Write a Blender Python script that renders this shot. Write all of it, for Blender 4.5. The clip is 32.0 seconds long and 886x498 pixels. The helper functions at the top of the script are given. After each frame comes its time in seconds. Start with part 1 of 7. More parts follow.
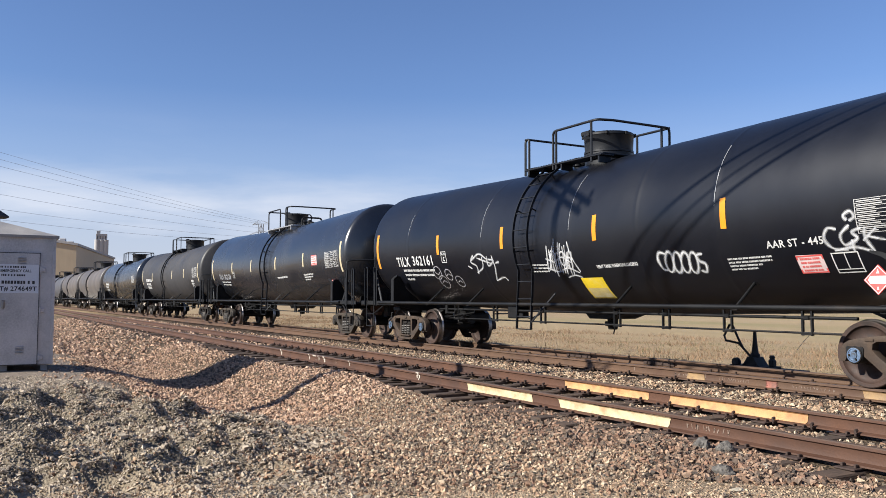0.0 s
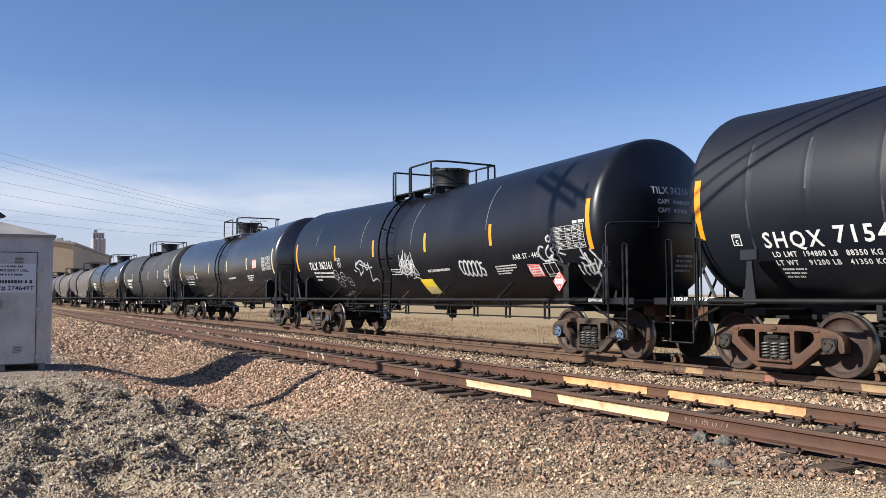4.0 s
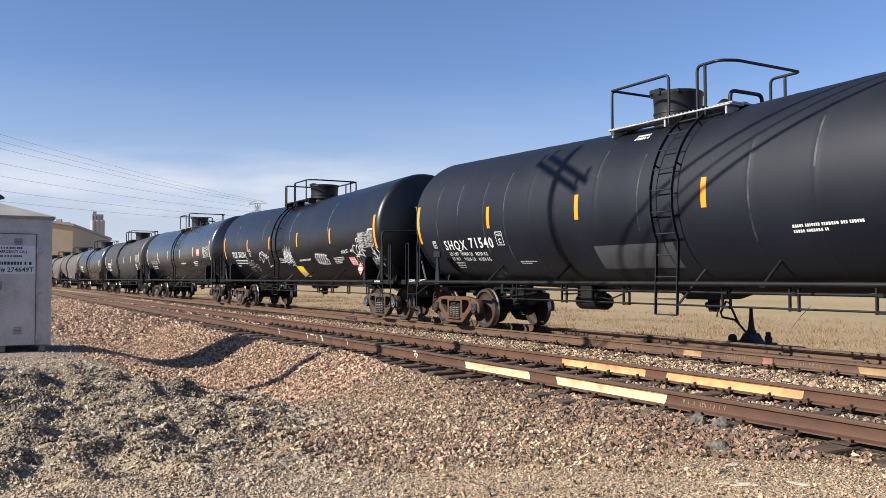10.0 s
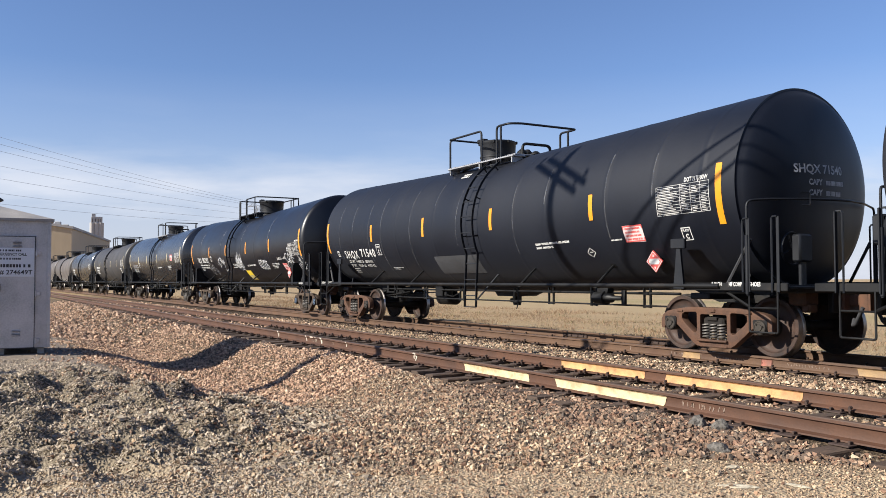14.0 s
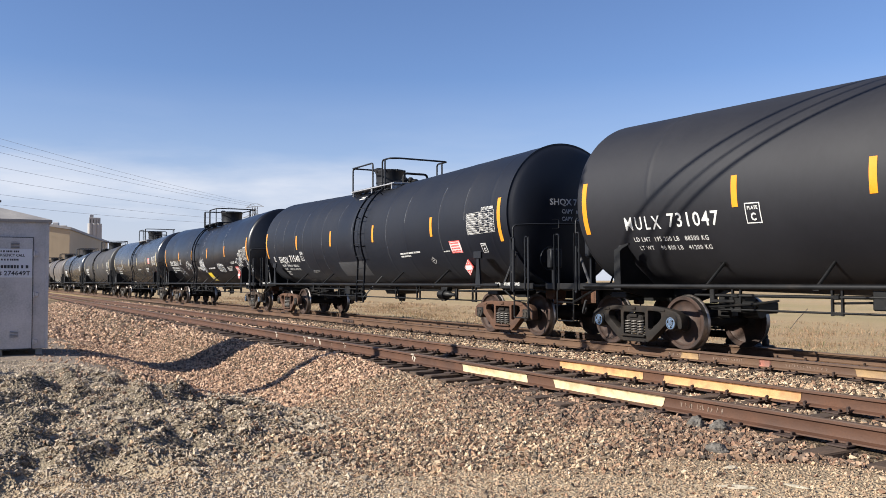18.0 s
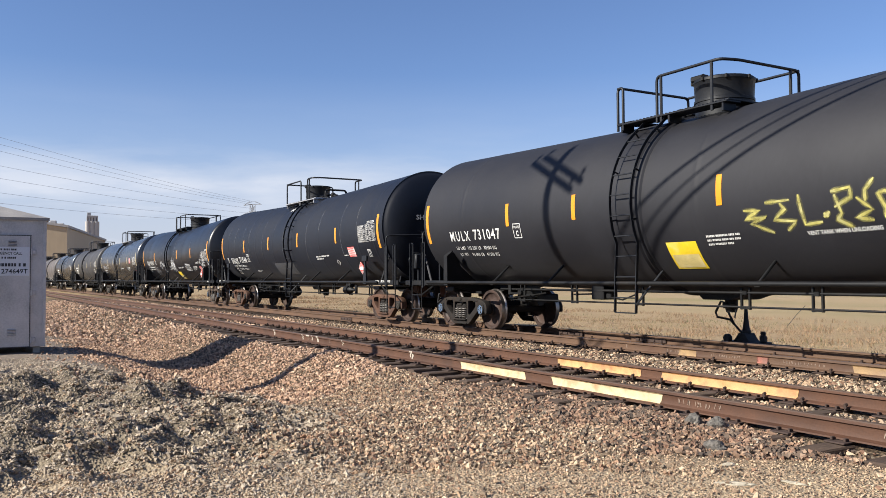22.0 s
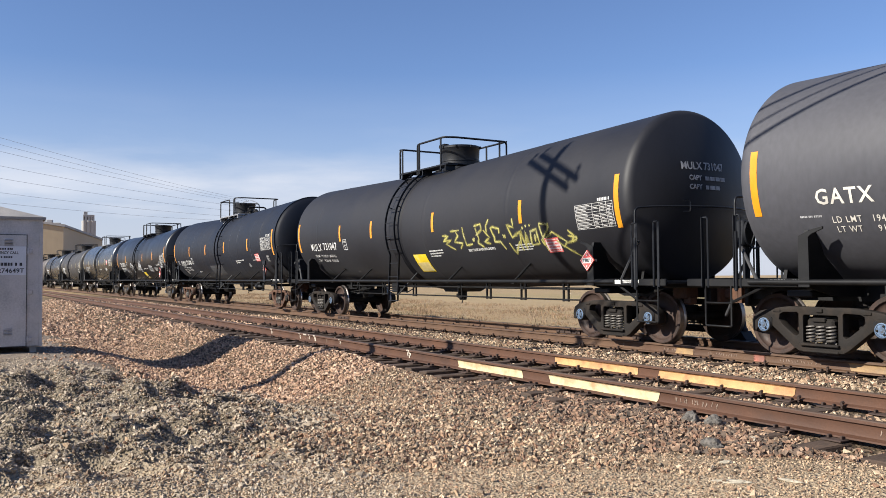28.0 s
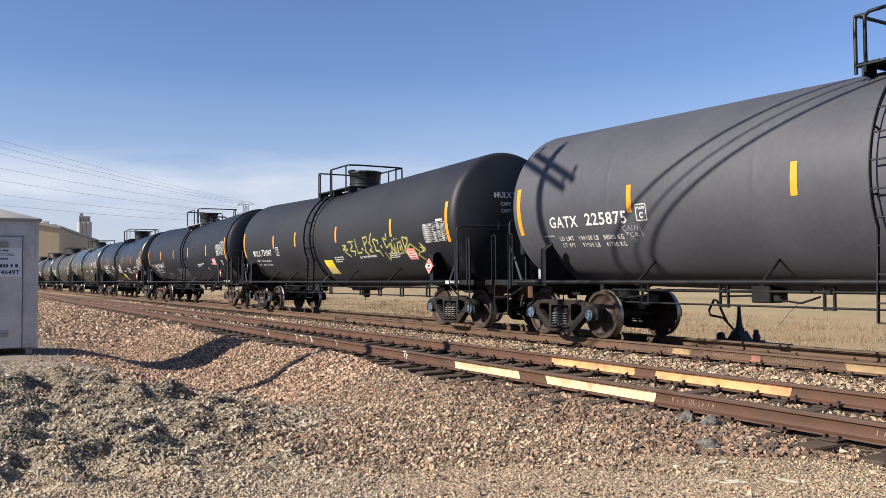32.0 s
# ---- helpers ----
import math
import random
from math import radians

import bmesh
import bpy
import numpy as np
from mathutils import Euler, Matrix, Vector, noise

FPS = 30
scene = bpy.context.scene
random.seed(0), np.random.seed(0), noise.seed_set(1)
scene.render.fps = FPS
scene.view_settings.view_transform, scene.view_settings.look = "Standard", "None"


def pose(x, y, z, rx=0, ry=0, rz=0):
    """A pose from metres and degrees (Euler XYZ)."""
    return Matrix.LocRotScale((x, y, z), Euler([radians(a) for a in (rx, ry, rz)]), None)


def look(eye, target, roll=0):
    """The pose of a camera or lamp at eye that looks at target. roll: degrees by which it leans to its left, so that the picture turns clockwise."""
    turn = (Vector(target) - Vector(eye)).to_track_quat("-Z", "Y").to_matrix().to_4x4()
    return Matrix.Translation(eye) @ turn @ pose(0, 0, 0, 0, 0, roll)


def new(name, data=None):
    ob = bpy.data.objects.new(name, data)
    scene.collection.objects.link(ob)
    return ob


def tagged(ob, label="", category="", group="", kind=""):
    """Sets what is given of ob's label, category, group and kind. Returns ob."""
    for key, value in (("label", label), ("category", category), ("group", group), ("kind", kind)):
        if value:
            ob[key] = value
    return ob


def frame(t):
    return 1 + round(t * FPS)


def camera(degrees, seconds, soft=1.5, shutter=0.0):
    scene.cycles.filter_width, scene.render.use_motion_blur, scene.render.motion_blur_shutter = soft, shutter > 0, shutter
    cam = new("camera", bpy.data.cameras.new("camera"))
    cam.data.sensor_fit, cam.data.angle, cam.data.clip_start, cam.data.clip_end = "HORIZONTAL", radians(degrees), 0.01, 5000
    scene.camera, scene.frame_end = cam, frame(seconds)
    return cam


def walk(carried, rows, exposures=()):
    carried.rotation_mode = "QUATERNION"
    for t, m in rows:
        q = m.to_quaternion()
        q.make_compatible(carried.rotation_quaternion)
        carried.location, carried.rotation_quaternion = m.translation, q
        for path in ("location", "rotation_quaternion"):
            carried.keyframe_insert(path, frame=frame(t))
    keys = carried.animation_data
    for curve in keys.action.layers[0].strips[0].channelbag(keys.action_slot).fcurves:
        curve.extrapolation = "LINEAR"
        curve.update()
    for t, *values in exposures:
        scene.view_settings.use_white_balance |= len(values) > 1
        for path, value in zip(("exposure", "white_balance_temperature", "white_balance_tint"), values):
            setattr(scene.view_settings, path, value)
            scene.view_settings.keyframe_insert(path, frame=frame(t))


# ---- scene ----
import collections
cam = camera(56.38, 32.0, soft=0.8)
EYE = (0.0, 0.0, 1.19)
# seconds, pitch, roll and heading of the camera, held by hand in one spot
TURNS = [
    (0, 93.465, -0.205, 60.291),
    (0.5, 93.589, -0.113, 60.245),
    (1, 93.626, -0.051, 60.233),
    (1.5, 93.555, -0.020, 60.232),
    (2, 93.467, 0.015, 60.212),
    (2.5, 93.382, 0.100, 60.176),
    (3, 93.279, 0.169, 60.144),
    (3.5, 93.236, 0.224, 60.142),
    (5.5, 93.042, 0.206, 60.194),
    (6, 92.927, 0.164, 60.180),
    (6.5, 92.798, 0.151, 60.172),
    (7, 92.636, 0.065, 60.150),
    (7.5, 92.517, 0.089, 60.122),
    (8, 92.395, 0.117, 60.087),
    (8.5, 92.266, 0.138, 60.072),
    (9, 92.157, 0.130, 60.074),
    (9.5, 92.048, 0.114, 60.080),
    (10, 91.982, 0.115, 60.101),
    (10.5, 91.921, 0.118, 60.139),
    (11, 91.872, 0.086, 60.142),
    (11.5, 91.858, 0.086, 60.139),
    (12, 91.893, 0.055, 60.140),
    (12.5, 91.952, 0.059, 60.134),
    (13, 92.038, 0.081, 60.087),
    (13.5, 92.099, 0.102, 60.080),
    (14, 92.139, 0.157, 60.043),
    (14.5, 92.158, 0.095, 60.021),
    (16.5, 92.227, 0.095, 59.967),
    (17, 92.218, 0.152, 59.954),
    (17.5, 92.214, 0.175, 59.946),
    (18, 92.192, 0.179, 59.926),
    (18.5, 92.179, 0.194, 59.907),
    (19, 92.151, 0.159, 59.891),
    (19.5, 92.124, 0.195, 59.881),
    (20, 92.090, 0.176, 59.846),
    (20.5, 92.068, 0.218, 59.833),
    (21, 92.048, 0.262, 59.793),
    (21.5, 92.039, 0.234, 59.782),
    (22, 92.019, 0.261, 59.784),
    (22.5, 92.008, 0.262, 59.780),
    (23, 91.968, 0.305, 59.767),
    (23.5, 91.933, 0.338, 59.735),
    (24, 91.916, 0.338, 59.707),
    (24.5, 91.913, 0.328, 59.689),
    (25, 91.916, 0.342, 59.655),
    (25.5, 91.926, 0.371, 59.641),
    (27.5, 91.905, 0.349, 59.605),
    (28, 91.927, 0.357, 59.587),
    (28.5, 91.935, 0.369, 59.585),
    (29, 91.917, 0.438, 59.535),
    (29.5, 91.871, 0.440, 59.495),
    (30, 91.847, 0.414, 59.444),
    (30.5, 91.842, 0.411, 59.440),
    (31, 91.862, 0.411, 59.393),
    (31.5, 91.916, 0.419, 59.387),
    (32, 91.979, 0.473, 59.353),
]
walk(cam, [(t, pose(*EYE, a, b, c)) for t, a, b, c in TURNS],
     exposures=[(0.0, 0.86, 6210, 10), (3.0, 0.86, 6210, 10), (7.0, 0.89, 6300, 10), (12.0, 0.92, 6390, 10), (20.0, 0.91, 6390, 10), (32.0, 0.89, 6380, 10)])

# ---- light ----
SUN_EL, SUN_TRAVEL = 31.0, (0.14, 1.0)
_h = Vector((SUN_TRAVEL[0], SUN_TRAVEL[1], 0)).normalized()
SUN_DIR = Vector((_h.x * math.cos(radians(SUN_EL)), _h.y * math.cos(radians(SUN_EL)), -math.sin(radians(SUN_EL))))
sun = new("sun", bpy.data.lights.new("sun", "SUN"))
sun.data.energy, sun.data.angle, sun.data.color = 5.0, radians(0.4), (1.0, 0.935, 0.82)
sun.matrix_world = look((0, -60, 50), Vector((0, -60, 50)) + SUN_DIR)
world = bpy.data.worlds.new("sky_world")
scene.world = world
world.use_nodes = True
wn, wl = world.node_tree.nodes, world.node_tree.links
sky = wn.new("ShaderNodeTexSky")
sky.sky_type, sky.sun_disc = "NISHITA", False
sky.sun_elevation = radians(SUN_EL)
sky.sun_rotation = math.atan2(-SUN_TRAVEL[0], -SUN_TRAVEL[1])
sky.altitude, sky.air_density, sky.dust_density, sky.ozone_density = 300.0, 1.0, 0.35, 4.5
bg = wn["Background"]
bg.inputs["Strength"].default_value = 0.070
# thin cirrus low over the horizon, from noise on the direction
wco = wn.new("ShaderNodeTexCoord")
wsep = wn.new("ShaderNodeSeparateXYZ")
wl.new(wco.outputs["Generated"], wsep.inputs[0])
wmap = wn.new("ShaderNodeMapping")
wmap.inputs["Scale"].default_value = (3.2, 3.2, 17.0)
wmap.inputs["Location"].default_value = (0.35, 0.1, 0.2)
wl.new(wco.outputs["Generated"], wmap.inputs[0])
wnz = wn.new("ShaderNodeTexNoise")
wnz.inputs["Scale"].default_value, wnz.inputs["Detail"].default_value, wnz.inputs["Roughness"].default_value = 1.3, 6.0, 0.55
wl.new(wmap.outputs[0], wnz.inputs["Vector"])
wr = wn.new("ShaderNodeValToRGB")
wr.color_ramp.elements[0].position, wr.color_ramp.elements[1].position = 0.43, 0.68
wl.new(wnz.outputs["Fac"], wr.inputs[0])
wband = wn.new("ShaderNodeValToRGB")
e = wband.color_ramp.elements
e[0].position, e[0].color = 0.0, (0.75, 0.75, 0.75, 1)
e[1].position, e[1].color = 0.22, (0, 0, 0, 1)
m1 = e.new(0.05); m1.color = (0.95, 0.95, 0.95, 1)
m2 = e.new(0.11); m2.color = (0.75, 0.75, 0.75, 1)
m3 = e.new(0.155); m3.color = (0.1, 0.1, 0.1, 1)
wl.new(wsep.outputs["Z"], wband.inputs[0])
wmul = wn.new("ShaderNodeMath")
wmul.operation = "MULTIPLY"
wl.new(wr.outputs[0], wmul.inputs[0]), wl.new(wband.outputs[0], wmul.inputs[1])
wmix = wn.new("ShaderNodeMixRGB")
wmix.inputs[2].default_value = (6.1, 6.35, 7.0, 1)
wtint = wn.new("ShaderNodeMixRGB")
wtint.blend_type = "MULTIPLY"
wtint.inputs[0].default_value, wtint.inputs[2].default_value = 1.0, (1.0, 0.965, 1.07, 1)
wl.new(sky.outputs[0], wtint.inputs[1])
# pale haze along the horizon, under the cirrus
whaze = wn.new("ShaderNodeValToRGB")
h = whaze.color_ramp.elements
h[0].position, h[0].color = 0.0, (0.85, 0.85, 0.85, 1)
h[1].position, h[1].color = 0.24, (0, 0, 0, 1)
h1 = h.new(0.08); h1.color = (0.70, 0.70, 0.70, 1)
h2 = h.new(0.15); h2.color = (0.22, 0.22, 0.22, 1)
wl.new(wsep.outputs["Z"], whaze.inputs[0])
wpale = wn.new("ShaderNodeMixRGB")
wpale.inputs[2].default_value = (4.7, 5.0, 5.9, 1)
wl.new(whaze.outputs[0], wpale.inputs[0]), wl.new(wtint.outputs[0], wpale.inputs[1])
wl.new(wmul.outputs[0], wmix.inputs[0]), wl.new(wpale.outputs[0], wmix.inputs[1]), wl.new(wmix.outputs[0], bg.inputs["Color"])


# ---- materials ----
def material(name, base, rough=0.6, metal=0.0, var=0.25, scale=8.0, grain=60.0, bump=0.15, stain=None, stain_amount=0.0,
             stretch=(1, 1, 1), island=None, spec=0.5, sheen=0.0):
    """A procedural surface: base colour with two scales of variation, a stain colour, roughness and fine relief."""
    m = bpy.data.materials.new(name)
    m.use_nodes = True
    n, l = m.node_tree.nodes, m.node_tree.links
    b = n["Principled BSDF"]
    co = n.new("ShaderNodeTexCoord")
    mp = n.new("ShaderNodeMapping")
    mp.inputs["Scale"].default_value = stretch
    l.new(co.outputs["Object"], mp.inputs[0])
    big, fine = n.new("ShaderNodeTexNoise"), n.new("ShaderNodeTexNoise")
    big.inputs["Scale"].default_value, big.inputs["Detail"].default_value = scale, 5.0
    fine.inputs["Scale"].default_value, fine.inputs["Detail"].default_value = grain, 3.0
    l.new(mp.outputs[0], big.inputs["Vector"]), l.new(mp.outputs[0], fine.inputs["Vector"])
    mul = n.new("ShaderNodeMapRange")
    mul.inputs["From Min"].default_value, mul.inputs["From Max"].default_value = 0.25, 0.75
    mul.inputs["To Min"].default_value, mul.inputs["To Max"].default_value = 1 - var, 1 + var
    l.new(big.outputs["Fac"], mul.inputs["Value"])
    mul2 = n.new("ShaderNodeMapRange")
    mul2.inputs["From Min"].default_value, mul2.inputs["From Max"].default_value = 0.25, 0.75
    mul2.inputs["To Min"].default_value, mul2.inputs["To Max"].default_value = 1 - var * 0.6, 1 + var * 0.6
    l.new(fine.outputs["Fac"], mul2.inputs["Value"])
    k = n.new("ShaderNodeMath")
    k.operation = "MULTIPLY"
    l.new(mul.outputs[0], k.inputs[0]), l.new(mul2.outputs[0], k.inputs[1])
    vm = n.new("ShaderNodeVectorMath")
    vm.operation = "SCALE"
    l.new(k.outputs[0], vm.inputs["Scale"])
    if island:
        geo = n.new("ShaderNodeNewGeometry")
        rp = n.new("ShaderNodeValToRGB")
        rp.color_ramp.interpolation = "CONSTANT" if len(island) > 5 else "LINEAR"
        els = rp.color_ramp.elements
        while len(els) < len(island):
            els.new(0.5)
        for i, c in enumerate(island):
            els[i].position = i / max(1, len(island) - 1) if len(island) <= 5 else i / len(island)
            els[i].color = (*c, 1)
        l.new(geo.outputs["Random Per Island"], rp.inputs[0])
        l.new(rp.outputs[0], vm.inputs[0])
    else:
        vm.inputs[0].default_value = base
    col = vm.outputs[0]
    if stain:
        sn = n.new("ShaderNodeTexNoise")
        sn.inputs["Scale"].default_value, sn.inputs["Detail"].default_value = scale * 0.6, 8.0
        sn.inputs["Roughness"].default_value = 0.65
        mp2 = n.new("ShaderNodeMapping")
        mp2.inputs["Scale"].default_value = stretch
        mp2.inputs["Location"].default_value = (7.3, 1.9, 3.1)
        l.new(co.outputs["Object"], mp2.inputs[0]), l.new(mp2.outputs[0], sn.inputs["Vector"])
        rr = n.new("ShaderNodeMapRange")
        rr.inputs["From Min"].default_value, rr.inputs["From Max"].default_value = 0.62 - stain_amount * 0.35, 0.78 - stain_amount * 0.2
        l.new(sn.outputs["Fac"], rr.inputs["Value"])
        mx = n.new("ShaderNodeMixRGB")
        mx.inputs[2].default_value = (*stain, 1)
        l.new(rr.outputs[0], mx.inputs[0]), l.new(col, mx.inputs[1])
        col = mx.outputs[0]
    l.new(col, b.inputs["Base Color"])
    rg = n.new("ShaderNodeMapRange")
    rg.inputs["From Min"].default_value, rg.inputs["From Max"].default_value = 0.3, 0.7
    rg.inputs["To Min"].default_value, rg.inputs["To Max"].default_value = max(0.02, rough * 0.8), min(1.0, rough * 1.2)
    l.new(big.outputs["Fac"], rg.inputs["Value"]), l.new(rg.outputs[0], b.inputs["Roughness"])
    b.inputs["Metallic"].default_value = metal
    b.inputs["Specular IOR Level"].default_value = spec
    b.inputs["Sheen Weight"].default_value, b.inputs["Sheen Roughness"].default_value = sheen, 0.45
    if bump:
        bp = n.new("ShaderNodeBump")
        bp.inputs["Strength"].default_value, bp.inputs["Distance"].default_value = bump, 0.01
        l.new(fine.outputs["Fac"], bp.inputs["Height"]), l.new(bp.outputs[0], b.inputs["Normal"])
    return m


M_BLACK = material("black_frame_paint", (0.0052, 0.0052, 0.0056), 0.55, 0, 0.35, 3, 40, 0.1, (0.021, 0.017, 0.014), 0.20, spec=0.3)
M_BLACK_CLEAN = material("black_rail_paint", (0.0068, 0.0078, 0.0105), 0.52, 0, 0.2, 3, 40, 0.05, spec=0.35)
M_TANK_GLOSS = material("glossy_black_tank_paint", (0.0042, 0.0048, 0.0078), 0.36, 0, 0.25, 0.9, 14, 0.012, (0.0068, 0.0070, 0.0085), 0.3, (0.7, 1, 0.35), spec=0.46)
M_TANK_SLATE = material("slate_black_tank_paint", (0.0034, 0.0048, 0.0098), 0.52, 0, 0.20, 0.7, 20, 0.02, (0.0052, 0.0068, 0.0120), 0.2, (0.7, 1, 0.3), spec=0.36, sheen=0.015)
M_TANK_BROWN = material("brownish_black_tank_paint", (0.0108, 0.0108, 0.0138), 0.58, 0, 0.20, 0.7, 20, 0.02, (0.0136, 0.0134, 0.0162), 0.25, (0.7, 1, 0.3), spec=0.38, sheen=0.015)
M_TANK_GREY = material("grey_black_tank_paint", (0.0530, 0.0530, 0.0610), 0.58, 0, 0.18, 0.7, 20, 0.02, (0.0498, 0.0494, 0.0560), 0.25, (0.7, 1, 0.3), spec=0.38, sheen=0.03)
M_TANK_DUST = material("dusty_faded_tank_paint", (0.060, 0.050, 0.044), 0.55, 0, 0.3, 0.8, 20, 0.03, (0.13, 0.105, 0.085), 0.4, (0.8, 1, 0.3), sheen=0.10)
M_TANK_BLUE = material("blue_black_tank_paint", (0.012, 0.0130, 0.0165), 0.25, 0, 0.3, 0.9, 14, 0.012, (0.026, 0.025, 0.025), 0.35, (0.7, 1, 0.35), spec=0.9)
M_TANK_DULL = material("dull_grey_black_tank_paint", (0.030, 0.0285, 0.0290), 0.55, 0, 0.3, 0.8, 20, 0.03, (0.050, 0.045, 0.042), 0.35, (0.8, 1, 0.3), spec=0.4)
M_RUST = material("rusty_cast_steel", (0.068, 0.033, 0.019), 0.78, 0.1, 0.4, 5, 60, 0.3, (0.112, 0.050, 0.025), 0.35)
M_TRUCK = material("dirty_cast_steel", (0.0289, 0.0229, 0.0170), 0.75, 0.1, 0.35, 5, 60, 0.3, (0.0578, 0.0399, 0.0255), 0.35)
M_TRUCK_BROWN = material("brown_dusted_cast_steel", (0.040, 0.0265, 0.0180), 0.78, 0.1, 0.35, 5, 60, 0.3, (0.082, 0.052, 0.032), 0.4)
M_TRUCK_DARK = material("grimy_cast_steel", (0.0140, 0.0114, 0.0096), 0.78, 0.1, 0.35, 5, 60, 0.3, (0.0330, 0.0228, 0.0162), 0.3, spec=0.3)
M_WHEEL = material("rusted_wheel_steel", (0.045, 0.025, 0.018), 0.7, 0.2, 0.35, 6, 50, 0.2, (0.013, 0.010, 0.009), 0.45)
M_TREAD = material("polished_tread_steel", (0.30, 0.27, 0.25), 0.42, 1.0, 0.2, 10, 80, 0.05)
M_CAP = material("pale_blue_bearing_cap", (0.084, 0.132, 0.212), 0.55, 0.1, 0.35, 25, 80, 0.1, (0.040, 0.040, 0.040), 0.3)
M_SPRING = material("worn_spring_steel", (0.11, 0.10, 0.09), 0.55, 0.4, 0.3, 12, 60, 0.1)
M_YELLOW = material("yellow_reflective_tape", (0.66, 0.245, 0.004), 0.4, 0, 0.08, 4, 60, 0.02, sheen=0.25)
# pale base colour stands in for the yellow tape's glint at grazing view
M_PALE_TAPE = material("grazing_glint_reflective_tape", (0.50, 0.42, 0.27), 0.45, 0, 0.12, 4, 60, 0.02)
M_PALE_WELD = material("pale_weld_colour", (0.20, 0.20, 0.205), 0.6, 0, 0.2, 4, 60, 0.02)
M_HAZE = material("thin_white_overspray", (0.60, 0.60, 0.60), 0.7, 0, 0.2, 4, 60, 0.02)
M_HAZE_Y = material("thin_yellow_green_overspray", (0.36, 0.33, 0.10), 0.7, 0, 0.2, 4, 60, 0.02)
M_WHITE = material("white_stencil_paint", (0.62, 0.615, 0.59), 0.6, 0, 0.12, 5, 60, 0.02)
M_CREAM_WHITE = material("weathered_cream_stencil_paint", (0.56, 0.53, 0.47), 0.65, 0, 0.2, 5, 60, 0.02, (0.36, 0.34, 0.31), 0.3)
M_TABLE = material("grey_white_stencil_paint", (0.47, 0.46, 0.44), 0.6, 0, 0.2, 5, 60, 0.02)
M_FAINT = material("worn_white_stencil_paint", (0.42, 0.42, 0.43), 0.6, 0, 0.15, 5, 60, 0.02)
M_SPRAY = material("white_spray_paint", (0.64, 0.64, 0.64), 0.6, 0, 0.15, 5, 60, 0.02)
M_SPRAY_Y = material("yellow_green_spray_paint", (0.43, 0.385, 0.11), 0.6, 0, 0.2, 5, 60, 0.02, (0.50, 0.48, 0.26), 0.35)
M_RED = material("red_label_print", (0.62, 0.09, 0.08), 0.5, 0, 0.1, 6, 60, 0.02)
M_PINK = material("faded_label_ground", (0.66, 0.52, 0.50), 0.5, 0, 0.1, 6, 60, 0.02)
M_PLACARD = material("yellow_placard_paint", (0.72, 0.52, 0.02), 0.5, 0, 0.15, 3, 60, 0.02, (0.75, 0.62, 0.25), 0.2)
M_PLACARD_PALE = material("faded_placard_paint", (0.58, 0.47, 0.19), 0.55, 0, 0.2, 5, 60, 0.02, (0.62, 0.56, 0.40), 0.3)
M_PATCH = material("grey_repaint_patch", (0.048, 0.049, 0.053), 0.55, 0, 0.15, 2, 30, 0.02)
M_RAIL = material("rust_brown_rail", (0.077, 0.034, 0.018), 0.72, 0.1, 0.25, 2.0, 60, 0.15, (0.050, 0.024, 0.015), 0.35)
M_RAIL_OLD = material("grey_brown_rail", (0.090, 0.049, 0.027), 0.72, 0.1, 0.25, 2.0, 60, 0.15, (0.067, 0.032, 0.019), 0.35)
M_RAILTOP = material("worn_rail_head", (0.090, 0.058, 0.041), 0.55, 0.2, 0.2, 3, 60, 0.05)
M_TIE = material("weathered_creosote_tie", (0.068, 0.043, 0.028), 0.9, 0, 0.45, 4, 50, 0.7, (0.152, 0.120, 0.085), 0.30, (1, 0.3, 1))
M_PLATE = material("rusty_tie_plate", (0.048, 0.029, 0.022), 0.8, 0.1, 0.3, 8, 60, 0.2)
M_CREAM = material("cream_paint_on_rail", (0.480, 0.380, 0.227), 0.65, 0, 0.14, 9, 60, 0.1, (0.320, 0.194, 0.092), 0.40)
M_ORANGE = material("ochre_paint_on_rail", (0.464, 0.260, 0.106), 0.65, 0, 0.2, 8, 60, 0.1, (0.272, 0.132, 0.060), 0.42)
M_DRIP = material("worn_white_paint_on_rail", (0.46, 0.41, 0.34), 0.7, 0, 0.2, 12, 60, 0.1, (0.26, 0.19, 0.14), 0.4)
M_OCHRE_WORN = material("worn_ochre_paint_on_rail", (0.27, 0.17, 0.075), 0.7, 0, 0.25, 8, 60, 0.1, (0.13, 0.075, 0.045), 0.55)
M_RED_WORN = material("worn_red_paint_on_rail", (0.24, 0.085, 0.06), 0.7, 0, 0.25, 8, 60, 0.1, (0.13, 0.065, 0.042), 0.5)
M_CHALK = material("chalk_marks", (0.240, 0.176, 0.136), 0.9, 0, 0.3, 20, 90, 0.02)
M_GALV = material("weathered_aluminium_sheet", (0.420, 0.406, 0.404), 0.5, 0.35, 0.26, 1.6, 30, 0.05, (0.560, 0.538, 0.527), 0.55)
M_GRATE = material("galvanised_grating", (0.34, 0.34, 0.35), 0.5, 0.4, 0.2, 4, 40, 0.1)
M_ROOF = material("dusty_roof_sheet", (0.288, 0.268, 0.248), 0.6, 0.2, 0.15, 2, 30, 0.05)
M_SIGN = material("pale_sign_sheet", (0.600, 0.620, 0.660), 0.45, 0.0, 0.06, 3, 40, 0.02)
M_INK = material("black_sign_print", (0.03, 0.03, 0.035), 0.6, 0, 0.1, 3, 40, 0.02)
M_WOOD = material("weathered_pole_wood", (0.16, 0.12, 0.09), 0.85, 0, 0.3, 3, 40, 0.4, None, 0, (6, 6, 0.6))
M_WIRE = material("grey_line_wire", (0.24, 0.24, 0.26), 0.5, 0.6, 0.1, 3, 40, 0.0)
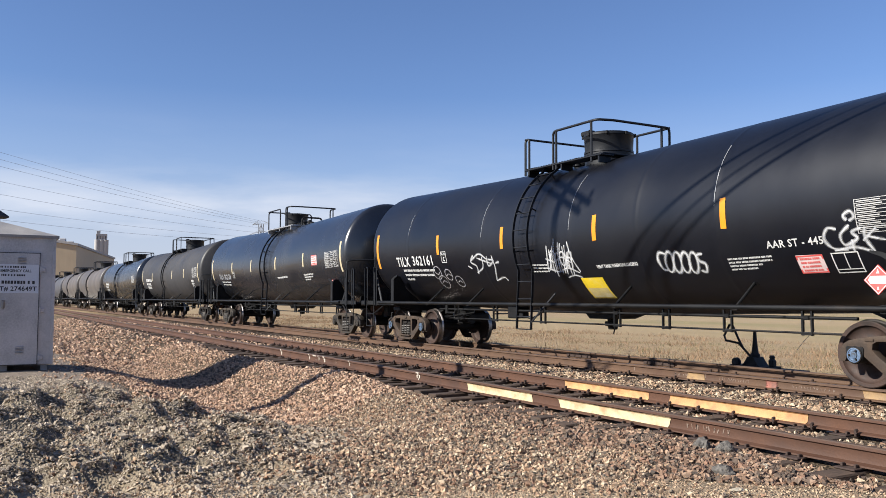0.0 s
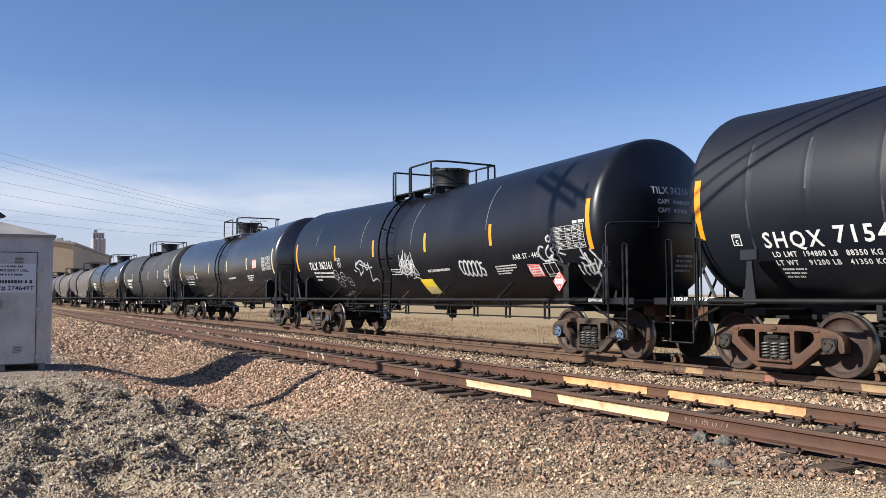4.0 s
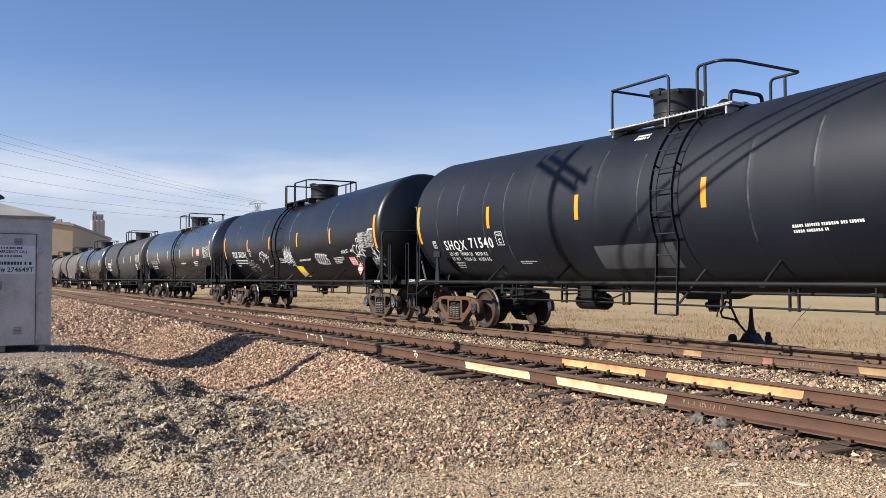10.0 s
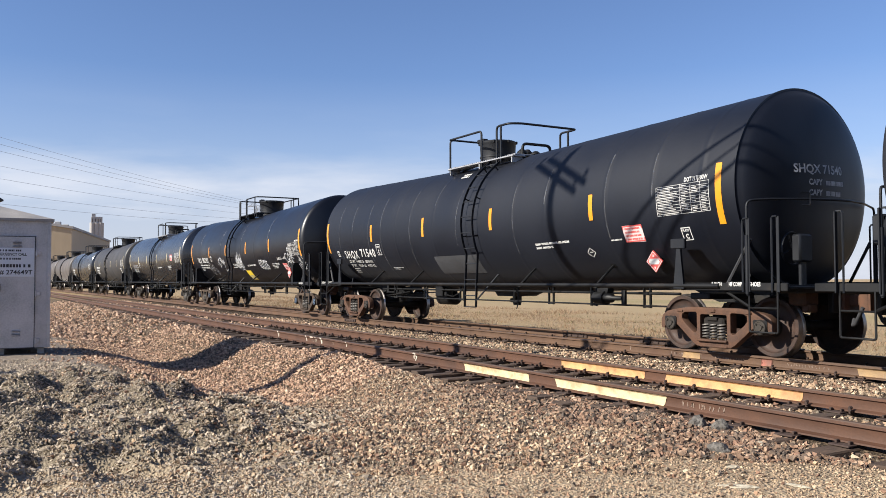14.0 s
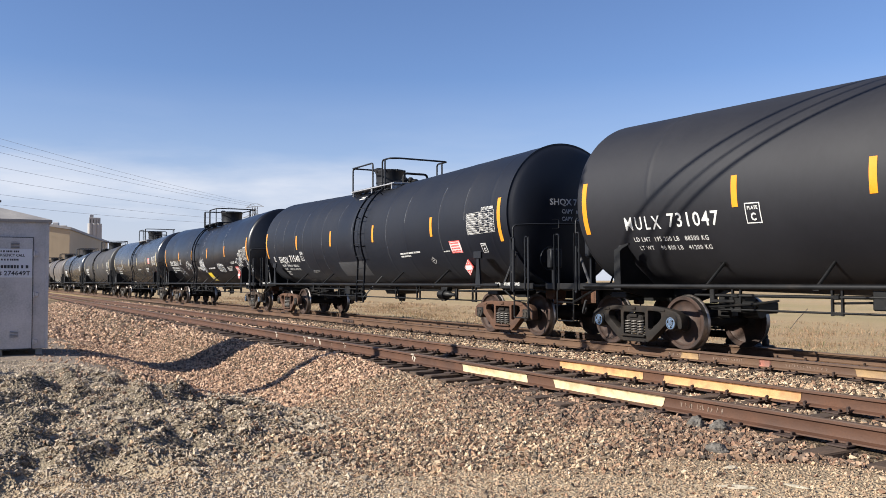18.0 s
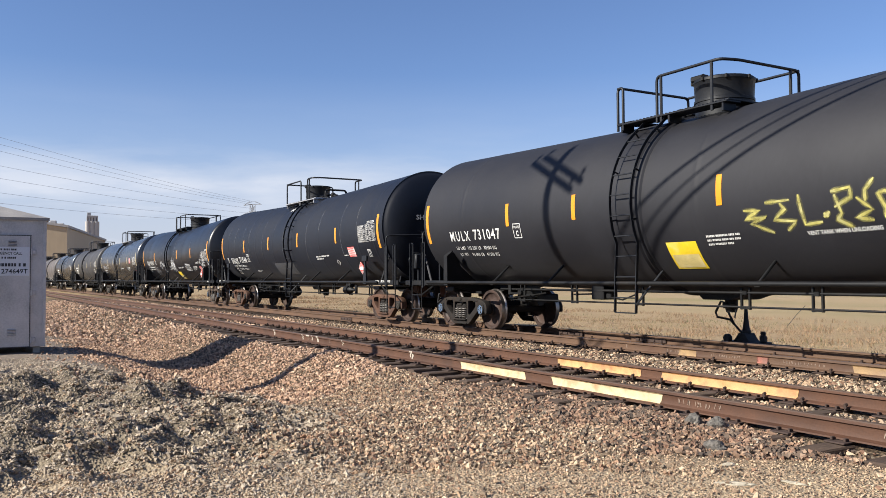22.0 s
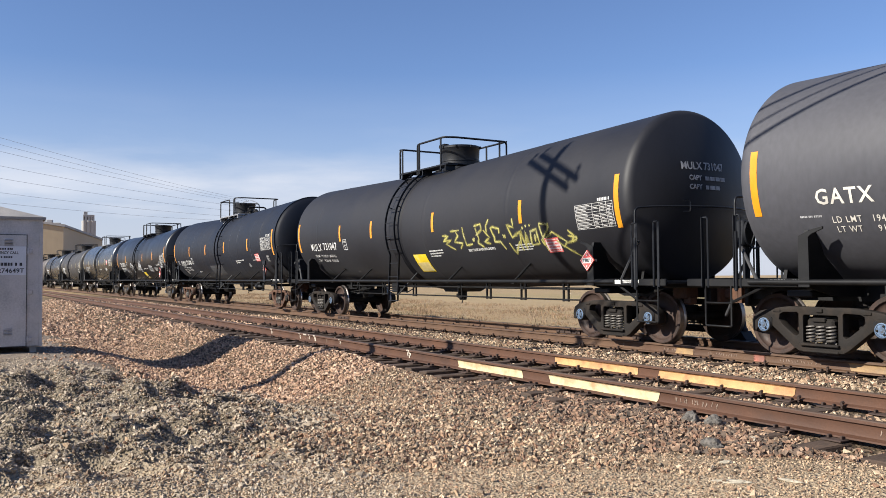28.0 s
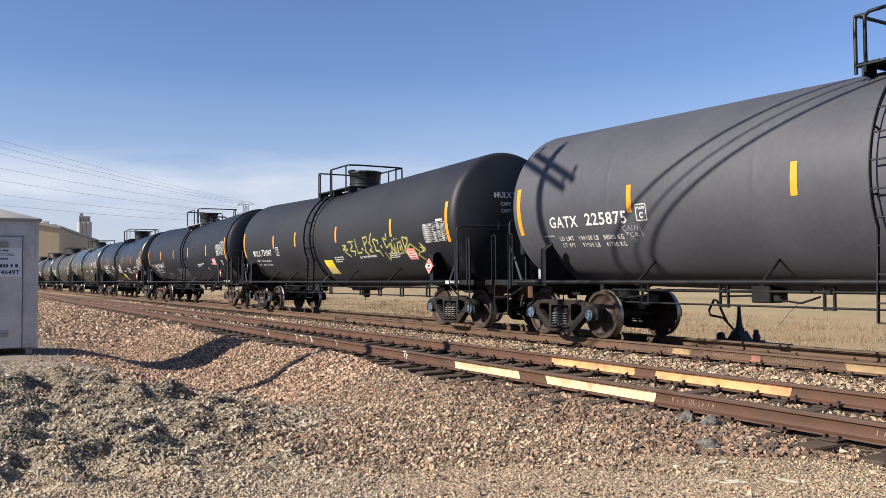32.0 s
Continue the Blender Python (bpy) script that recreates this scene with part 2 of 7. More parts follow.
M_PYLON = material("galvanised_lattice_steel", (0.12, 0.125, 0.14), 0.6, 0.2, 0.1, 1, 10, 0.0)
M_BEIGE = material("beige_metal_siding", (0.416, 0.326, 0.219), 0.7, 0, 0.08, 0.05, 1.2, 0.05, None, 0, (1, 1, 0.15))
M_SHED = material("white_metal_siding", (0.70, 0.68, 0.64), 0.6, 0, 0.06, 0.2, 2, 0.03)
M_CONC = material("grey_concrete_silo", (0.368, 0.352, 0.340), 0.85, 0, 0.12, 0.1, 1.5, 0.1, (0.288, 0.276, 0.268), 0.2, (1, 1, 0.2))
M_DARK = material("dark_opening", (0.03, 0.03, 0.033), 0.8, 0, 0.2, 1, 10, 0.0)
M_STONE = material("pink_grey_ballast", (0.222, 0.169, 0.125), 0.88, 0, 0.3, 14, 90, 0.4,
                   island=[(0.299, 0.183, 0.112), (0.176, 0.120, 0.081), (0.392, 0.270, 0.166), (0.157, 0.126, 0.091), (0.458, 0.339, 0.223), (0.209, 0.119, 0.074),
                           (0.170, 0.124, 0.083), (0.334, 0.227, 0.142), (0.170, 0.124, 0.083), (0.520, 0.405, 0.277)])
M_PALE_STONE = material("pale_pink_ballast", (0.234, 0.179, 0.134), 0.88, 0, 0.25, 14, 90, 0.4,
                        island=[(0.420, 0.263, 0.170), (0.261, 0.165, 0.112), (0.508, 0.343, 0.228), (0.168, 0.113, 0.078), (0.573, 0.407, 0.281), (0.337, 0.208, 0.132), (0.465, 0.307, 0.199)])
M_GRIT = material("tan_grit", (0.296, 0.209, 0.128), 0.9, 0, 0.25, 20, 90, 0.3,
                  island=[(0.377, 0.274, 0.173), (0.231, 0.160, 0.104), (0.484, 0.360, 0.238), (0.213, 0.151, 0.100), (0.429, 0.307, 0.199), (0.310, 0.205, 0.132)])
M_RUBBLE = material("earthy_rubble", (0.162, 0.110, 0.069), 0.9, 0, 0.3, 14, 90, 0.4,
                    island=[(0.178, 0.110, 0.069), (0.105, 0.073, 0.052), (0.258, 0.161, 0.104), (0.072, 0.055, 0.041), (0.339, 0.228, 0.152), (0.145, 0.102, 0.072), (0.218, 0.124, 0.079)])
M_FLAKE = material("pale_concrete_flake", (0.390, 0.340, 0.256), 0.9, 0, 0.3, 14, 70, 0.5, (0.265, 0.227, 0.165), 0.3)
M_CLINKER = material("charred_asphalt_lump", (0.10, 0.09, 0.078), 0.95, 0, 0.5, 30, 90, 0.8, (0.26, 0.24, 0.21), 0.3)
M_MILL = material("dark_asphalt_millings", (0.092, 0.092, 0.092), 0.92, 0, 0.3, 14, 90, 0.5,
                  island=[(0.337, 0.272, 0.196), (0.384, 0.313, 0.229), (0.274, 0.221, 0.162), (0.423, 0.346, 0.256), (0.318, 0.257, 0.186), (0.462, 0.380, 0.286), (0.288, 0.235, 0.173), (0.370, 0.302, 0.220)])
M_STRAW = material("dry_grass_straw", (0.256, 0.155, 0.069), 0.8, 0, 0.2, 3, 30, 0.0,
                   island=[(0.231, 0.144, 0.079), (0.284, 0.182, 0.105), (0.189, 0.113, 0.059), (0.252, 0.156, 0.086), (0.157, 0.098, 0.049), (0.315, 0.212, 0.128)])
M_WEED = material("green_weeds", (0.078, 0.091, 0.027), 0.8, 0, 0.2, 3, 30, 0.0, island=[(0.101, 0.098, 0.035), (0.070, 0.080, 0.024), (0.156, 0.129, 0.049)])


def thin_spray(m, lo, hi, scale):
    """Lets the surface below show through uneven spray."""
    n, l = m.node_tree.nodes, m.node_tree.links
    t, r = n.new("ShaderNodeTexNoise"), n.new("ShaderNodeMapRange")
    t.inputs["Scale"].default_value, t.inputs["Detail"].default_value = scale, 4.0
    co = n.new("ShaderNodeTexCoord")
    l.new(co.outputs["Object"], t.inputs["Vector"])
    r.inputs["From Min"].default_value, r.inputs["From Max"].default_value = 0.3, 0.68
    r.inputs["To Min"].default_value, r.inputs["To Max"].default_value = lo, hi
    l.new(t.outputs["Fac"], r.inputs["Value"]), l.new(r.outputs[0], n["Principled BSDF"].inputs["Alpha"])


thin_spray(M_SPRAY_Y, 0.25, 1.0, 7.0)
thin_spray(M_SPRAY, 0.25, 0.92, 9.0)
thin_spray(M_FAINT, 0.55, 1.0, 12.0)
thin_spray(M_WHITE, 0.78, 1.0, 25.0)
thin_spray(M_PALE_WELD, 0.0, 0.30, 3.0)
thin_spray(M_HAZE, 0.02, 0.28, 6.0)
thin_spray(M_HAZE_Y, 0.02, 0.34, 6.0)


def ground_material():
    m = bpy.data.materials.new("gravel_earth_and_field")
    m.use_nodes = True
    n, l = m.node_tree.nodes, m.node_tree.links
    b = n["Principled BSDF"]
    b.inputs["Roughness"].default_value = 0.95
    b.inputs["Specular IOR Level"].default_value = 0.2
    co = n.new("ShaderNodeTexCoord")
    sep = n.new("ShaderNodeSeparateXYZ")
    l.new(co.outputs["Object"], sep.inputs[0])

    def noise_tex(sc, det, stretch=(1, 1, 1)):
        mp = n.new("ShaderNodeMapping")
        mp.inputs["Scale"].default_value = stretch
        l.new(co.outputs["Object"], mp.inputs[0])
        t = n.new("ShaderNodeTexNoise")
        t.inputs["Scale"].default_value, t.inputs["Detail"].default_value = sc, det
        l.new(mp.outputs[0], t.inputs["Vector"])
        return t.outputs["Fac"]

    def ramp(fac, stops):
        r = n.new("ShaderNodeValToRGB")
        els = r.color_ramp.elements
        while len(els) < len(stops):
            els.new(0.5)
        for el, (p, c) in zip(els, stops):
            el.position, el.color = p, (*c, 1)
        l.new(fac, r.inputs[0])
        return r.outputs[0]

    def mix(fac, a, c):
        x = n.new("ShaderNodeMixRGB")
        l.new(fac, x.inputs[0]), l.new(a, x.inputs[1]), l.new(c, x.inputs[2])
        return x.outputs[0]

    def step(value, lo, hi):
        r = n.new("ShaderNodeMapRange")
        r.inputs["From Min"].default_value, r.inputs["From Max"].default_value = lo, hi
        l.new(value, r.inputs["Value"])
        return r.outputs[0]

    def wobble(value, fac, amount):
        a = n.new("ShaderNodeMath")
        a.operation = "MULTIPLY_ADD"
        a.inputs[1].default_value = amount
        l.new(fac, a.inputs[0]), l.new(value, a.inputs[2])
        return a.outputs[0]

    vor = n.new("ShaderNodeTexVoronoi")
    vor.inputs["Scale"].default_value = 38.0
    l.new(co.outputs["Object"], vor.inputs["Vector"])
    vcol = n.new("ShaderNodeSeparateXYZ")
    l.new(vor.outputs["Color"], vcol.inputs[0])
    # gravel is kept dark, with the shade between the stones in its colour
    gravel = ramp(vcol.outputs["X"], [(0.0, (0.027, 0.020, 0.014)), (0.35, (0.055, 0.038, 0.025)), (0.7, (0.101, 0.072, 0.047)), (1.0, (0.187, 0.136, 0.089))])
    dirt = ramp(noise_tex(30, 6), [(0.3, (0.234, 0.178, 0.118)), (0.55, (0.359, 0.280, 0.187)), (0.75, (0.437, 0.356, 0.249))])
    dark = ramp(noise_tex(26, 6), [(0.3, (0.12, 0.097, 0.068)), (0.6, (0.20, 0.165, 0.118)), (0.8, (0.29, 0.24, 0.175))])
    earth = ramp(noise_tex(3.0, 8), [(0.3, (0.250, 0.176, 0.103)), (0.5, (0.351, 0.254, 0.147)), (0.7, (0.265, 0.204, 0.103))])
    field = ramp(noise_tex(0.05, 5, (0.25, 1.0, 1)), [(0.35, (0.374, 0.274, 0.161)), (0.5, (0.335, 0.254, 0.141)), (0.6, (0.257, 0.219, 0.103)), (0.72, (0.390, 0.288, 0.174))])
    dusty = ramp(noise_tex(18, 6), [(0.3, (0.17, 0.135, 0.105)), (0.55, (0.24, 0.195, 0.155)), (0.75, (0.31, 0.255, 0.205))])
    big = noise_tex(0.7, 4)
    mid = noise_tex(2.2, 5)
    y, x = sep.outputs["Y"], sep.outputs["X"]
    c = mix(step(wobble(y, mid, 1.4), 2.2, 3.5), dark, gravel)
    dust = n.new("ShaderNodeMath")
    dust.operation = "MULTIPLY"
    l.new(step(wobble(x, mid, 1.2), -13.2, -14.2), dust.inputs[0]), l.new(step(wobble(y, mid, 1.0), 3.0, 2.3), dust.inputs[1])
    c = mix(dust.outputs[0], c, dusty)
    away = n.new("ShaderNodeVectorMath")
    away.operation = "LENGTH"
    l.new(co.outputs["Object"], away.inputs[0])
    near_dirt = step(wobble(away.outputs["Value"], mid, 1.4), 8.0, 7.0)
    c = mix(near_dirt, c, dirt)
    under = step(y, 5.6, 6.2)
    c = mix(under, c, gravel)
    c = mix(step(wobble(y, big, 1.5), 14.0, 15.2), c, earth)
    c = mix(step(wobble(y, big, 6.0), 30.0, 40.0), c, field)
    far_left = step(x, -60.0, -90.0)
    c = mix(far_left, c, earth)
    l.new(c, b.inputs["Base Color"])
    bp = n.new("ShaderNodeBump")
    bp.inputs["Strength"].default_value, bp.inputs["Distance"].default_value = 0.7, 0.03
    l.new(vor.outputs["Distance"], bp.inputs["Height"]), l.new(bp.outputs[0], b.inputs["Normal"])
    return m


M_GROUND = ground_material()


# ---- mesh helpers ----
class Build:
    """Collects vertices and faces of one mesh."""

    def __init__(self):
        self.v, self.f, self.mi = [], [], []

    def add(self, verts, faces, slot=0):
        k = len(self.v)
        self.v.extend(tuple(p) for p in verts)
        self.f.extend(tuple(i + k for i in f) for f in faces)
        self.mi.extend([slot] * len(faces))
        return self

    def box(self, c, s, ch=0.0, rot=None, slot=0):
        """A box with chamfered edges; c: centre, s: size."""
        hx, hy, hz = s[0] / 2, s[1] / 2, s[2] / 2
        b = min(ch, hx * 0.9, hy * 0.9, hz * 0.9)
        if b <= 0:
            p = [Vector((x, y, z)) for x in (-hx, hx) for y in (-hy, hy) for z in (-hz, hz)]
            f = [(0, 1, 3, 2), (4, 6, 7, 5), (0, 4, 5, 1), (2, 3, 7, 6), (0, 2, 6, 4), (1, 5, 7, 3)]
        else:
            p, idx = [], {}
            for sx in (-1, 1):
                for sy in (-1, 1):
                    for sz in (-1, 1):
                        for ax in range(3):
                            q = [sx * (hx - b), sy * (hy - b), sz * (hz - b)]
                            q[ax] = (sx * hx, sy * hy, sz * hz)[ax]
                            idx[sx, sy, sz, ax] = len(p)
                            p.append(Vector(q))
            f = []
            for ax in range(3):
                o = [a for a in range(3) if a != ax]
                for sg in (-1, 1):
                    ring = []
                    for a, c2 in ((-1, -1), (1, -1), (1, 1), (-1, 1)):
                        k = [0, 0, 0]
                        k[ax], k[o[0]], k[o[1]] = sg, a, c2
                        ring.append(idx[k[0], k[1], k[2], ax])
                    flip = (sg > 0) == (ax == 1)
                    f.append(tuple(reversed(ring)) if flip else tuple(ring))
            for ax in range(3):
                o = [a for a in range(3) if a != ax]
                for a in (-1, 1):
                    for c2 in (-1, 1):
                        k0, k1 = [0, 0, 0], [0, 0, 0]
                        k0[ax], k1[ax] = -1, 1
                        k0[o[0]] = k1[o[0]] = a
                        k0[o[1]] = k1[o[1]] = c2
                        q = (idx[(*k0, o[0])], idx[(*k1, o[0])], idx[(*k1, o[1])], idx[(*k0, o[1])])
                        f.append(q)
            for sx in (-1, 1):
                for sy in (-1, 1):
                    for sz in (-1, 1):
                        f.append(tuple(idx[sx, sy, sz, a] for a in range(3)))
        m = (rot or Matrix.Identity(4))
        return self.add([Vector(c) + (m @ q) for q in p], f, slot)

    def tube(self, path, r, seg=8, caps=True, closed=False, slot=0):
        """A round bar along a path of points."""
        pts = [Vector(p) for p in path]
        k, n = len(self.v), len(pts)
        prev = None
        for i, p in enumerate(pts):
            a = pts[(i - 1) % n] if (i > 0 or closed) else p
            b = pts[(i + 1) % n] if (i < n - 1 or closed) else p
            d = (b - a).normalized()
            if prev is None:
                u = d.orthogonal().normalized()
            else:
                u = (prev - d * prev.dot(d))
                u = u.normalized() if u.length > 1e-6 else d.orthogonal().normalized()
            prev = u
            w = d.cross(u)
            rr = r[i] if isinstance(r, (list, tuple)) else r
            self.v.extend(tuple(p + (u * math.cos(t) + w * math.sin(t)) * rr) for t in (2 * math.pi * j / seg for j in range(seg)))
        for i in range(n if closed else n - 1):
            for j in range(seg):
                a, b = k + i * seg, k + ((i + 1) % n) * seg
                self.f.append((a + j, a + (j + 1) % seg, b + (j + 1) % seg, b + j))
                self.mi.append(slot)
        if caps and not closed:
            self.f.append(tuple(k + j for j in reversed(range(seg))))
            self.f.append(tuple(k + (n - 1) * seg + j for j in range(seg)))
            self.mi.extend([slot, slot])
        return self

    def lathe(self, profile, axis="x", seg=48, at=(0, 0, 0), slots=None):
        """Turns a profile of (along, radius) about an axis."""
        k = len(self.v)
        for a, r in profile:
            for j in range(seg):
                t = 2 * math.pi * j / seg
                c, s = r * math.cos(t), r * math.sin(t)
                p = {"x": (a, c, s), "y": (s, a, c), "z": (c, s, a)}[axis]
                self.v.append((p[0] + at[0], p[1] + at[1], p[2] + at[2]))
        for i in range(len(profile) - 1):
            for j in range(seg):
                a, b = k + i * seg, k + (i + 1) * seg
                self.f.append((a + j, a + (j + 1) % seg, b + (j + 1) % seg, b + j))
                self.mi.append(slots[i] if slots else 0)
        return self

    def prism(self, poly, axis, lo, hi, slot=0):
        """A polygon pulled straight: axis 'y' takes (x, z) points, 'x' takes (y, z), 'z' takes (x, y)."""
        def put(p, h):
            return {"y": (p[0], h, p[1]), "x": (h, p[0], p[1]), "z": (p[0], p[1], h)}[axis]
        n = len(poly)
        v = [put(p, lo) for p in poly] + [put(p, hi) for p in poly]
        f = [tuple(range(n)), tuple(reversed(range(n, 2 * n)))] + [(i, (i + 1) % n, n + (i + 1) % n, n + i) for i in range(n)]
        return self.add(v, f, slot)

    def mesh(self, name, mats, smooth=35.0):
        me = bpy.data.meshes.new(name)
        me.from_pydata(self.v, [], self.f)
        for m in (mats if isinstance(mats, (list, tuple)) else [mats]):
            me.materials.append(m)
        if any(self.mi):
            me.polygons.foreach_set("material_index", self.mi)
        bm = bmesh.new()
        bm.from_mesh(me)
        bmesh.ops.recalc_face_normals(bm, faces=bm.faces)
        bm.to_mesh(me)
        bm.free()
        if smooth:
            me.shade_smooth()
            me.set_sharp_from_angle(angle=radians(smooth))
        return me


def part(name, build, mats, parent=None, label="", smooth=35.0, m=None):
    """Links a build (or a ready mesh) as one mesh object under its thing."""
    me = build if isinstance(build, bpy.types.Mesh) else build.mesh(name, mats, smooth)
    ob = new(name, me)
    if parent is not None:
        ob.parent = parent
    if m is not None:
        ob.matrix_basis = m
    if label:
        ob["label"] = label
    return ob


def thing(name, label, category, group="", m=None, kind=""):
    ob = new(name)
    ob.empty_display_size = 0.2
    if m is not None:
        ob.matrix_basis = m
    return tagged(ob, label, category, group, kind)


def arc_path(pts, r=0.08, n=4):
    """Rounds the corners of a polyline."""
    pts = [Vector(p) for p in pts]
    out = [pts[0]]
    for a, b, c in zip(pts, pts[1:], pts[2:]):
        d0, d1 = (a - b), (c - b)
        k = min(r, d0.length * 0.45, d1.length * 0.45)
        p, q = b + d0.normalized() * k, b + d1.normalized() * k
        for i in range(n + 1):
            t = i / n
            out.append(p * (1 - t) ** 2 + b * 2 * t * (1 - t) + q * t * t)
    return out + [pts[-1]]


# ---- ground ----
rng = np.random.default_rng(7)
_lat = rng.random((64, 64))


def lattice(x, y):
    """Smooth random heights in 0..1 on a unit lattice."""
    xi, yi = np.floor(x).astype(int), np.floor(y).astype(int)
    u, w = x - xi, y - yi
    u, w = u * u * (3 - 2 * u), w * w * (3 - 2 * w)
    a, b = _lat[xi % 64, yi % 64], _lat[(xi + 1) % 64, yi % 64]
    c, d = _lat[xi % 64, (yi + 1) % 64], _lat[(xi + 1) % 64, (yi + 1) % 64]
    return (a * (1 - u) + b * u) * (1 - w) + (c * (1 - u) + d * u) * w


def smooth_step(v, lo, hi):
    t = np.clip((v - lo) / (hi - lo), 0, 1)
    return t * t * (3 - 2 * t)


def terrain(x, y):
    """Height of the ground: pad and millings before the track, a hollow, the ballast, and the field behind."""
    x, y = np.asarray(x, float), np.asarray(y, float)
    left = smooth_step(-x, 7.5, 13.0)
    z = np.full_like(x, -0.24) + 0.0 * y
    hollow = 0.45 * np.exp(-((y - 3.9) / 1.22) ** 2) * left
    z = z - hollow
    shoulder = smooth_step(y, 4.5, 5.75)
    z = z * (1 - shoulder) + (-0.2 + 0.09 * np.exp(-((x + 13.4) / 1.7) ** 2) + 0.02 * left) * shoulder
    low = smooth_step(y, 5.0, 5.7) * (1 - left) * 0.05 * smooth_step(-x, 6.2, 7.4)
    z = z - low
    bed = smooth_step(y, 5.8, 6.05)
    z = z * (1 - bed) + (-0.222 + 0.0 * smooth_step(y, 8.3, 9.0)) * bed
    mound = smooth_step(-x, 5.0, 8.0) * (1 - smooth_step(-x, 13.0, 15.0)) * (1 - smooth_step(y, 1.9 + 0.9 * np.exp(-((x + 9.2) / 1.6) ** 2), 3.1 + 0.6 * np.exp(-((x + 9.2) / 1.6) ** 2))) * smooth_step(y, -6.0, -1.0)
    lump = lattice(x * 1.7 + 3, y * 1.7 + 9) - 0.45
    lump2 = lattice(x * 4.1 + 11, y * 4.1) - 0.5
    lump3 = lattice(x * 9.0 + 2, y * 9.0 + 5) - 0.5
    ridge = np.abs(2 * lattice(x * 1.25 + 17, y * 1.9 + 4) - 1) + 0.6 * np.abs(2 * lattice(x * 2.7 + 6, y * 3.6 + 15) - 1)
    z = z + mound * (0.13 + 0.20 * lump + 0.25 * lump2 + 0.11 * lump3 - 0.16 * ridge)
    front = 1 - smooth_step(y, 5.4, 5.9)
    z = z + front * (0.05 * (lattice(x * 1.1, y * 1.1) - 0.5) + 0.025 * (lattice(x * 5, y * 5) - 0.5))
    z = z - 0.05 * smooth_step(x, -5.0, -4.5) * smooth_step(y, 5.75, 5.9) * (1 - smooth_step(y, 6.2, 6.4))
    z = z - (0.010 + 0.045 * smooth_step(-x, 8.5, 11.0)) * smooth_step(y, 5.62, 5.82) * (1 - smooth_step(y, 6.3, 6.5)) * smooth_step(-x, 6.6, 7.4)
    z = z - 0.025 * smooth_step(-x, 8.0, 9.5) * smooth_step(y, 6.4, 6.6) * (1 - smooth_step(y, 7.8, 8.0))
    behind = smooth_step(y, 13.6, 19.0)
    z = z - behind * 0.55 + behind * 0.12 * (lattice(x * 0.4, y * 0.4) - 0.5)
    far = smooth_step(np.hypot(x, y), 60, 400)
    return z - far * 0.4


def spaced(lo, hi, step, grow, reach_lo, reach_hi):
    """Grid lines: even between lo and hi, wider and wider outside."""
    mid = list(np.arange(lo, hi + 1e-6, step))
    a, d, p = [], step, lo
    while p > reach_lo:
        d *= grow
        p -= d
        a.append(p)
    b, d, p = [], step, mid[-1]
    while p < reach_hi:
        d *= grow
        p += d
        b.append(p)
    return np.array(a[::-1] + mid + b)


def build_ground():
    gx, gy = spaced(-24, 0, 0.14, 1.12, -3000, 1500), spaced(-1.0, 6.2, 0.09, 1.12, -1500, 3000)
    X, Y = np.meshgrid(gx, gy, indexing="ij")
    Z = terrain(X, Y)
    nx, ny = X.shape
    co = np.stack([X, Y, Z], -1).reshape(-1, 3)
    i = np.arange(nx * ny).reshape(nx, ny)
    q = np.stack([i[:-1, :-1], i[1:, :-1], i[1:, 1:], i[:-1, 1:]], -1).reshape(-1, 4)
    me = bpy.data.meshes.new("ground")
    me.from_pydata(co, [], q)
    me.materials.append(M_GROUND)
    me.shade_smooth()
    tagged(new("ground", me), "gravel and earth ground running out to a dry grass field", "ground", kind="structure")


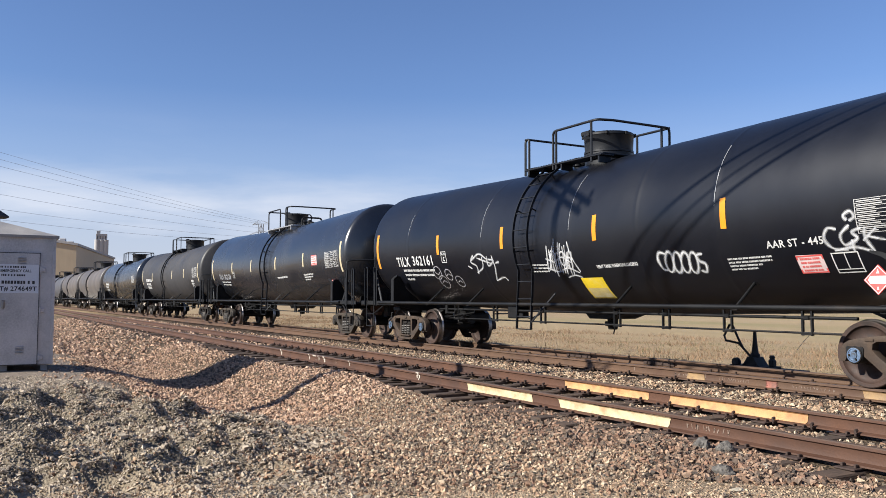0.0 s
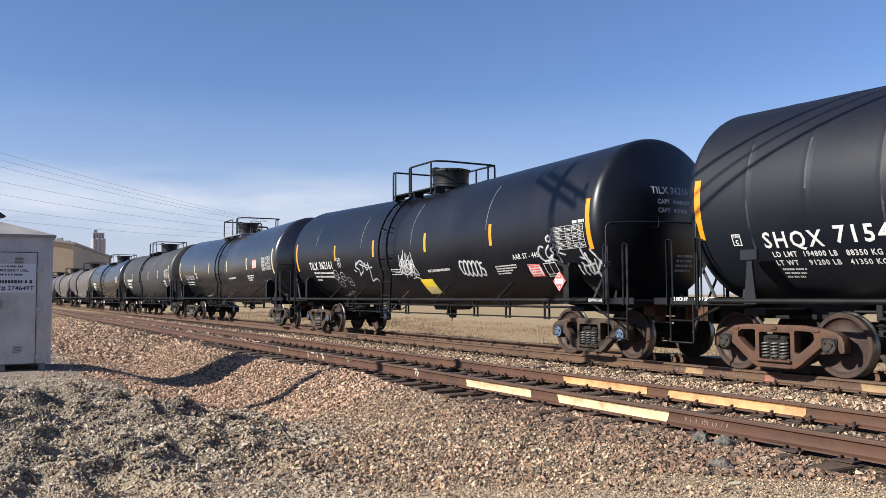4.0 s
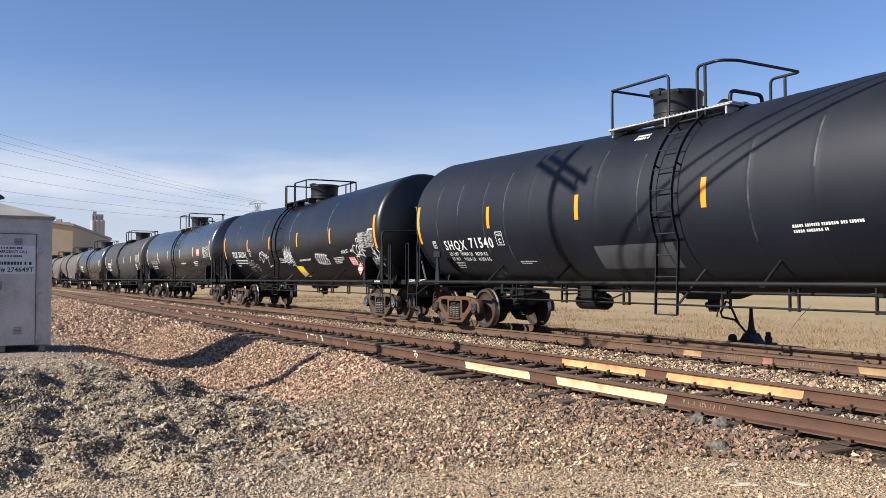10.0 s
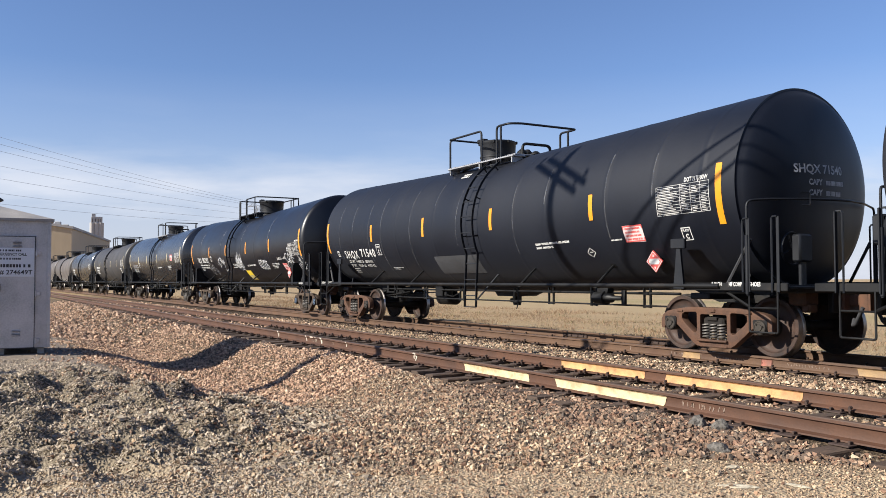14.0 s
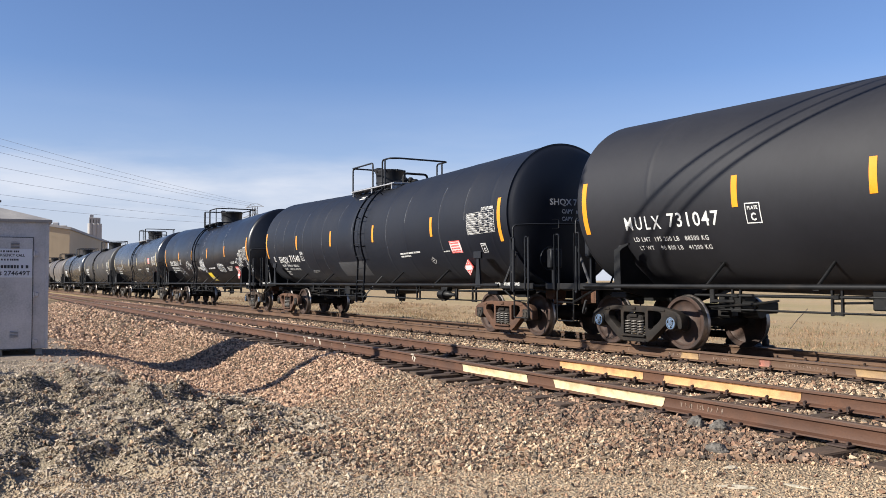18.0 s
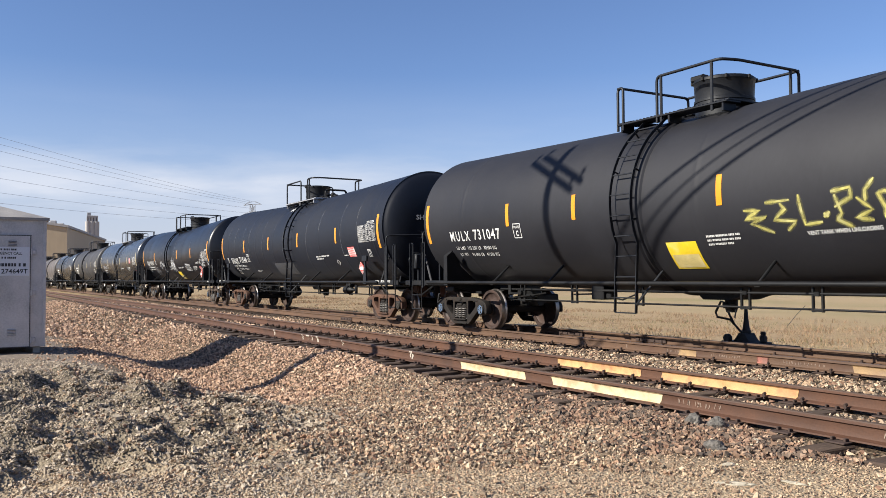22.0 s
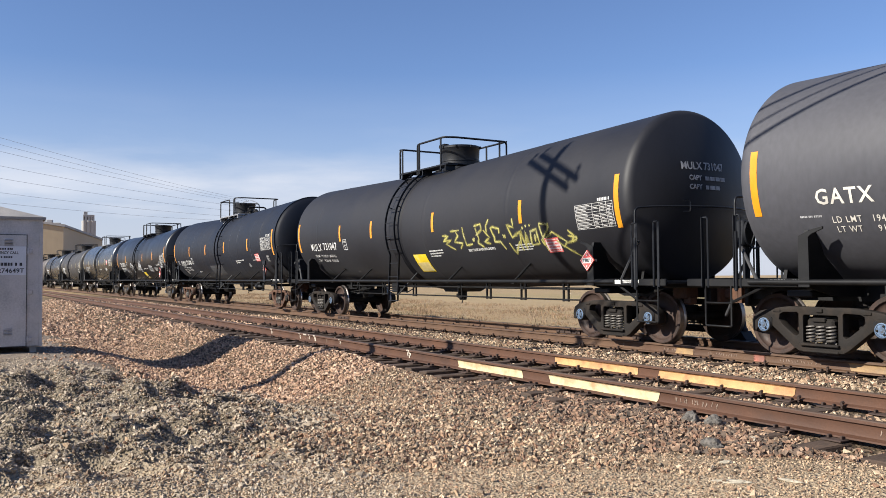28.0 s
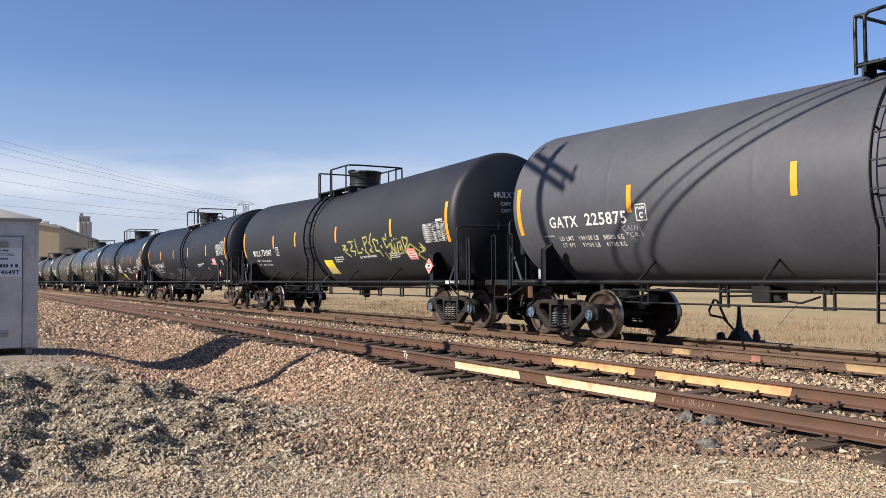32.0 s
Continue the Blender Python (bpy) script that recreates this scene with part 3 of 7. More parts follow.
def scatter(name, count, xs, ys, size, keep, mat, label, category, sink=0.3, seed=1, flat=0.85, zfun=terrain, chunky=False):
    """Many loose stones in one mesh: jittered, angular lumps lying on the ground."""
    g = np.random.default_rng(seed)
    x, y = g.uniform(*xs, count), g.uniform(*ys, count)
    k = keep(x, y, g)
    x, y = x[k], y[k]
    n = len(x)
    if chunky:
        base = np.array([(x1, y1, z1) for x1 in (-1, 1) for y1 in (-1, 1) for z1 in (-1, 1)]) * 0.62
        tri = np.array([(0, 1, 3), (0, 3, 2), (4, 6, 7), (4, 7, 5), (0, 4, 5), (0, 5, 1), (2, 3, 7), (2, 7, 6), (0, 2, 6), (0, 6, 4), (1, 5, 7), (1, 7, 3)])
        jit = 0.44
    else:
        base = np.array([(1, 0, 0), (0, 1, 0), (-1, 0, 0), (0, -1, 0), (0, 0, 1), (0, 0, -1)]) * 1.1
        tri = np.array([(0, 1, 4), (1, 2, 4), (2, 3, 4), (3, 0, 4), (1, 0, 5), (2, 1, 5), (3, 2, 5), (0, 3, 5)])
        jit = 0.42
    nv = len(base)
    r = size[0] + (size[1] - size[0]) * g.random(n) ** 1.8
    v = base[None] + g.uniform(-jit, jit, (n, nv, 3))
    v = v * np.stack([g.uniform(0.8, 1.45, n), g.uniform(0.75, 1.1, n), g.uniform(flat * 0.75, flat * 1.15, n)], 1)[:, None]
    a, b, c = g.uniform(0, 2 * np.pi, n), g.normal(0, 0.55, n), g.normal(0, 0.55, n)
    ca, sa, cb, sb = np.cos(a)[:, None], np.sin(a)[:, None], np.cos(b)[:, None], np.sin(b)[:, None]
    cc, sc = np.cos(c)[:, None], np.sin(c)[:, None]
    px, py, pz = v[..., 0], v[..., 1] * cb - v[..., 2] * sb, v[..., 1] * sb + v[..., 2] * cb
    px, pz = px * cc + pz * sc, pz * cc - px * sc
    px, py = px * ca - py * sa, px * sa + py * ca
    z = zfun(x, y)
    co = np.stack([px * r[:, None] + x[:, None], py * r[:, None] + y[:, None], pz * r[:, None] + (z + r * flat * (1 - 2 * sink) * g.uniform(-1.6, 3.4, n))[:, None]], -1).reshape(-1, 3)
    f = (tri[None] + (np.arange(n) * nv)[:, None, None]).reshape(-1, 3)
    me = bpy.data.meshes.new(name)
    me.vertices.add(len(co)), me.loops.add(f.size), me.polygons.add(len(f))
    me.vertices.foreach_set("co", co.ravel().astype(np.float32))
    me.loops.foreach_set("vertex_index", f.ravel().astype(np.int32))
    me.polygons.foreach_set("loop_start", np.arange(0, f.size, 3, dtype=np.int32))
    me.polygons.foreach_set("loop_total", np.full(len(f), 3, np.int32))
    me.materials.append(mat)
    me.update()
    me.shade_flat()
    return tagged(new(name, me), label, category, kind="stuff")


def in_view(x, y):
    """The wedge of ground before the camera."""
    return (x < -2.2) & (y < -x * 1.75 + 0.6) & (y > -0.4)


def heap_edge(x, y):
    return 2.1 + 0.9 * (lattice(x * 0.9, y * 0.9) - 0.5) - 0.55 * smooth_step(-x, 12, 17) + 1.25 * np.exp(-((x + 8.9) / 1.4) ** 2)


def dark_zone(x, y):
    edge = heap_edge(x, y)
    return (y < edge) & (x < -4.2)


def mixed_zone(x, y, g):
    """Where millings thin out into the ballast."""
    edge = heap_edge(x, y)
    return (g.random(len(x)) < 1 - smooth_step(y - edge - 0.7 * (lattice(x * 2.1 + 4, y * 2.1) - 0.5), 0.0, 1.1)) & (x < -4.2) & (x > -11.5)


def fine_zone(x, y):
    """The trodden strip of fine gravel nearest the camera."""
    edge = 6.85 + 0.9 * (lattice(x * 0.8 + 20, y * 0.8) - 0.5) + 0.3 * smooth_step(y, 3.0, 5.0)
    return np.hypot(x, y) < edge


def rubble_zone(x, y):
    """The bank of dark earthy rubble against the near rail."""
    n = lattice(x * 2.3, y * 2.3 + 7) - 0.5
    return ((x + 0.9 * (y - 5.5) > -6.0 + 1.0 * n) & (y > 4.6)) | ((y > 5.15 + 0.9 * n + 0.25 * np.maximum(-x - 7, 0)) & (x > -9.5))


def build_stones():
    near = lambda x, g: g.random(len(x)) < np.clip((10.0 / np.maximum(-x, 1)) ** 1.3, 0.1, 1)
    some = lambda x, g, k: g.random(len(x)) < k
    scatter("ballast_stones", 122000, (-11, -3.0), (0.6, 6.0), (0.009, 0.022),
            lambda x, y, g: in_view(x, y) & ~(mixed_zone(x, y, g) & some(x, g, 0.9)) & ~(fine_zone(x, y) & some(x, g, 0.97 - 0.3 * (np.hypot(x, y) > 6.2))) & ~(rubble_zone(x, y) & some(x, g, 0.9)) & ~((y > 5.68) & (x < -6.8) & some(x, g, 0.45)),
            M_STONE, "pink and grey crushed ballast stones covering the ground", "ballast", seed=3, chunky=True)
    scatter("distant_ballast_stones", 92000, (-26, -11), (1.0, 6.0), (0.013, 0.030),
            lambda x, y, g: near(x, g) & ~(dark_zone(x, y) & some(x, g, 0.93)) & ~((y > 5.6) & (x + 13.4 < -1.5) & some(x, g, 0.93)) & ~((y > 5.68) & some(x, g, 0.7)) & ~((x < -13.8) & (y < 2.2 + 0.8 * (lattice(x * 1.3, y * 1.3) - 0.5)) & some(x, g, 0.9)),
            M_PALE_STONE, "pale pink crushed ballast stones in the hollow before the track", "ballast", seed=23)
    scatter("fine_gravel", 80000, (-8.0, -2.2), (-0.3, 6.0), (0.004, 0.011),
            lambda x, y, g: in_view(x, y) & fine_zone(x, y) & (np.hypot(x, y) > 4.6), M_GRIT, "fine trodden gravel and tan grit", "gravel", seed=10)
    scatter("scattered_cobbles", 420, (-24, -3.0), (1.5, 6.0), (0.02, 0.035),
            lambda x, y, g: in_view(x, y) & ~dark_zone(x, y) & ~fine_zone(x, y) & ~rubble_zone(x, y), M_STONE, "larger loose ballast stones", "ballast", seed=9, chunky=True)
    scatter("dark_rubble", 30000, (-9.6, -3.2), (4.7, 6.32), (0.009, 0.027),
            lambda x, y, g: in_view(x, y) & (np.hypot(x, y) > 6.9) & (rubble_zone(x, y) | some(x, g, 0.25)) & ~((x > -4.7) & (y > 5.85) & some(x, g, 0.75)), M_RUBBLE, "dark earthy rubble banked against the rail", "ballast", seed=19, chunky=True)
    scatter("ballast_bed_stones", 70000, (-30, -3.0), (5.9, 13.4), (0.014, 0.034),
            lambda x, y, g: in_view(x, y) & near(x * 0.8, g) & (np.abs(y - 6.43) > 0.12) & ~((y < 6.4) & some(x, g, 0.2 + 0.3 * (x < -9))) & ~((y < 7.94) & (x < -8.5) & some(x, g, 0.1)) & (np.abs(y - 7.94) > 0.12) & (np.abs(y - 10.7) > 0.12),
            M_STONE, "pale crushed stones between the railway ties", "ballast", seed=4, sink=0.42)
    scatter("far_ballast_stones", 17000, (-62, -24), (1.6, 9.6), (0.03, 0.06),
            lambda x, y, g: g.random(len(x)) < 0.9, M_PALE_STONE, "pale pink crushed ballast stones farther along the track", "ballast", seed=5)
    scatter("asphalt_millings", 120000, (-17, -3.4), (-0.5, 3.9), (0.006, 0.017),
            lambda x, y, g: in_view(x, y) & (dark_zone(x, y) | mixed_zone(x, y, g)) & near(x * 0.9, g) & ~(fine_zone(x, y) & some(x, g, 0.35)), M_MILL, "dark broken asphalt millings heaped on the ground", "millings", seed=6, sink=0.3, flat=0.7)
    scatter("asphalt_clods", 24000, (-16, -4.2), (-0.4, 3.9), (0.010, 0.030),
            lambda x, y, g: in_view(x, y) & (dark_zone(x, y) | mixed_zone(x, y, g)) & ~(fine_zone(x, y) & some(x, g, 0.8)), M_MILL, "flat clods of broken asphalt among the millings", "millings", seed=8, sink=0.4, flat=0.62, chunky=True)


def lump(name, x, y, size, mat, label, category, seed, lift=0.0):
    """One broken lump: a ball pushed in and out, half sunk in the gravel."""
    bm = bmesh.new()
    bmesh.ops.create_icosphere(bm, subdivisions=3, radius=1.0)
    for v in bm.verts:
        d = v.co.copy()
        k = 1 + 0.38 * noise.noise(d * 1.4 + Vector((seed, 0, 0))) + 0.22 * noise.noise(d * 3.6 + Vector((0, seed, 0))) + 0.10 * noise.noise(d * 9.0)
        v.co = Vector((d.x * size[0], d.y * size[1], d.z * size[2])) * k
    me = bpy.data.meshes.new(name)
    bm.to_mesh(me)
    bm.free()
    me.materials.append(mat)
    z = float(terrain(np.array([x]), np.array([y]))[0])
    ob = new(name, me)
    ob.matrix_basis = pose(x, y, z + size[2] * 0.35 + lift, 0, 0, seed * 37.0)
    return tagged(ob, label, category)


def build_lumps():
    for x, y, s, seed in ((-5.62, 6.02, (0.085, 0.08, 0.085), 3), (-5.40, 6.08, (0.075, 0.08, 0.08), 8), (-4.75, 5.32, (0.085, 0.07, 0.06), 5)):
        lump("asphalt_lump", x, y, s, M_CLINKER, "charred grey lump of old asphalt beside the rail", "rock", seed)
    for x, y, s, seed in ((-3.95, 4.62, (0.13, 0.045, 0.012), 11), (-4.35, 5.02, (0.06, 0.035, 0.012), 12), (-4.05, 5.85, (0.05, 0.04, 0.03), 13), (-4.7, 5.75, (0.05, 0.035, 0.03), 14), (-3.75, 4.95, (0.10, 0.03, 0.010), 15), (-5.6, 4.75, (0.05, 0.035, 0.02), 16)):
        lump("concrete_flake", x, y, s, M_FLAKE, "flat pale flake of concrete lying in the gravel", "rock", seed)


build_ground()


# ---- tracks ----
def rail_build(x0, x1, y):
    """A flat-bottomed rail lying along x, its head's top at height 0."""
    half = [(0.0, 0.0), (0.026, -0.002), (0.0345, -0.010), (0.0365, -0.034), (0.012, -0.048), (0.0085, -0.07), (0.0085, -0.12), (0.013, -0.142), (0.068, -0.158), (0.07, -0.172)]
    prof = [(y + a, b) for a, b in half] + [(y - a, b) for a, b in reversed(half[1:])]
    b = Build()
    xs = list(np.arange(x0, x1, 11.9)) + [x1] if x1 - x0 < 200 else [x0, -150, -80, -45, -22, x1]
    n = len(prof)
    for x in xs:
        b.v.extend((x, p[0], p[1]) for p in prof)
    for i in range(len(xs) - 1):
        for j in range(n):
            a, c = i * n, (i + 1) * n
            b.f.append((a + j, a + (j + 1) % n, c + (j + 1) % n, c + j))
            b.mi.append(1 if j in (0, n - 1, 1, n - 2) else 0)
    b.f += [tuple(range(n)), tuple(range((len(xs) - 1) * n, len(xs) * n))]
    b.mi += [0, 0]
    return b


def track(name, label, y_near, x_ties, seed, anchors, steel):
    t = thing(name, label, "railway track")
    ys = (y_near, y_near + 1.505)
    for y in ys:
        part("rail", rail_build(-420, 30, y), [steel, M_RAILTOP], t)
    g = random.Random(seed)
    ties = []
    for k in range(5):
        b = Build()
        L = 2.6 + g.uniform(-0.06, 0.06)
        b.box((0, 0, -0.09), (0.22 + g.uniform(-0.015, 0.015), L, 0.17), 0.012 + 0.01 * g.random())
        b.v = [(x + g.uniform(-0.008, 0.008), yy + g.uniform(-0.015, 0.015), z + g.uniform(-0.006, 0.004)) for x, yy, z in b.v]
        ties.append(b.mesh("tie", M_TIE, 30))
    pl = Build()
    pl.box((0, 0, 0.006), (0.19, 0.34, 0.016), 0.004)
    for sx in (-0.06, 0.06):
        for sy in (-0.095, 0.095):
            pl.box((sx, sy, 0.028), (0.022, 0.04, 0.03), 0.004)
    pl = pl.mesh("tie_plate", M_PLATE, 30)
    an = Build()
    an.tube([(0, -0.085, -0.150), (0, -0.09, -0.178), (0, -0.06, -0.186), (0, 0.06, -0.186), (0, 0.09, -0.17), (0, 0.075, -0.145)], 0.015, 6)
    an.tube([(0.01, -0.07, -0.165), (0.012, -0.112, -0.150), (0.012, -0.115, -0.128), (0.01, -0.085, -0.122)], 0.018, 6)
    an = an.mesh("rail_anchor", M_PLATE, 40)
    x, k = 1.5, 0
    while x > x_ties:
        xx = x + g.uniform(-0.05, 0.05)
        o = part("tie", ties[g.randrange(5)], None, t)
        o.matrix_basis = pose(xx, (ys[0] + ys[1]) / 2 + g.uniform(-0.08, 0.08), -0.19 + g.uniform(-0.012, 0.006), 0, 0, g.uniform(-1.6, 1.6))
        if x > -24:
            k += 1
            for y, every in zip(ys, anchors):
                part("tie_plate", pl, None, t, m=pose(xx, y, -0.192, 0, 0, g.uniform(-1, 1)))
                if every and k % every < (2 if every > 2 else 1):
                    part("rail_anchor", an, None, t, m=pose(xx + 0.15, y, 0))
        x -= 0.53
    return t


near_track = track("near_track", "empty rust-brown railway track on weathered wooden ties", 6.43, -62, 1, (0, 1), M_RAIL)
train_track = track("train_track", "railway track carrying the train, on weathered ties", 10.70, -50, 2, (2, 3), M_RAIL_OLD)


def paint_patch(x0, x1, y, mat, label, seed, track_thing):
    """Paint brushed on the web of a rail, with slightly uneven ends."""
    g = random.Random(seed)
    b = Build()
    n = 14
    for i in range(n + 1):
        x = x0 + (x1 - x0) * i / n + (g.uniform(-0.03, 0.03) if i in (0, n) else 0)
        lean = g.uniform(-0.07, 0.07) if i in (0, n) else 0.0
        t, bt = -0.040 + g.uniform(-0.003, 0.003), -0.150 + g.uniform(-0.004, 0.004)
        b.v += [(x, y - 0.036, t), (x + lean * 0.3, y - 0.016, -0.055), (x + lean * 0.8, y - 0.0145, -0.125), (x + lean + g.uniform(-0.02, 0.02), y - 0.03, bt)]
    for i in range(n):
        for j in range(3):
            a, c = i * 4 + j, i * 4 + 4 + j
            b.f.append((a, a + 1, c + 1, c))
            b.mi.append(0)
    part("paint_patch", b, mat, track_thing, label)


paint_patch(-10.50, -8.91, 6.43, M_CREAM, "cream paint on the rail's web", 1, near_track)
paint_patch(-8.37, -6.43, 6.43, M_CREAM, "cream paint on the rail's web", 2, near_track)
paint_patch(-10.10, -8.31, 7.935, M_ORANGE, "ochre paint on the rail's web", 3, near_track)
paint_patch(-7.89, -5.86, 7.935, M_ORANGE, "ochre paint on the rail's web", 4, near_track)
def paint_drips(marks, y, track_thing):
    """Narrow white runs of paint down the rail's side: start, width, depth."""
    g = random.Random(14)
    for x, w, deep in marks:
        b = Build()
        n = 5
        for i in range(n + 1):
            k = i / n
            z = -0.006 - deep * k
            out = 0.0372 if z > -0.036 else 0.0095 + 0.0275 * max(0.0, (-0.046 - -0.036 - (z + 0.036)) / -0.01) if z > -0.046 else 0.0135
            half = w / 2 * (1 - 0.3 * k) * g.uniform(0.8, 1.2)
            mid = x + g.uniform(-0.02, 0.02)
            b.v += [(mid - half, y - out - 0.002, z), (mid + half, y - out - 0.002, z)]
        for i in range(n):
            b.f.append((2 * i, 2 * i + 1, 2 * i + 3, 2 * i + 2))
            b.mi.append(0)
        part("paint_drip", b, M_DRIP, track_thing, "white paint run on the rail")


paint_drips(((-18.93, 0.08, 0.13), (-17.05, 0.05, 0.12), (-16.72, 0.20, 0.03), (-16.50, 0.05, 0.10), (-16.18, 0.09, 0.12), (-14.88, 0.04, 0.10), (-12.08, 0.05, 0.10), (-12.02, 0.05, 0.13)), 6.43, near_track)
paint_patch(-7.10, -5.60, 10.70, M_OCHRE_WORN, "worn ochre paint on the rail's web", 5, train_track)
paint_patch(-8.70, -8.45, 10.70, M_RED_WORN, "worn red paint on the rail's web", 6, train_track)
paint_patch(-10.25, -9.90, 10.70, M_OCHRE_WORN, "worn ochre paint on the rail's web", 7, train_track)


def chalk(t, y, x, w, z, h, seed):
    """Chalk writing on a rail's web, too worn to read."""
    g = random.Random(seed)
    u = 0.0
    while u < w - 0.01:
        b = Build()
        for _ in range(g.choice((1, 2, 2))):
            k, d, e = g.uniform(-0.006, 0.006), g.uniform(-0.02, 0.02), u + g.uniform(0, 0.02)
            b.add([(x + e, y - 0.0125, z + k), (x + e + 0.007, y - 0.0125, z + k), (x + e + d + 0.007, y - 0.0125, z + h * g.uniform(0.6, 1) + k), (x + e + d, y - 0.0125, z + h + k)], [(0, 1, 2, 3)])
        part("chalk_mark", b, M_CHALK, t, "", 0)
        u += g.uniform(0.035, 0.075)


for i, (x, w) in enumerate(((-6.2, 0.55), (-4.0, 0.5), (-12.1, 0.05), (-16.8, 0.35), (-18.9, 0.06), (-15.6, 0.06))):
    chalk(near_track, 6.43, x, w, -0.115, 0.05 if w > 0.1 else 0.09, i)
for i, (x, w) in enumerate(((-10.6, 0.5), (-9.9, 0.06), (-9.6, 0.6), (-8.2, 0.7), (-11.6, 0.05), (-7.0, 0.9))):
    chalk(train_track, 10.70, x, w, -0.11, 0.04 if w > 0.1 else 0.09, 20 + i)


def joint_bar(x, y):
    """Two rail ends bolted together."""
    b = Build()
    b.box((0, 0, -0.095), (0.86, 0.026, 0.085), 0.006)
    j = part("joint_bar", b, M_PLATE, train_track, m=pose(x, y - 0.026, 0))
    for k in (-0.32, -0.12, 0.12, 0.32):
        part("joint_bolt", Build().box((k, -0.022, -0.095), (0.042, 0.03, 0.042), 0.006), M_PLATE, j)


for x, y in ((-15.05, 12.205), (-12.5, 12.205), (-24.5, 10.70)):
    joint_bar(x, y)


# ---- the train: tank cars ----
R, ZT, YC = 1.575, 2.52, 11.47          # tank radius, level from which heights on it are named, centre line of the train's track
WHEEL_R, TRUCK_X, HALF_WB = 0.457, (-6.93, 7.22), 0.91


def axis(x):
    """Height of the tank's axis: both halves fall slightly to the outlet in the middle."""
    return 2.452 + 0.0215 * abs(x)


def side_angle(x, deg):
    """The angle on the tank, at x, of the height that lies deg above the level ZT."""
    return math.asin(max(-1.0, min(1.0, math.sin(radians(deg)) + (ZT - axis(x)) / R)))


def on_tank(x, deg, off=0.0):
    """A point of the tank's near side, in the car's space; deg: angle above the level ZT."""
    a = side_angle(x, deg)
    return Vector((x, -(R + off) * math.cos(a), axis(x) + (R + off) * math.sin(a)))


def plate_with_holes(outer, holes, lo, hi, ch=0.012):
    """A cast plate in the x-z plane between y = lo and hi: an outline with windows and softened edges."""
    bm = bmesh.new()
    for loop_pts in [outer] + holes:
        vs = [bm.verts.new((x, lo, z)) for x, z in loop_pts]
        for a, c in zip(vs, vs[1:] + vs[:1]):
            bm.edges.new((a, c))
    bmesh.ops.triangle_fill(bm, use_beauty=True, use_dissolve=False, edges=bm.edges[:], normal=(0, -1, 0))
    bmesh.ops.recalc_face_normals(bm, faces=bm.faces[:])
    ext = bmesh.ops.extrude_face_region(bm, geom=bm.faces[:])
    bmesh.ops.translate(bm, verts=[e for e in ext["geom"] if isinstance(e, bmesh.types.BMVert)], vec=(0, hi - lo, 0))
    bmesh.ops.recalc_face_normals(bm, faces=bm.faces[:])
    edges = [e for e in bm.edges if len(e.link_faces) == 2 and e.calc_face_angle(0.0) > 0.9 and abs(e.verts[0].co.y - e.verts[1].co.y) < 1e-5]
    bmesh.ops.bevel(bm, geom=edges, offset=ch, segments=2, profile=0.6, affect="EDGES", clamp_overlap=True)
    me = bpy.data.meshes.new("plate")
    bm.to_mesh(me)
    bm.free()
    b = Build()
    b.add([tuple(v.co) for v in me.vertices], [tuple(p.vertices) for p in me.polygons])
    bpy.data.meshes.remove(me)
    return b


def side_frame():
    """A cast truck side frame: arched top chord, raked arms to the spring seat, windows and pedestals."""
    half = [(0.0, 0.735), (0.50, 0.735), (0.66, 0.715), (0.86, 0.685), (1.00, 0.655), (1.09, 0.60), (1.13, 0.52), (1.135, 0.40), (1.12, 0.365), (1.06, 0.365), (1.035, 0.42), (1.03, 0.52), (0.99, 0.575),
            (0.83, 0.575), (0.79, 0.52), (0.785, 0.44), (0.70, 0.375), (0.43, 0.155), (0.34, 0.105), (0.0, 0.10)]
    outer = half + [(-x, z) for x, z in reversed(half[1:-1])]
    holes = [[(-0.25, 0.62), (0.25, 0.62), (0.27, 0.60), (0.27, 0.235), (0.25, 0.215), (-0.25, 0.215), (-0.27, 0.235), (-0.27, 0.60)]]
    for s in (-1, 1):
        w = [(0.345, 0.635), (0.37, 0.655), (0.60, 0.645), (0.655, 0.615), (0.665, 0.54), (0.61, 0.475), (0.42, 0.33), (0.385, 0.32), (0.345, 0.345)]
        holes.append([(s * x, z) for x, z in w])
    b = plate_with_holes(outer, holes, -0.075, 0.075, 0.016)
    for s in (-1, 1):
        b.box((s * 0.91, 0, 0.575), (0.20, 0.16, 0.05), 0.015)
        b.box((s * 0.70, -0.08, 0.665), (0.12, 0.02, 0.035), 0.004)
    b.box((0, 0, 0.205), (0.60, 0.26, 0.035), 0.01)
    b.box((0, 0, 0.115), (0.56, 0.19, 0.035), 0.01)
    b.box((0, -0.02, 0.685), (0.10, 0.16, 0.06), 0.012)
    return b.mesh("side_frame", M_TRUCK, 32)


def bearing():
    """The dark roller bearing and its adapter in the pedestal."""
    b = Build()
    b.lathe([(-0.10, 0.0), (-0.10, 0.105), (-0.08, 0.122), (0.08, 0.122), (0.08, 0.0)], "y", 20, (0, 0, 0.457))
    b.prism([(-0.13, 0.55), (-0.12, 0.46), (-0.09, 0.50), (0.09, 0.50), (0.12, 0.46), (0.13, 0.55), (0.11, 0.572), (-0.11, 0.572)], "y", -0.085, 0.085)
    return b.mesh("bearing", M_BLACK, 35)


def coil():
    b = Build()
    path = [(0.062 * math.cos(t), 0.062 * math.sin(t), 0.235 + 0.235 * t / (2 * math.pi * 5)) for t in np.linspace(0, 2 * math.pi * 5, 56)]
    b.tube(path, 0.0155, 5)
    return b.mesh("spring", M_SPRING, 60)


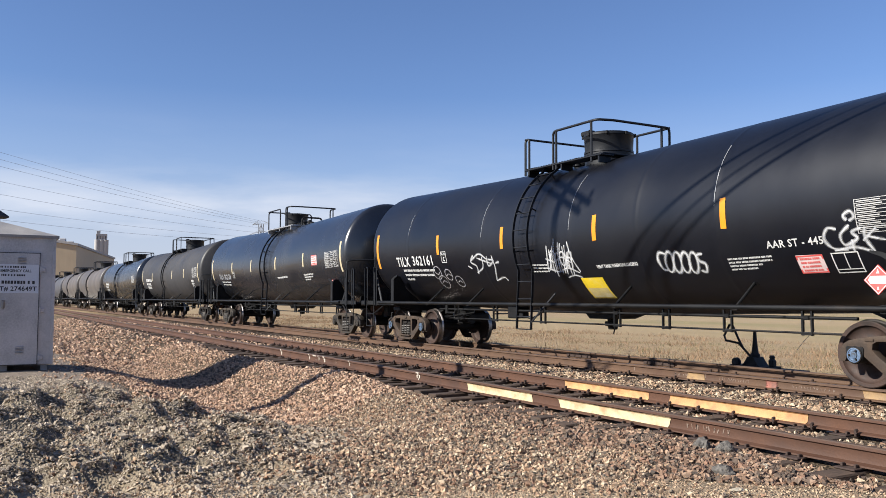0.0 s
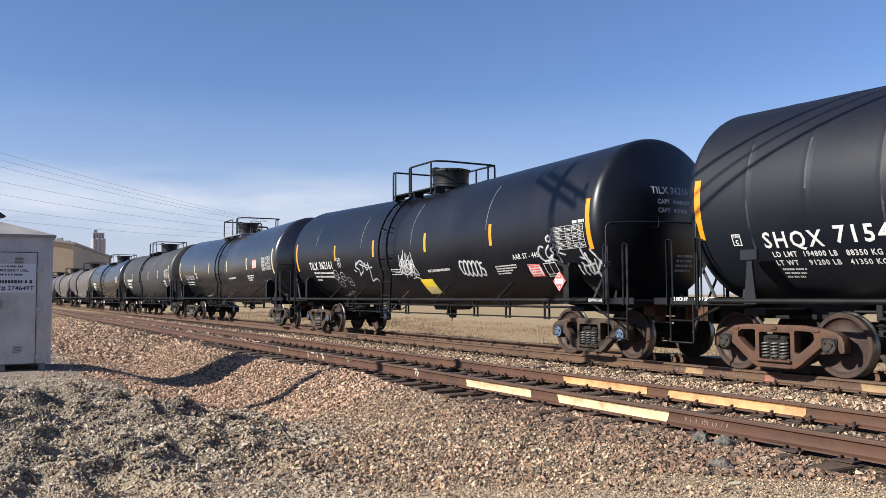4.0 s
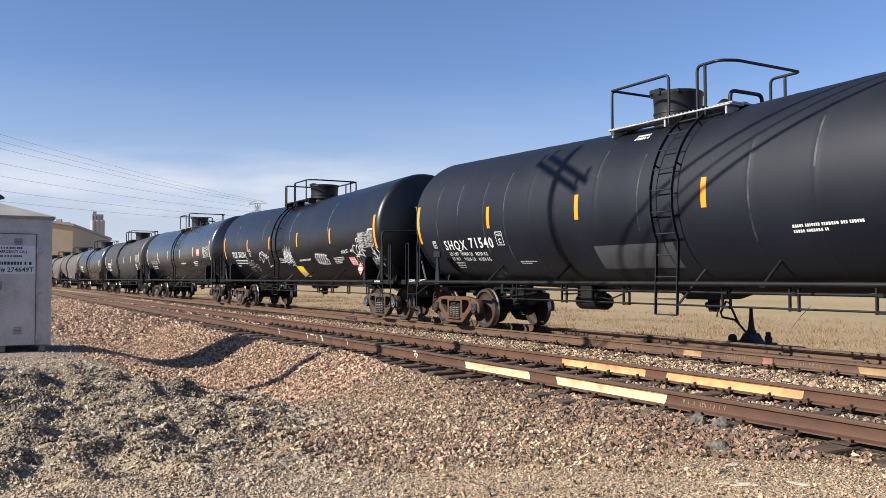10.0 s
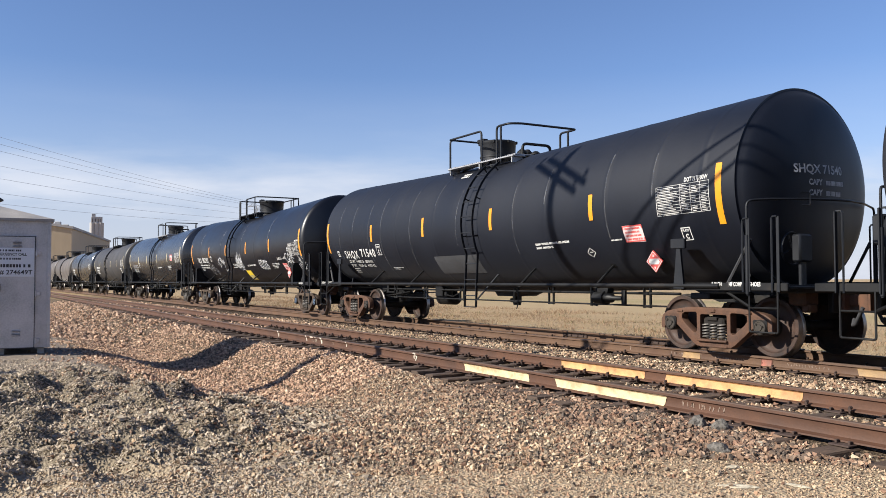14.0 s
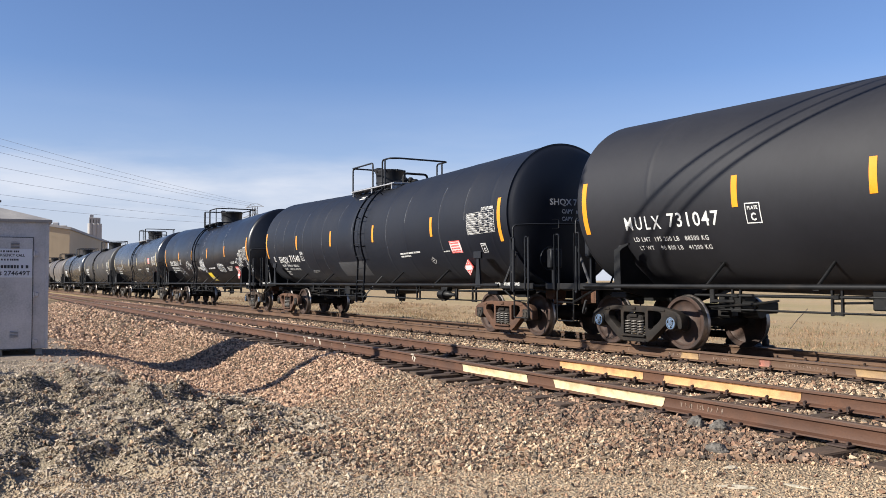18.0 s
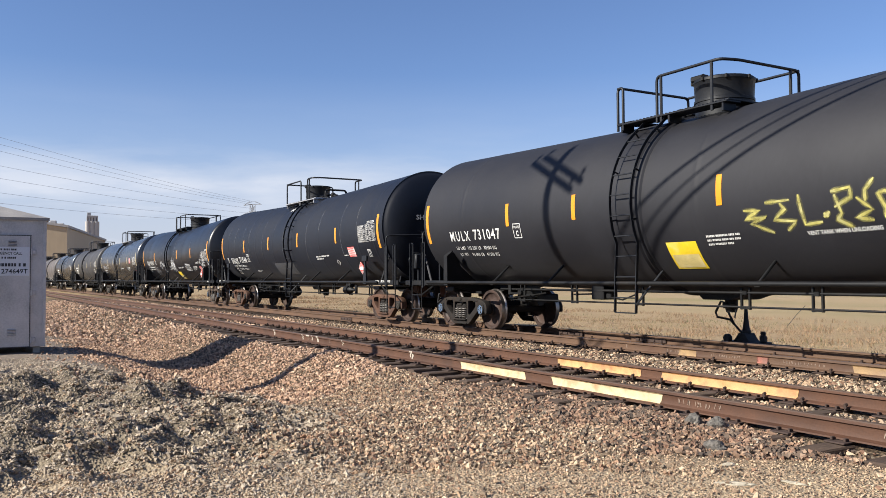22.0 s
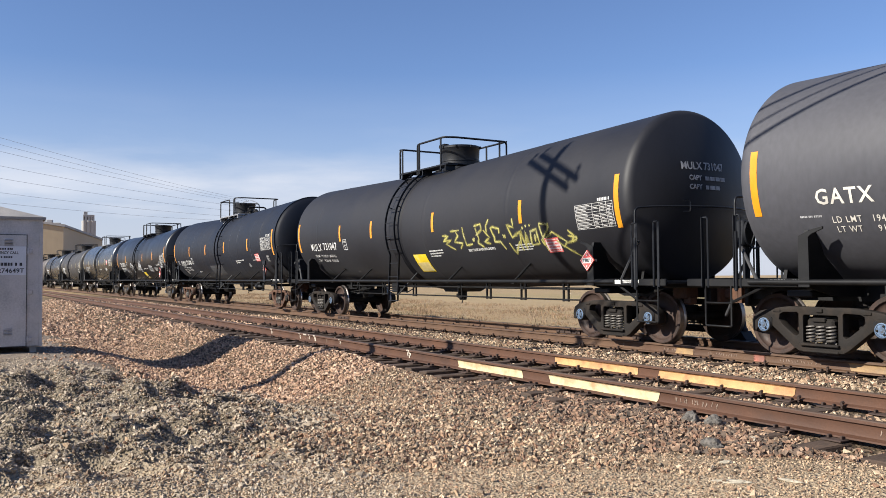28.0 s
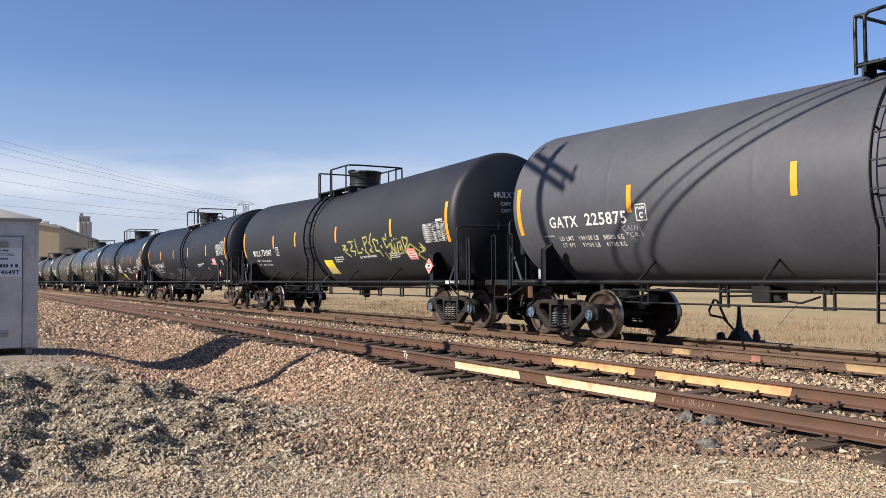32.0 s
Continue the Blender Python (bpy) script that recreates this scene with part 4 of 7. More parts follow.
def truck_bolster():
    b = Build()
    b.box((0, 0, 0.52), (0.36, 1.9, 0.20), 0.03)
    for s in (-1, 1):
        b.box((0, s * 1.0, 0.505), (0.42, 0.22, 0.13), 0.03)
        b.box((0, s * 1.12, 0.555), (0.20, 0.04, 0.06), 0.01)
    b.lathe([(0.62, 0.0), (0.62, 0.2), (0.86, 0.2), (0.86, 0.0)], "z", 20)
    return b.mesh("bolster", M_TRUCK_DARK, 30)


def brake_beam():
    b = Build()
    b.box((0, 0, 0.40), (0.10, 1.55, 0.09), 0.015)
    for s in (-1, 1):
        b.prism([(-0.02, 0.27), (0.07, 0.30), (0.07, 0.56), (-0.02, 0.58)], "y", s * 0.75 - 0.05, s * 0.75 + 0.05)
        b.tube([(0, s * 0.7, 0.44), (-0.3, s * 0.12, 0.44)], 0.03, 6)
    return b.mesh("brake_beam", M_TRUCK_DARK, 30)


def wheel_mesh():
    r = WHEEL_R
    prof = [(0.10, 0.0), (0.10, 0.085), (0.09, 0.135), (0.05, 0.15), (0.022, 0.20), (0.012, 0.28), (0.022, 0.35), (0.05, 0.385), (0.078, 0.395), (0.082, r - 0.012), (0.074, r - 0.002),
            (-0.015, r + 0.003), (-0.035, r + 0.022), (-0.05, r + 0.028), (-0.06, r + 0.02), (-0.062, 0.395), (-0.04, 0.385), (-0.02, 0.34), (-0.02, 0.22), (-0.05, 0.14), (-0.07, 0.09), (-0.07, 0.0)]
    slots = [0] * (len(prof) - 1)
    for i in (10, 11, 12):
        slots[i] = 1
    slots[2] = 2
    return Build().lathe(prof, "y", 38, slots=slots).mesh("wheel", [M_WHEEL, M_TREAD, M_BLACK], 40)


def cap_mesh(mat):
    """A bearing's end cap: a dark ring, a painted face and three bolts."""
    b = Build()
    b.lathe([(0.0, 0.112), (0.045, 0.112), (0.052, 0.10), (0.052, 0.086), (0.046, 0.082), (0.046, 0.050), (0.056, 0.046), (0.056, 0.0)], "y", 22, slots=[1, 1, 0, 1, 0, 1, 0])
    for k in range(3):
        t = 2 * math.pi * k / 3
        b.box((0.064 * math.cos(t), 0.055, 0.064 * math.sin(t)), (0.026, 0.02, 0.026), 0.004, slot=1)
    return b.mesh("bearing_cap", [mat, M_TRUCK_DARK], 40)


def axle_mesh():
    return Build().lathe([(-1.02, 0.0), (-1.02, 0.075), (-0.86, 0.075), (-0.84, 0.10), (-0.6, 0.095), (-0.2, 0.08), (0.2, 0.08), (0.6, 0.095), (0.84, 0.10), (0.86, 0.075), (1.02, 0.075), (1.02, 0.0)],
                         "y", 14).mesh("wheelset", M_TRUCK_DARK, 40)


BEARING = bearing()
SIDE, COIL, BOLSTER, BEAM, WHEEL, AXLE = side_frame(), coil(), truck_bolster(), brake_beam(), wheel_mesh(), axle_mesh()
CAP_BLUE, CAP_DARK = cap_mesh(M_CAP), cap_mesh(M_TRUCK)


def recolour(ob, mat):
    """Gives this one object its own paint on a shared mesh."""
    ob.material_slots[0].link = "OBJECT"
    ob.material_slots[0].material = mat


def add_trucks(car, frame_mat, cap):
    for sx in (-1, 1):
        tx = TRUCK_X[sx > 0]
        part("bolster", BOLSTER, None, car, m=pose(tx, 0, 0))
        for sy in (-1, 1):
            f = part("side_frame", SIDE, None, car, m=pose(tx, sy * 1.03, 0))
            recolour(f, frame_mat)
            for ax in (-1, 1):
                part("bearing", BEARING, None, car, m=pose(tx + ax * HALF_WB, sy * 1.03, 0))
            for k in (-0.155, 0.0, 0.155):
                part("spring", COIL, None, car, m=pose(tx + k, sy * 1.075, 0))
        for ax in (-1, 1):
            part("brake_beam", BEAM, None, car, m=pose(tx + ax * 0.40, 0, 0, 0, 0, 0 if ax > 0 else 180))
            ws = part("wheelset", AXLE, None, car, m=pose(tx + ax * HALF_WB, 0, WHEEL_R))
            for sy in (-1, 1):
                part("wheel", WHEEL, None, ws, m=pose(0, sy * 0.745, 0, 0, 0, 0 if sy > 0 else 180))
                part("bearing_cap", cap, None, ws, m=pose(0, sy * 1.085, 0, 0, 0, 0 if sy > 0 else 180))


def chassis_meshes():
    """The parts that all the cars share below and beside the tank."""
    d = {}
    d["side_pipe"] = Build().tube([(-7.75, 0, 1.085), (7.75, 0, 1.085)], 0.04, 10).mesh("side_pipe", M_BLACK, 60)
    b = Build()
    b.tube([(0, -1.52, 1.10), (0, -1.10, 1.46)], 0.024, 8)
    b.box((0, -1.10, 1.46), (0.16, 0.05, 0.09), 0.01, Matrix.Rotation(radians(40), 4, "X"))
    b.box((0, -1.53, 1.045), (0.10, 0.08, 0.02), 0.005)
    d["brace"] = b.mesh("brace", M_BLACK, 40)
    b = Build()
    b.prism([(5.9, 1.06), (6.4, 0.86), (6.6, 0.80), (8.75, 0.80), (8.75, 1.06)], "y", -0.26, 0.26)
    b.box((8.78, 0, 0.90), (0.10, 0.72, 0.44), 0.02)
    b.box((8.7, 0, 1.03), (0.3, 2.4, 0.10), 0.02)
    d["stub_sill"] = b.mesh("stub_sill", M_BLACK, 30)
    b = Build()
    for s in (-1, 1):
        b.prism([(s * 1.545, 1.02), (s * 1.535, 1.70), (s * 1.50, 1.80), (s * 1.34, 1.80), (s * 1.16, 1.46), (s * 0.7, 1.09), (0, 1.0), (0, 0.86), (s * 0.9, 0.88)], "x", 7.0, 7.06)
        b.prism([(6.945, 1.02), (7.115, 1.02), (7.105, 1.72), (6.90, 1.80), (6.74, 1.83), (6.74, 1.80), (6.90, 1.74), (6.955, 1.70)], "y", s * 1.545, s * 1.575)
        b.box((7.03, s * 1.30, 1.10), (0.30, 0.46, 0.05), 0.01)
    d["saddle"] = b.mesh("saddle", M_BLACK, 30)
    b = Build()
    ys = [-0.80 + 0.10 * i for i in range(17)]
    b.prism([(-0.86, 1.0)] + [(y, axis(7.7) - math.sqrt(R * R - y * y) + 0.02) for y in ys] + [(0.86, 1.0)], "x", 7.66, 7.72)
    b.box((7.12, 0, 0.92), (0.4, 2.6, 0.10), 0.02)
    d["cradle"] = b.mesh("cradle", M_BLACK, 30)
    b = Build()
    b.box((8.28, 0, 1.065), (1.35, 2.96, 0.04), 0.008)
    for s in (-1, 1):
        b.box((7.95, s * 1.515, 1.075), (2.0, 0.05, 0.12), 0.012)
    d["platform_slat"] = Build().box((0, 0, 1.094), (0.03, 2.9, 0.014), 0.003).mesh("platform_slat", M_BLACK, 30)
    d["end_platform"] = b.mesh("end_platform", M_BLACK, 30)
    b = Build()
    b.box((9.0, 0, 0.87), (0.42, 0.16, 0.18), 0.03)
    b.prism([(9.12, -0.17), (9.26, -0.19), (9.30, -0.05), (9.20, 0.02), (9.16, 0.17), (9.02, 0.19), (9.0, 0.0)], "z", 0.72, 1.0)
    b.box((8.86, 0, 0.87), (0.08, 0.42, 0.36), 0.02)
    d["coupler"] = b.mesh("coupler", M_RUST, 30)
    b = Build()
    b.box((0, 0.025, 1.54), (0.014, 0.055, 1.08), 0.004)
    b.box((0.022, 0, 1.54), (0.05, 0.014, 1.08), 0.004)
    b.tube([(-0.075, -0.01, 1.0), (-0.075, -0.01, 2.05), (-0.055, -0.01, 2.08), (0.02, -0.01, 2.08)], 0.015, 6)
    d["corner_post"] = b.mesh("corner_post", M_BLACK_CLEAN, 30)
    b = Build()
    b.tube(arc_path([(8.28, -1.55, 1.0), (8.28, -1.55, 2.47)] + [(8.28 + 0.50 * math.cos(math.pi * y / 2.84) , y, 2.50) for y in (-1.2, -0.7, -0.2, 0.2, 0.7, 1.2)] + [(8.28, 1.55, 2.47), (8.28, 1.55, 1.0)], 0.10), 0.019, 8)
    for y in (-1.55, 1.55):
        b.tube([(8.28, y, 1.02), (8.28, y, 1.93)], 0.032, 8)
    b.tube([(8.66, -0.80, 2.60), (8.70, -0.70, 2.60), (8.71, -0.68, 2.58), (8.71, -0.68, 2.42), (8.70, -0.70, 2.40), (8.66, -0.80, 2.40)], 0.009, 5)
    d["handrail"] = b.mesh("handrail", M_BLACK_CLEAN, 60)
    b = Build()
    b.tube(arc_path([(8.29, -1.53, 1.04), (8.29, -1.53, 0.42), (8.78, -1.53, 0.42), (8.78, -1.53, 1.04)], 0.03), 0.016, 7)
    b.box((8.53, -1.53, 0.42), (0.44, 0.05, 0.016), 0.004)
    b.tube([(8.29, -1.53, 0.77), (8.78, -1.53, 0.77)], 0.014, 6)
    b.tube([(7.72, -1.45, 1.04), (8.29, -1.52, 0.78)], 0.022, 6)
    d["step"] = b.mesh("step", M_BLACK, 50)
    d["diagonal_strut"] = Build().tube([(7.85, -1.49, 1.1), (8.26, -1.45, 1.78)], 0.026, 6).mesh("diagonal_strut", M_DARK, 60)
    b = Build()
    b.tube([(8.9, 0.55, 0.78), (9.05, 0.5, 0.55), (9.14, 0.42, 0.52), (9.2, 0.3, 0.6)], 0.028, 8)
    d["air_hose"] = b.mesh("air_hose", M_DARK, 60)
    b = Build()
    b.box((8.45, 0.75, 1.85), (0.16, 0.30, 0.42), 0.03)
    b.lathe([(8.30, 0.245), (8.28, 0.26), (8.26, 0.245), (8.28, 0.23), (8.30, 0.245)], "x", 28, (0, 0.75, 1.85))
    for k in range(4):
        t = k * math.pi / 2 + 0.4
        b.tube([(8.28, 0.75, 1.85), (8.28, 0.75 + 0.245 * math.cos(t), 1.85 + 0.245 * math.sin(t))], 0.012, 5)
    d["brake_wheel"] = b.mesh("brake_wheel", M_BLACK_CLEAN, 40)
    b = Build()
    b.box((8.45, 0.75, 1.35), (0.06, 0.12, 0.62), 0.01)
    d["brake_stand"] = b.mesh("brake_stand", M_BLACK_CLEAN, 30)
    b = Build()
    b.tube([(-6.0, -0.55, 0.93), (6.0, -0.55, 0.93)], 0.026, 7)
    d["brake_pipe"] = b.mesh("brake_pipe", M_BLACK, 60)
    d["brake_rod"] = Build().tube([(-6.2, -0.55, 0.70), (6.2, -0.55, 0.70)], 0.018, 6).mesh("brake_rod", M_BLACK, 60)
    b = Build()
    for x in (0.0, 0.16):
        b.box((x, -0.55, 0.86), (0.035, 0.045, 0.40), 0.005)
    b.box((0.08, -0.55, 0.68), (0.20, 0.05, 0.025), 0.004)
    b.box((0.08, -0.55, 0.93), (0.10, 0.09, 0.07), 0.01)
    d["pipe_hanger"] = b.mesh("pipe_hanger", M_BLACK, 30)
    b = Build()
    b.lathe([(-0.50, 0.0), (-0.49, 0.08), (-0.45, 0.14), (-0.38, 0.172), (0.38, 0.172), (0.45, 0.14), (0.49, 0.08), (0.50, 0.0)], "x", 24, (0.05, 0, 0.74))
    b.box((0, 0, 0.90), (0.7, 0.12, 0.14), 0.01)
    for x in (-0.3, 0.25):
        b.box((x, 0, 1.0), (0.05, 0.3, 0.3), 0.01)
    d["air_reservoir"] = b.mesh("air_reservoir", M_BLACK, 40)
    b = Build()
    b.lathe([(-0.30, 0.0), (-0.30, 0.115), (-0.05, 0.12), (-0.04, 0.135), (0.0, 0.135), (0.01, 0.10), (0.16, 0.085), (0.20, 0.05), (0.45, 0.04), (0.45, 0.0)], "x", 22, (-0.25, 0, 0.84))
    b.box((-0.33, 0.05, 0.98), (0.3, 0.16, 0.10), 0.01)
    b.box((0.24, 0.0, 0.86), (0.10, 0.06, 0.26), 0.01)
    d["brake_cylinder"] = b.mesh("brake_cylinder", M_BLACK, 40)
    b = Build()
    b.prism([(-0.95, 1.0), (-0.42, 0.90), (-0.30, 0.80), (0.28, 0.80), (0.55, 0.88), (0.95, 1.0)], "y", -0.36, 0.36)
    b.lathe([(0.58, 0.0), (0.58, 0.09), (0.66, 0.11), (0.86, 0.11)], "z", 14)
    b.tube([(0, 0, 0.66), (0.18, -0.1, 0.62), (0.2, -0.16, 0.5)], 0.014, 5)
    b.box((0.02, -0.1, 0.70), (0.16, 0.16, 0.1), 0.02)
    d["bottom_outlet"] = b.mesh("bottom_outlet", M_BLACK, 35)
    b = Build()
    b.box((0, 0, 0.9), (0.36, 0.34, 0.30), 0.02)
    b.box((0.24, 0.0, 0.86), (0.14, 0.2, 0.2), 0.02)
    b.tube([(-0.18, -0.1, 0.86), (-0.8, -0.1, 0.84)], 0.018, 6)
    b.tube([(0.3, -0.1, 0.8), (0.7, -0.14, 0.76), (1.0, -0.1, 0.86)], 0.016, 6)
    d["control_valve"] = b.mesh("control_valve", M_BLACK, 30)
    b = Build()
    b.prism([(-0.11, 1.04), (0.11, 1.04), (0.045, 1.62), (0.045, 1.74), (-0.045, 1.74), (-0.045, 1.62)], "y", -0.02, 0.02)
    b.box((0, -0.01, 1.76), (0.30, 0.06, 0.16), 0.01)
    r = Build()
    r.box((-0.1, -0.62, 0.84), (0.5, 0.04, 0.05), 0.01).box((-0.35, -0.55, 0.92), (0.10, 0.10, 0.24), 0.01).box((0.3, -0.5, 0.78), (0.30, 0.10, 0.12), 0.02)
    r.box((-0.25, -0.1, 0.80), (0.55, 0.34, 0.30), 0.04).box((-0.62, 0.1, 0.66), (0.30, 0.22, 0.26), 0.03).box((0.10, 0.15, 0.72), (0.22, 0.5, 0.20), 0.03)
    r.lathe([(-0.16, 0.0), (-0.16, 0.12), (0.16, 0.12), (0.16, 0.0)], "x", 16, (0.22, -0.25, 0.68))
    r.tube([(-0.9, -0.45, 0.72), (-0.3, -0.6, 0.74), (0.5, -0.6, 0.80), (0.9, -0.5, 0.86)], 0.018, 6)
    d["brake_rigging"] = r.mesh("brake_rigging", M_BLACK, 30)
    d["draft_casting"] = Build().box((8.52, -0.62, 0.92), (0.30, 0.34, 0.26), 0.03).box((8.62, -0.62, 0.76), (0.16, 0.2, 0.14), 0.03).mesh("draft_casting", M_RUST, 30)
    d["jack_pad"] = b.mesh("jack_pad", M_BLACK_CLEAN, 30)
    return d


CH = chassis_meshes()
HALF_TURN = Matrix.Rotation(math.pi, 4, "Z")


def add_chassis(car, reservoir_x=None, cylinder_x=None, valve_x=-2.6, braces=(-4.87, -2.94, 2.02, 4.70), tall_saddle=True, brake=None, rig=-5.25, low=True):
    I = Matrix.Identity(4)
    for m in (I, HALF_TURN):
        side = part("side_pipe", CH["side_pipe"], None, car, m=m @ pose(0, -1.55, 0))
        for x in braces:
            part("brace", CH["brace"], None, car, m=m @ pose(x if m is I else -x, 0, 0))
        if tall_saddle:
            part("saddle", CH["saddle"], None, car, m=m @ pose(0.12 if m is I else -0.20, 0, 0))
        for k in ("stub_sill", "cradle", "end_platform", "coupler", "air_hose", "draft_casting"):
            q = part(k, CH[k], None, car, m=m)
            if k == "end_platform":
                for i in range(12):
                    part("platform_slat", CH["platform_slat"], None, q, m=pose(7.75 + i * 0.1, 0, 0))
        # the leading end is a little shorter than the trailing one
        front = m is not I
        m = pose(0.2, 0, 0) @ HALF_TURN if front else m
        part("handrail", CH["handrail"], None, car, m=m @ pose(-0.1 if front else 0.0, 0, 0) @ Matrix.Diagonal((1, 1, 0.95 if low else 1.0, 1)))
        for y in (-1.55, 1.55):
            for x in (8.18 if front else 8.28, 8.79):
                part("corner_post", CH["corner_post"], None, car, m=m @ pose(x, y, 0))
        for mm in (m, m @ Matrix.Diagonal((1, -1, 1, 1))):
            for k in ("step", "diagonal_strut"):
                part(k, CH[k], None, car, m=mm)
    brake = brake or HALF_TURN
    part("brake_wheel", CH["brake_wheel"], None, car, m=brake)
    part("brake_rigging", CH["brake_rigging"], None, car, m=pose(rig, 0, 0))
    part("brake_stand", CH["brake_stand"], None, car, m=brake)
    part("brake_pipe", CH["brake_pipe"], None, car)
    part("brake_rod", CH["brake_rod"], None, car)
    for x in (-5.2, -3.4, -1.5, 0.9, 2.2, 3.6, 5.1):
        part("pipe_hanger", CH["pipe_hanger"], None, car, m=pose(x, 0, 0))
    part("bottom_outlet", CH["bottom_outlet"], None, car, m=pose(0.22, 0, 0))
    part("control_valve", CH["control_valve"], None, car, m=pose(valve_x, -0.4, 0))
    if reservoir_x is not None:
        part("air_reservoir", CH["air_reservoir"], None, car, m=pose(reservoir_x, -0.05, -0.05))
    if cylinder_x is not None:
        part("brake_cylinder", CH["brake_cylinder"], None, car, m=pose(cylinder_x, -0.95, 0))


HEAD = 64.0                             # degrees of the knuckle between barrel and dish


def head_profile(half):
    """(along, radius) of a dished head from the barrel's end to the pole."""
    k, a = 0.20, radians(HEAD)
    pts = [(half + k * math.sin(t), R - k * (1 - math.cos(t))) for t in np.linspace(0, a, 9)]
    x1, r1 = pts[-1]
    depth = r1 / (2 * math.tan(a))
    return pts + [(x1 + depth * (1 - q * q), r1 * q) for q in (0.85, 0.7, 0.55, 0.4, 0.25, 0.1, 0.0)]


def tank_mesh(name, mat, half=8.0, rim=False, seams=(), lead=8.0):
    """The barrel with its two dished heads, and a thin bead at each weld; lead: half length towards the front of the train."""
    prof = [(-x, r) for x, r in reversed(head_profile(lead))]
    body = []
    for s in sorted(seams):
        body += [(s - 0.10, R), (s - 0.05, R), (s - 0.014, R + 0.004), (s + 0.014, R + 0.004), (s + 0.05, R), (s + 0.10, R)]
    body = [(x, r) for x, r in body if abs(x) > 0.22] + [(x, R) for x in (-0.2, 0.0, 0.2)]
    prof += [(-lead + 0.03, R), (-lead + 0.10, R)] + sorted(body) + [(half - 0.10, R), (half - 0.03, R)]
    if rim:
        prof += [(half + 0.05, R), (half + 0.06, R + 0.012), (half + 0.10, R + 0.012), (half + 0.10, R - 0.02)]
        prof += [(half + 0.07 + 0.36 * math.sin(t), (R - 0.03) * math.cos(t)) for t in np.linspace(0.12, math.pi / 2, 12)]
    else:
        prof += head_profile(half)
    b = Build().lathe(prof, "x", 112)
    b.v = [(x, y, z + axis(x)) for x, y, z in b.v]
    return b.mesh(name, mat, 32)


def wrap(verts, x0, deg, off):
    """Bends flat (u, v) artwork round the tank, with its origin at x0 and the angle deg."""
    a0 = side_angle(x0, deg)
    return [(x0 + u, -(R + off) * math.cos(a0 + v / R), axis(x0 + u) + (R + off) * math.sin(a0 + v / R)) for u, v in verts]


def strip(car, name, mat, x0, x1, d0, d1, off=0.006, label="", n=6):
    """A painted or taped rectangle on the tank from x0, x1 and from angle d0 up to d1."""
    b = Build()
    xs = [x0, 0.0, x1] if x0 < 0 < x1 else [x0, x1]
    for i in range(n + 1):
        d = d0 + (d1 - d0) * i / n
        b.v += [tuple(on_tank(x, d, off)) for x in xs]
    w = len(xs)
    for i in range(n):
        for j in range(w - 1):
            b.f.append((w * i + j, w * i + j + 1, w * i + w + j + 1, w * i + w + j))
            b.mi.append(0)
    return part(name, b, mat, car, label, 60)


def flat_text(body, size, width=None, bold=0.0, space=1.0):
    """Letters as flat (u, v) triangles from the built-in font; width stretches them to a length."""
    cu = bpy.data.curves.new("letters", "FONT")
    cu.body, cu.size, cu.resolution_u, cu.offset = body, size / 0.69, 2, bold
    cu.space_character = space
    ob = bpy.data.objects.new("letters", cu)
    scene.collection.objects.link(ob)
    me = ob.to_mesh()
    bm = bmesh.new()
    bm.from_mesh(me)
    ob.to_mesh_clear()
    bpy.data.objects.remove(ob)
    bpy.data.curves.remove(cu)
    if bm.verts:
        xs = [v.co.x for v in bm.verts]
        x0, x1 = min(xs), max(xs)
        k = (width / (x1 - x0)) if width else 1.0
        for v in bm.verts:
            v.co.x = (v.co.x - x0) * k
    return bm


def lettering(car, body, x0, deg, size, width=None, mat=None, bold=0.006, name="lettering", off=0.006, label="", space=1.0):
    """Stencilled letters that follow the tank's curve."""
    bm = flat_text(body, size, width, bold, space)
    z = -0.1
    while z < size * 1.1:
        geom = bm.verts[:] + bm.edges[:] + bm.faces[:]
        bmesh.ops.bisect_plane(bm, geom=geom, plane_co=(0, z, 0), plane_no=(0, 1, 0))
        z += 0.06
    for v, p in zip(bm.verts, wrap([(v.co.x, v.co.y) for v in bm.verts], x0, deg, off)):
        v.co = p
    me = bpy.data.meshes.new(name)
    bm.to_mesh(me)
    bm.free()
    me.materials.append(mat or M_WHITE)
    if size < 0.03:
        return part(name, me, None, car, label)
    # large letters are parts of their own, under the first one
    root = list(range(len(me.vertices)))

    def find(i):
        while root[i] != i:
            root[i] = root[root[i]]
            i = root[i]
        return i

    for p in me.polygons:
        for v in p.vertices:
            root[find(v)] = find(p.vertices[0])
    groups = collections.OrderedDict()
    for p in me.polygons:
        groups.setdefault(find(p.vertices[0]), []).append(tuple(p.vertices))
    co = [tuple(v.co) for v in me.vertices]
    first = None
    for faces in sorted(groups.values(), key=lambda fs: min(co[i][0] for f in fs for i in f)):
        ids = sorted({i for f in faces for i in f})
        at = {i: k for k, i in enumerate(ids)}
        b = Build()
        b.add([co[i] for i in ids], [tuple(at[i] for i in f) for f in faces])
        o = part(name if first is None else "letter", b, mat or M_WHITE, first or car, label if first is None else "", 0)
        first = first or o
    bpy.data.meshes.remove(me)
    return first


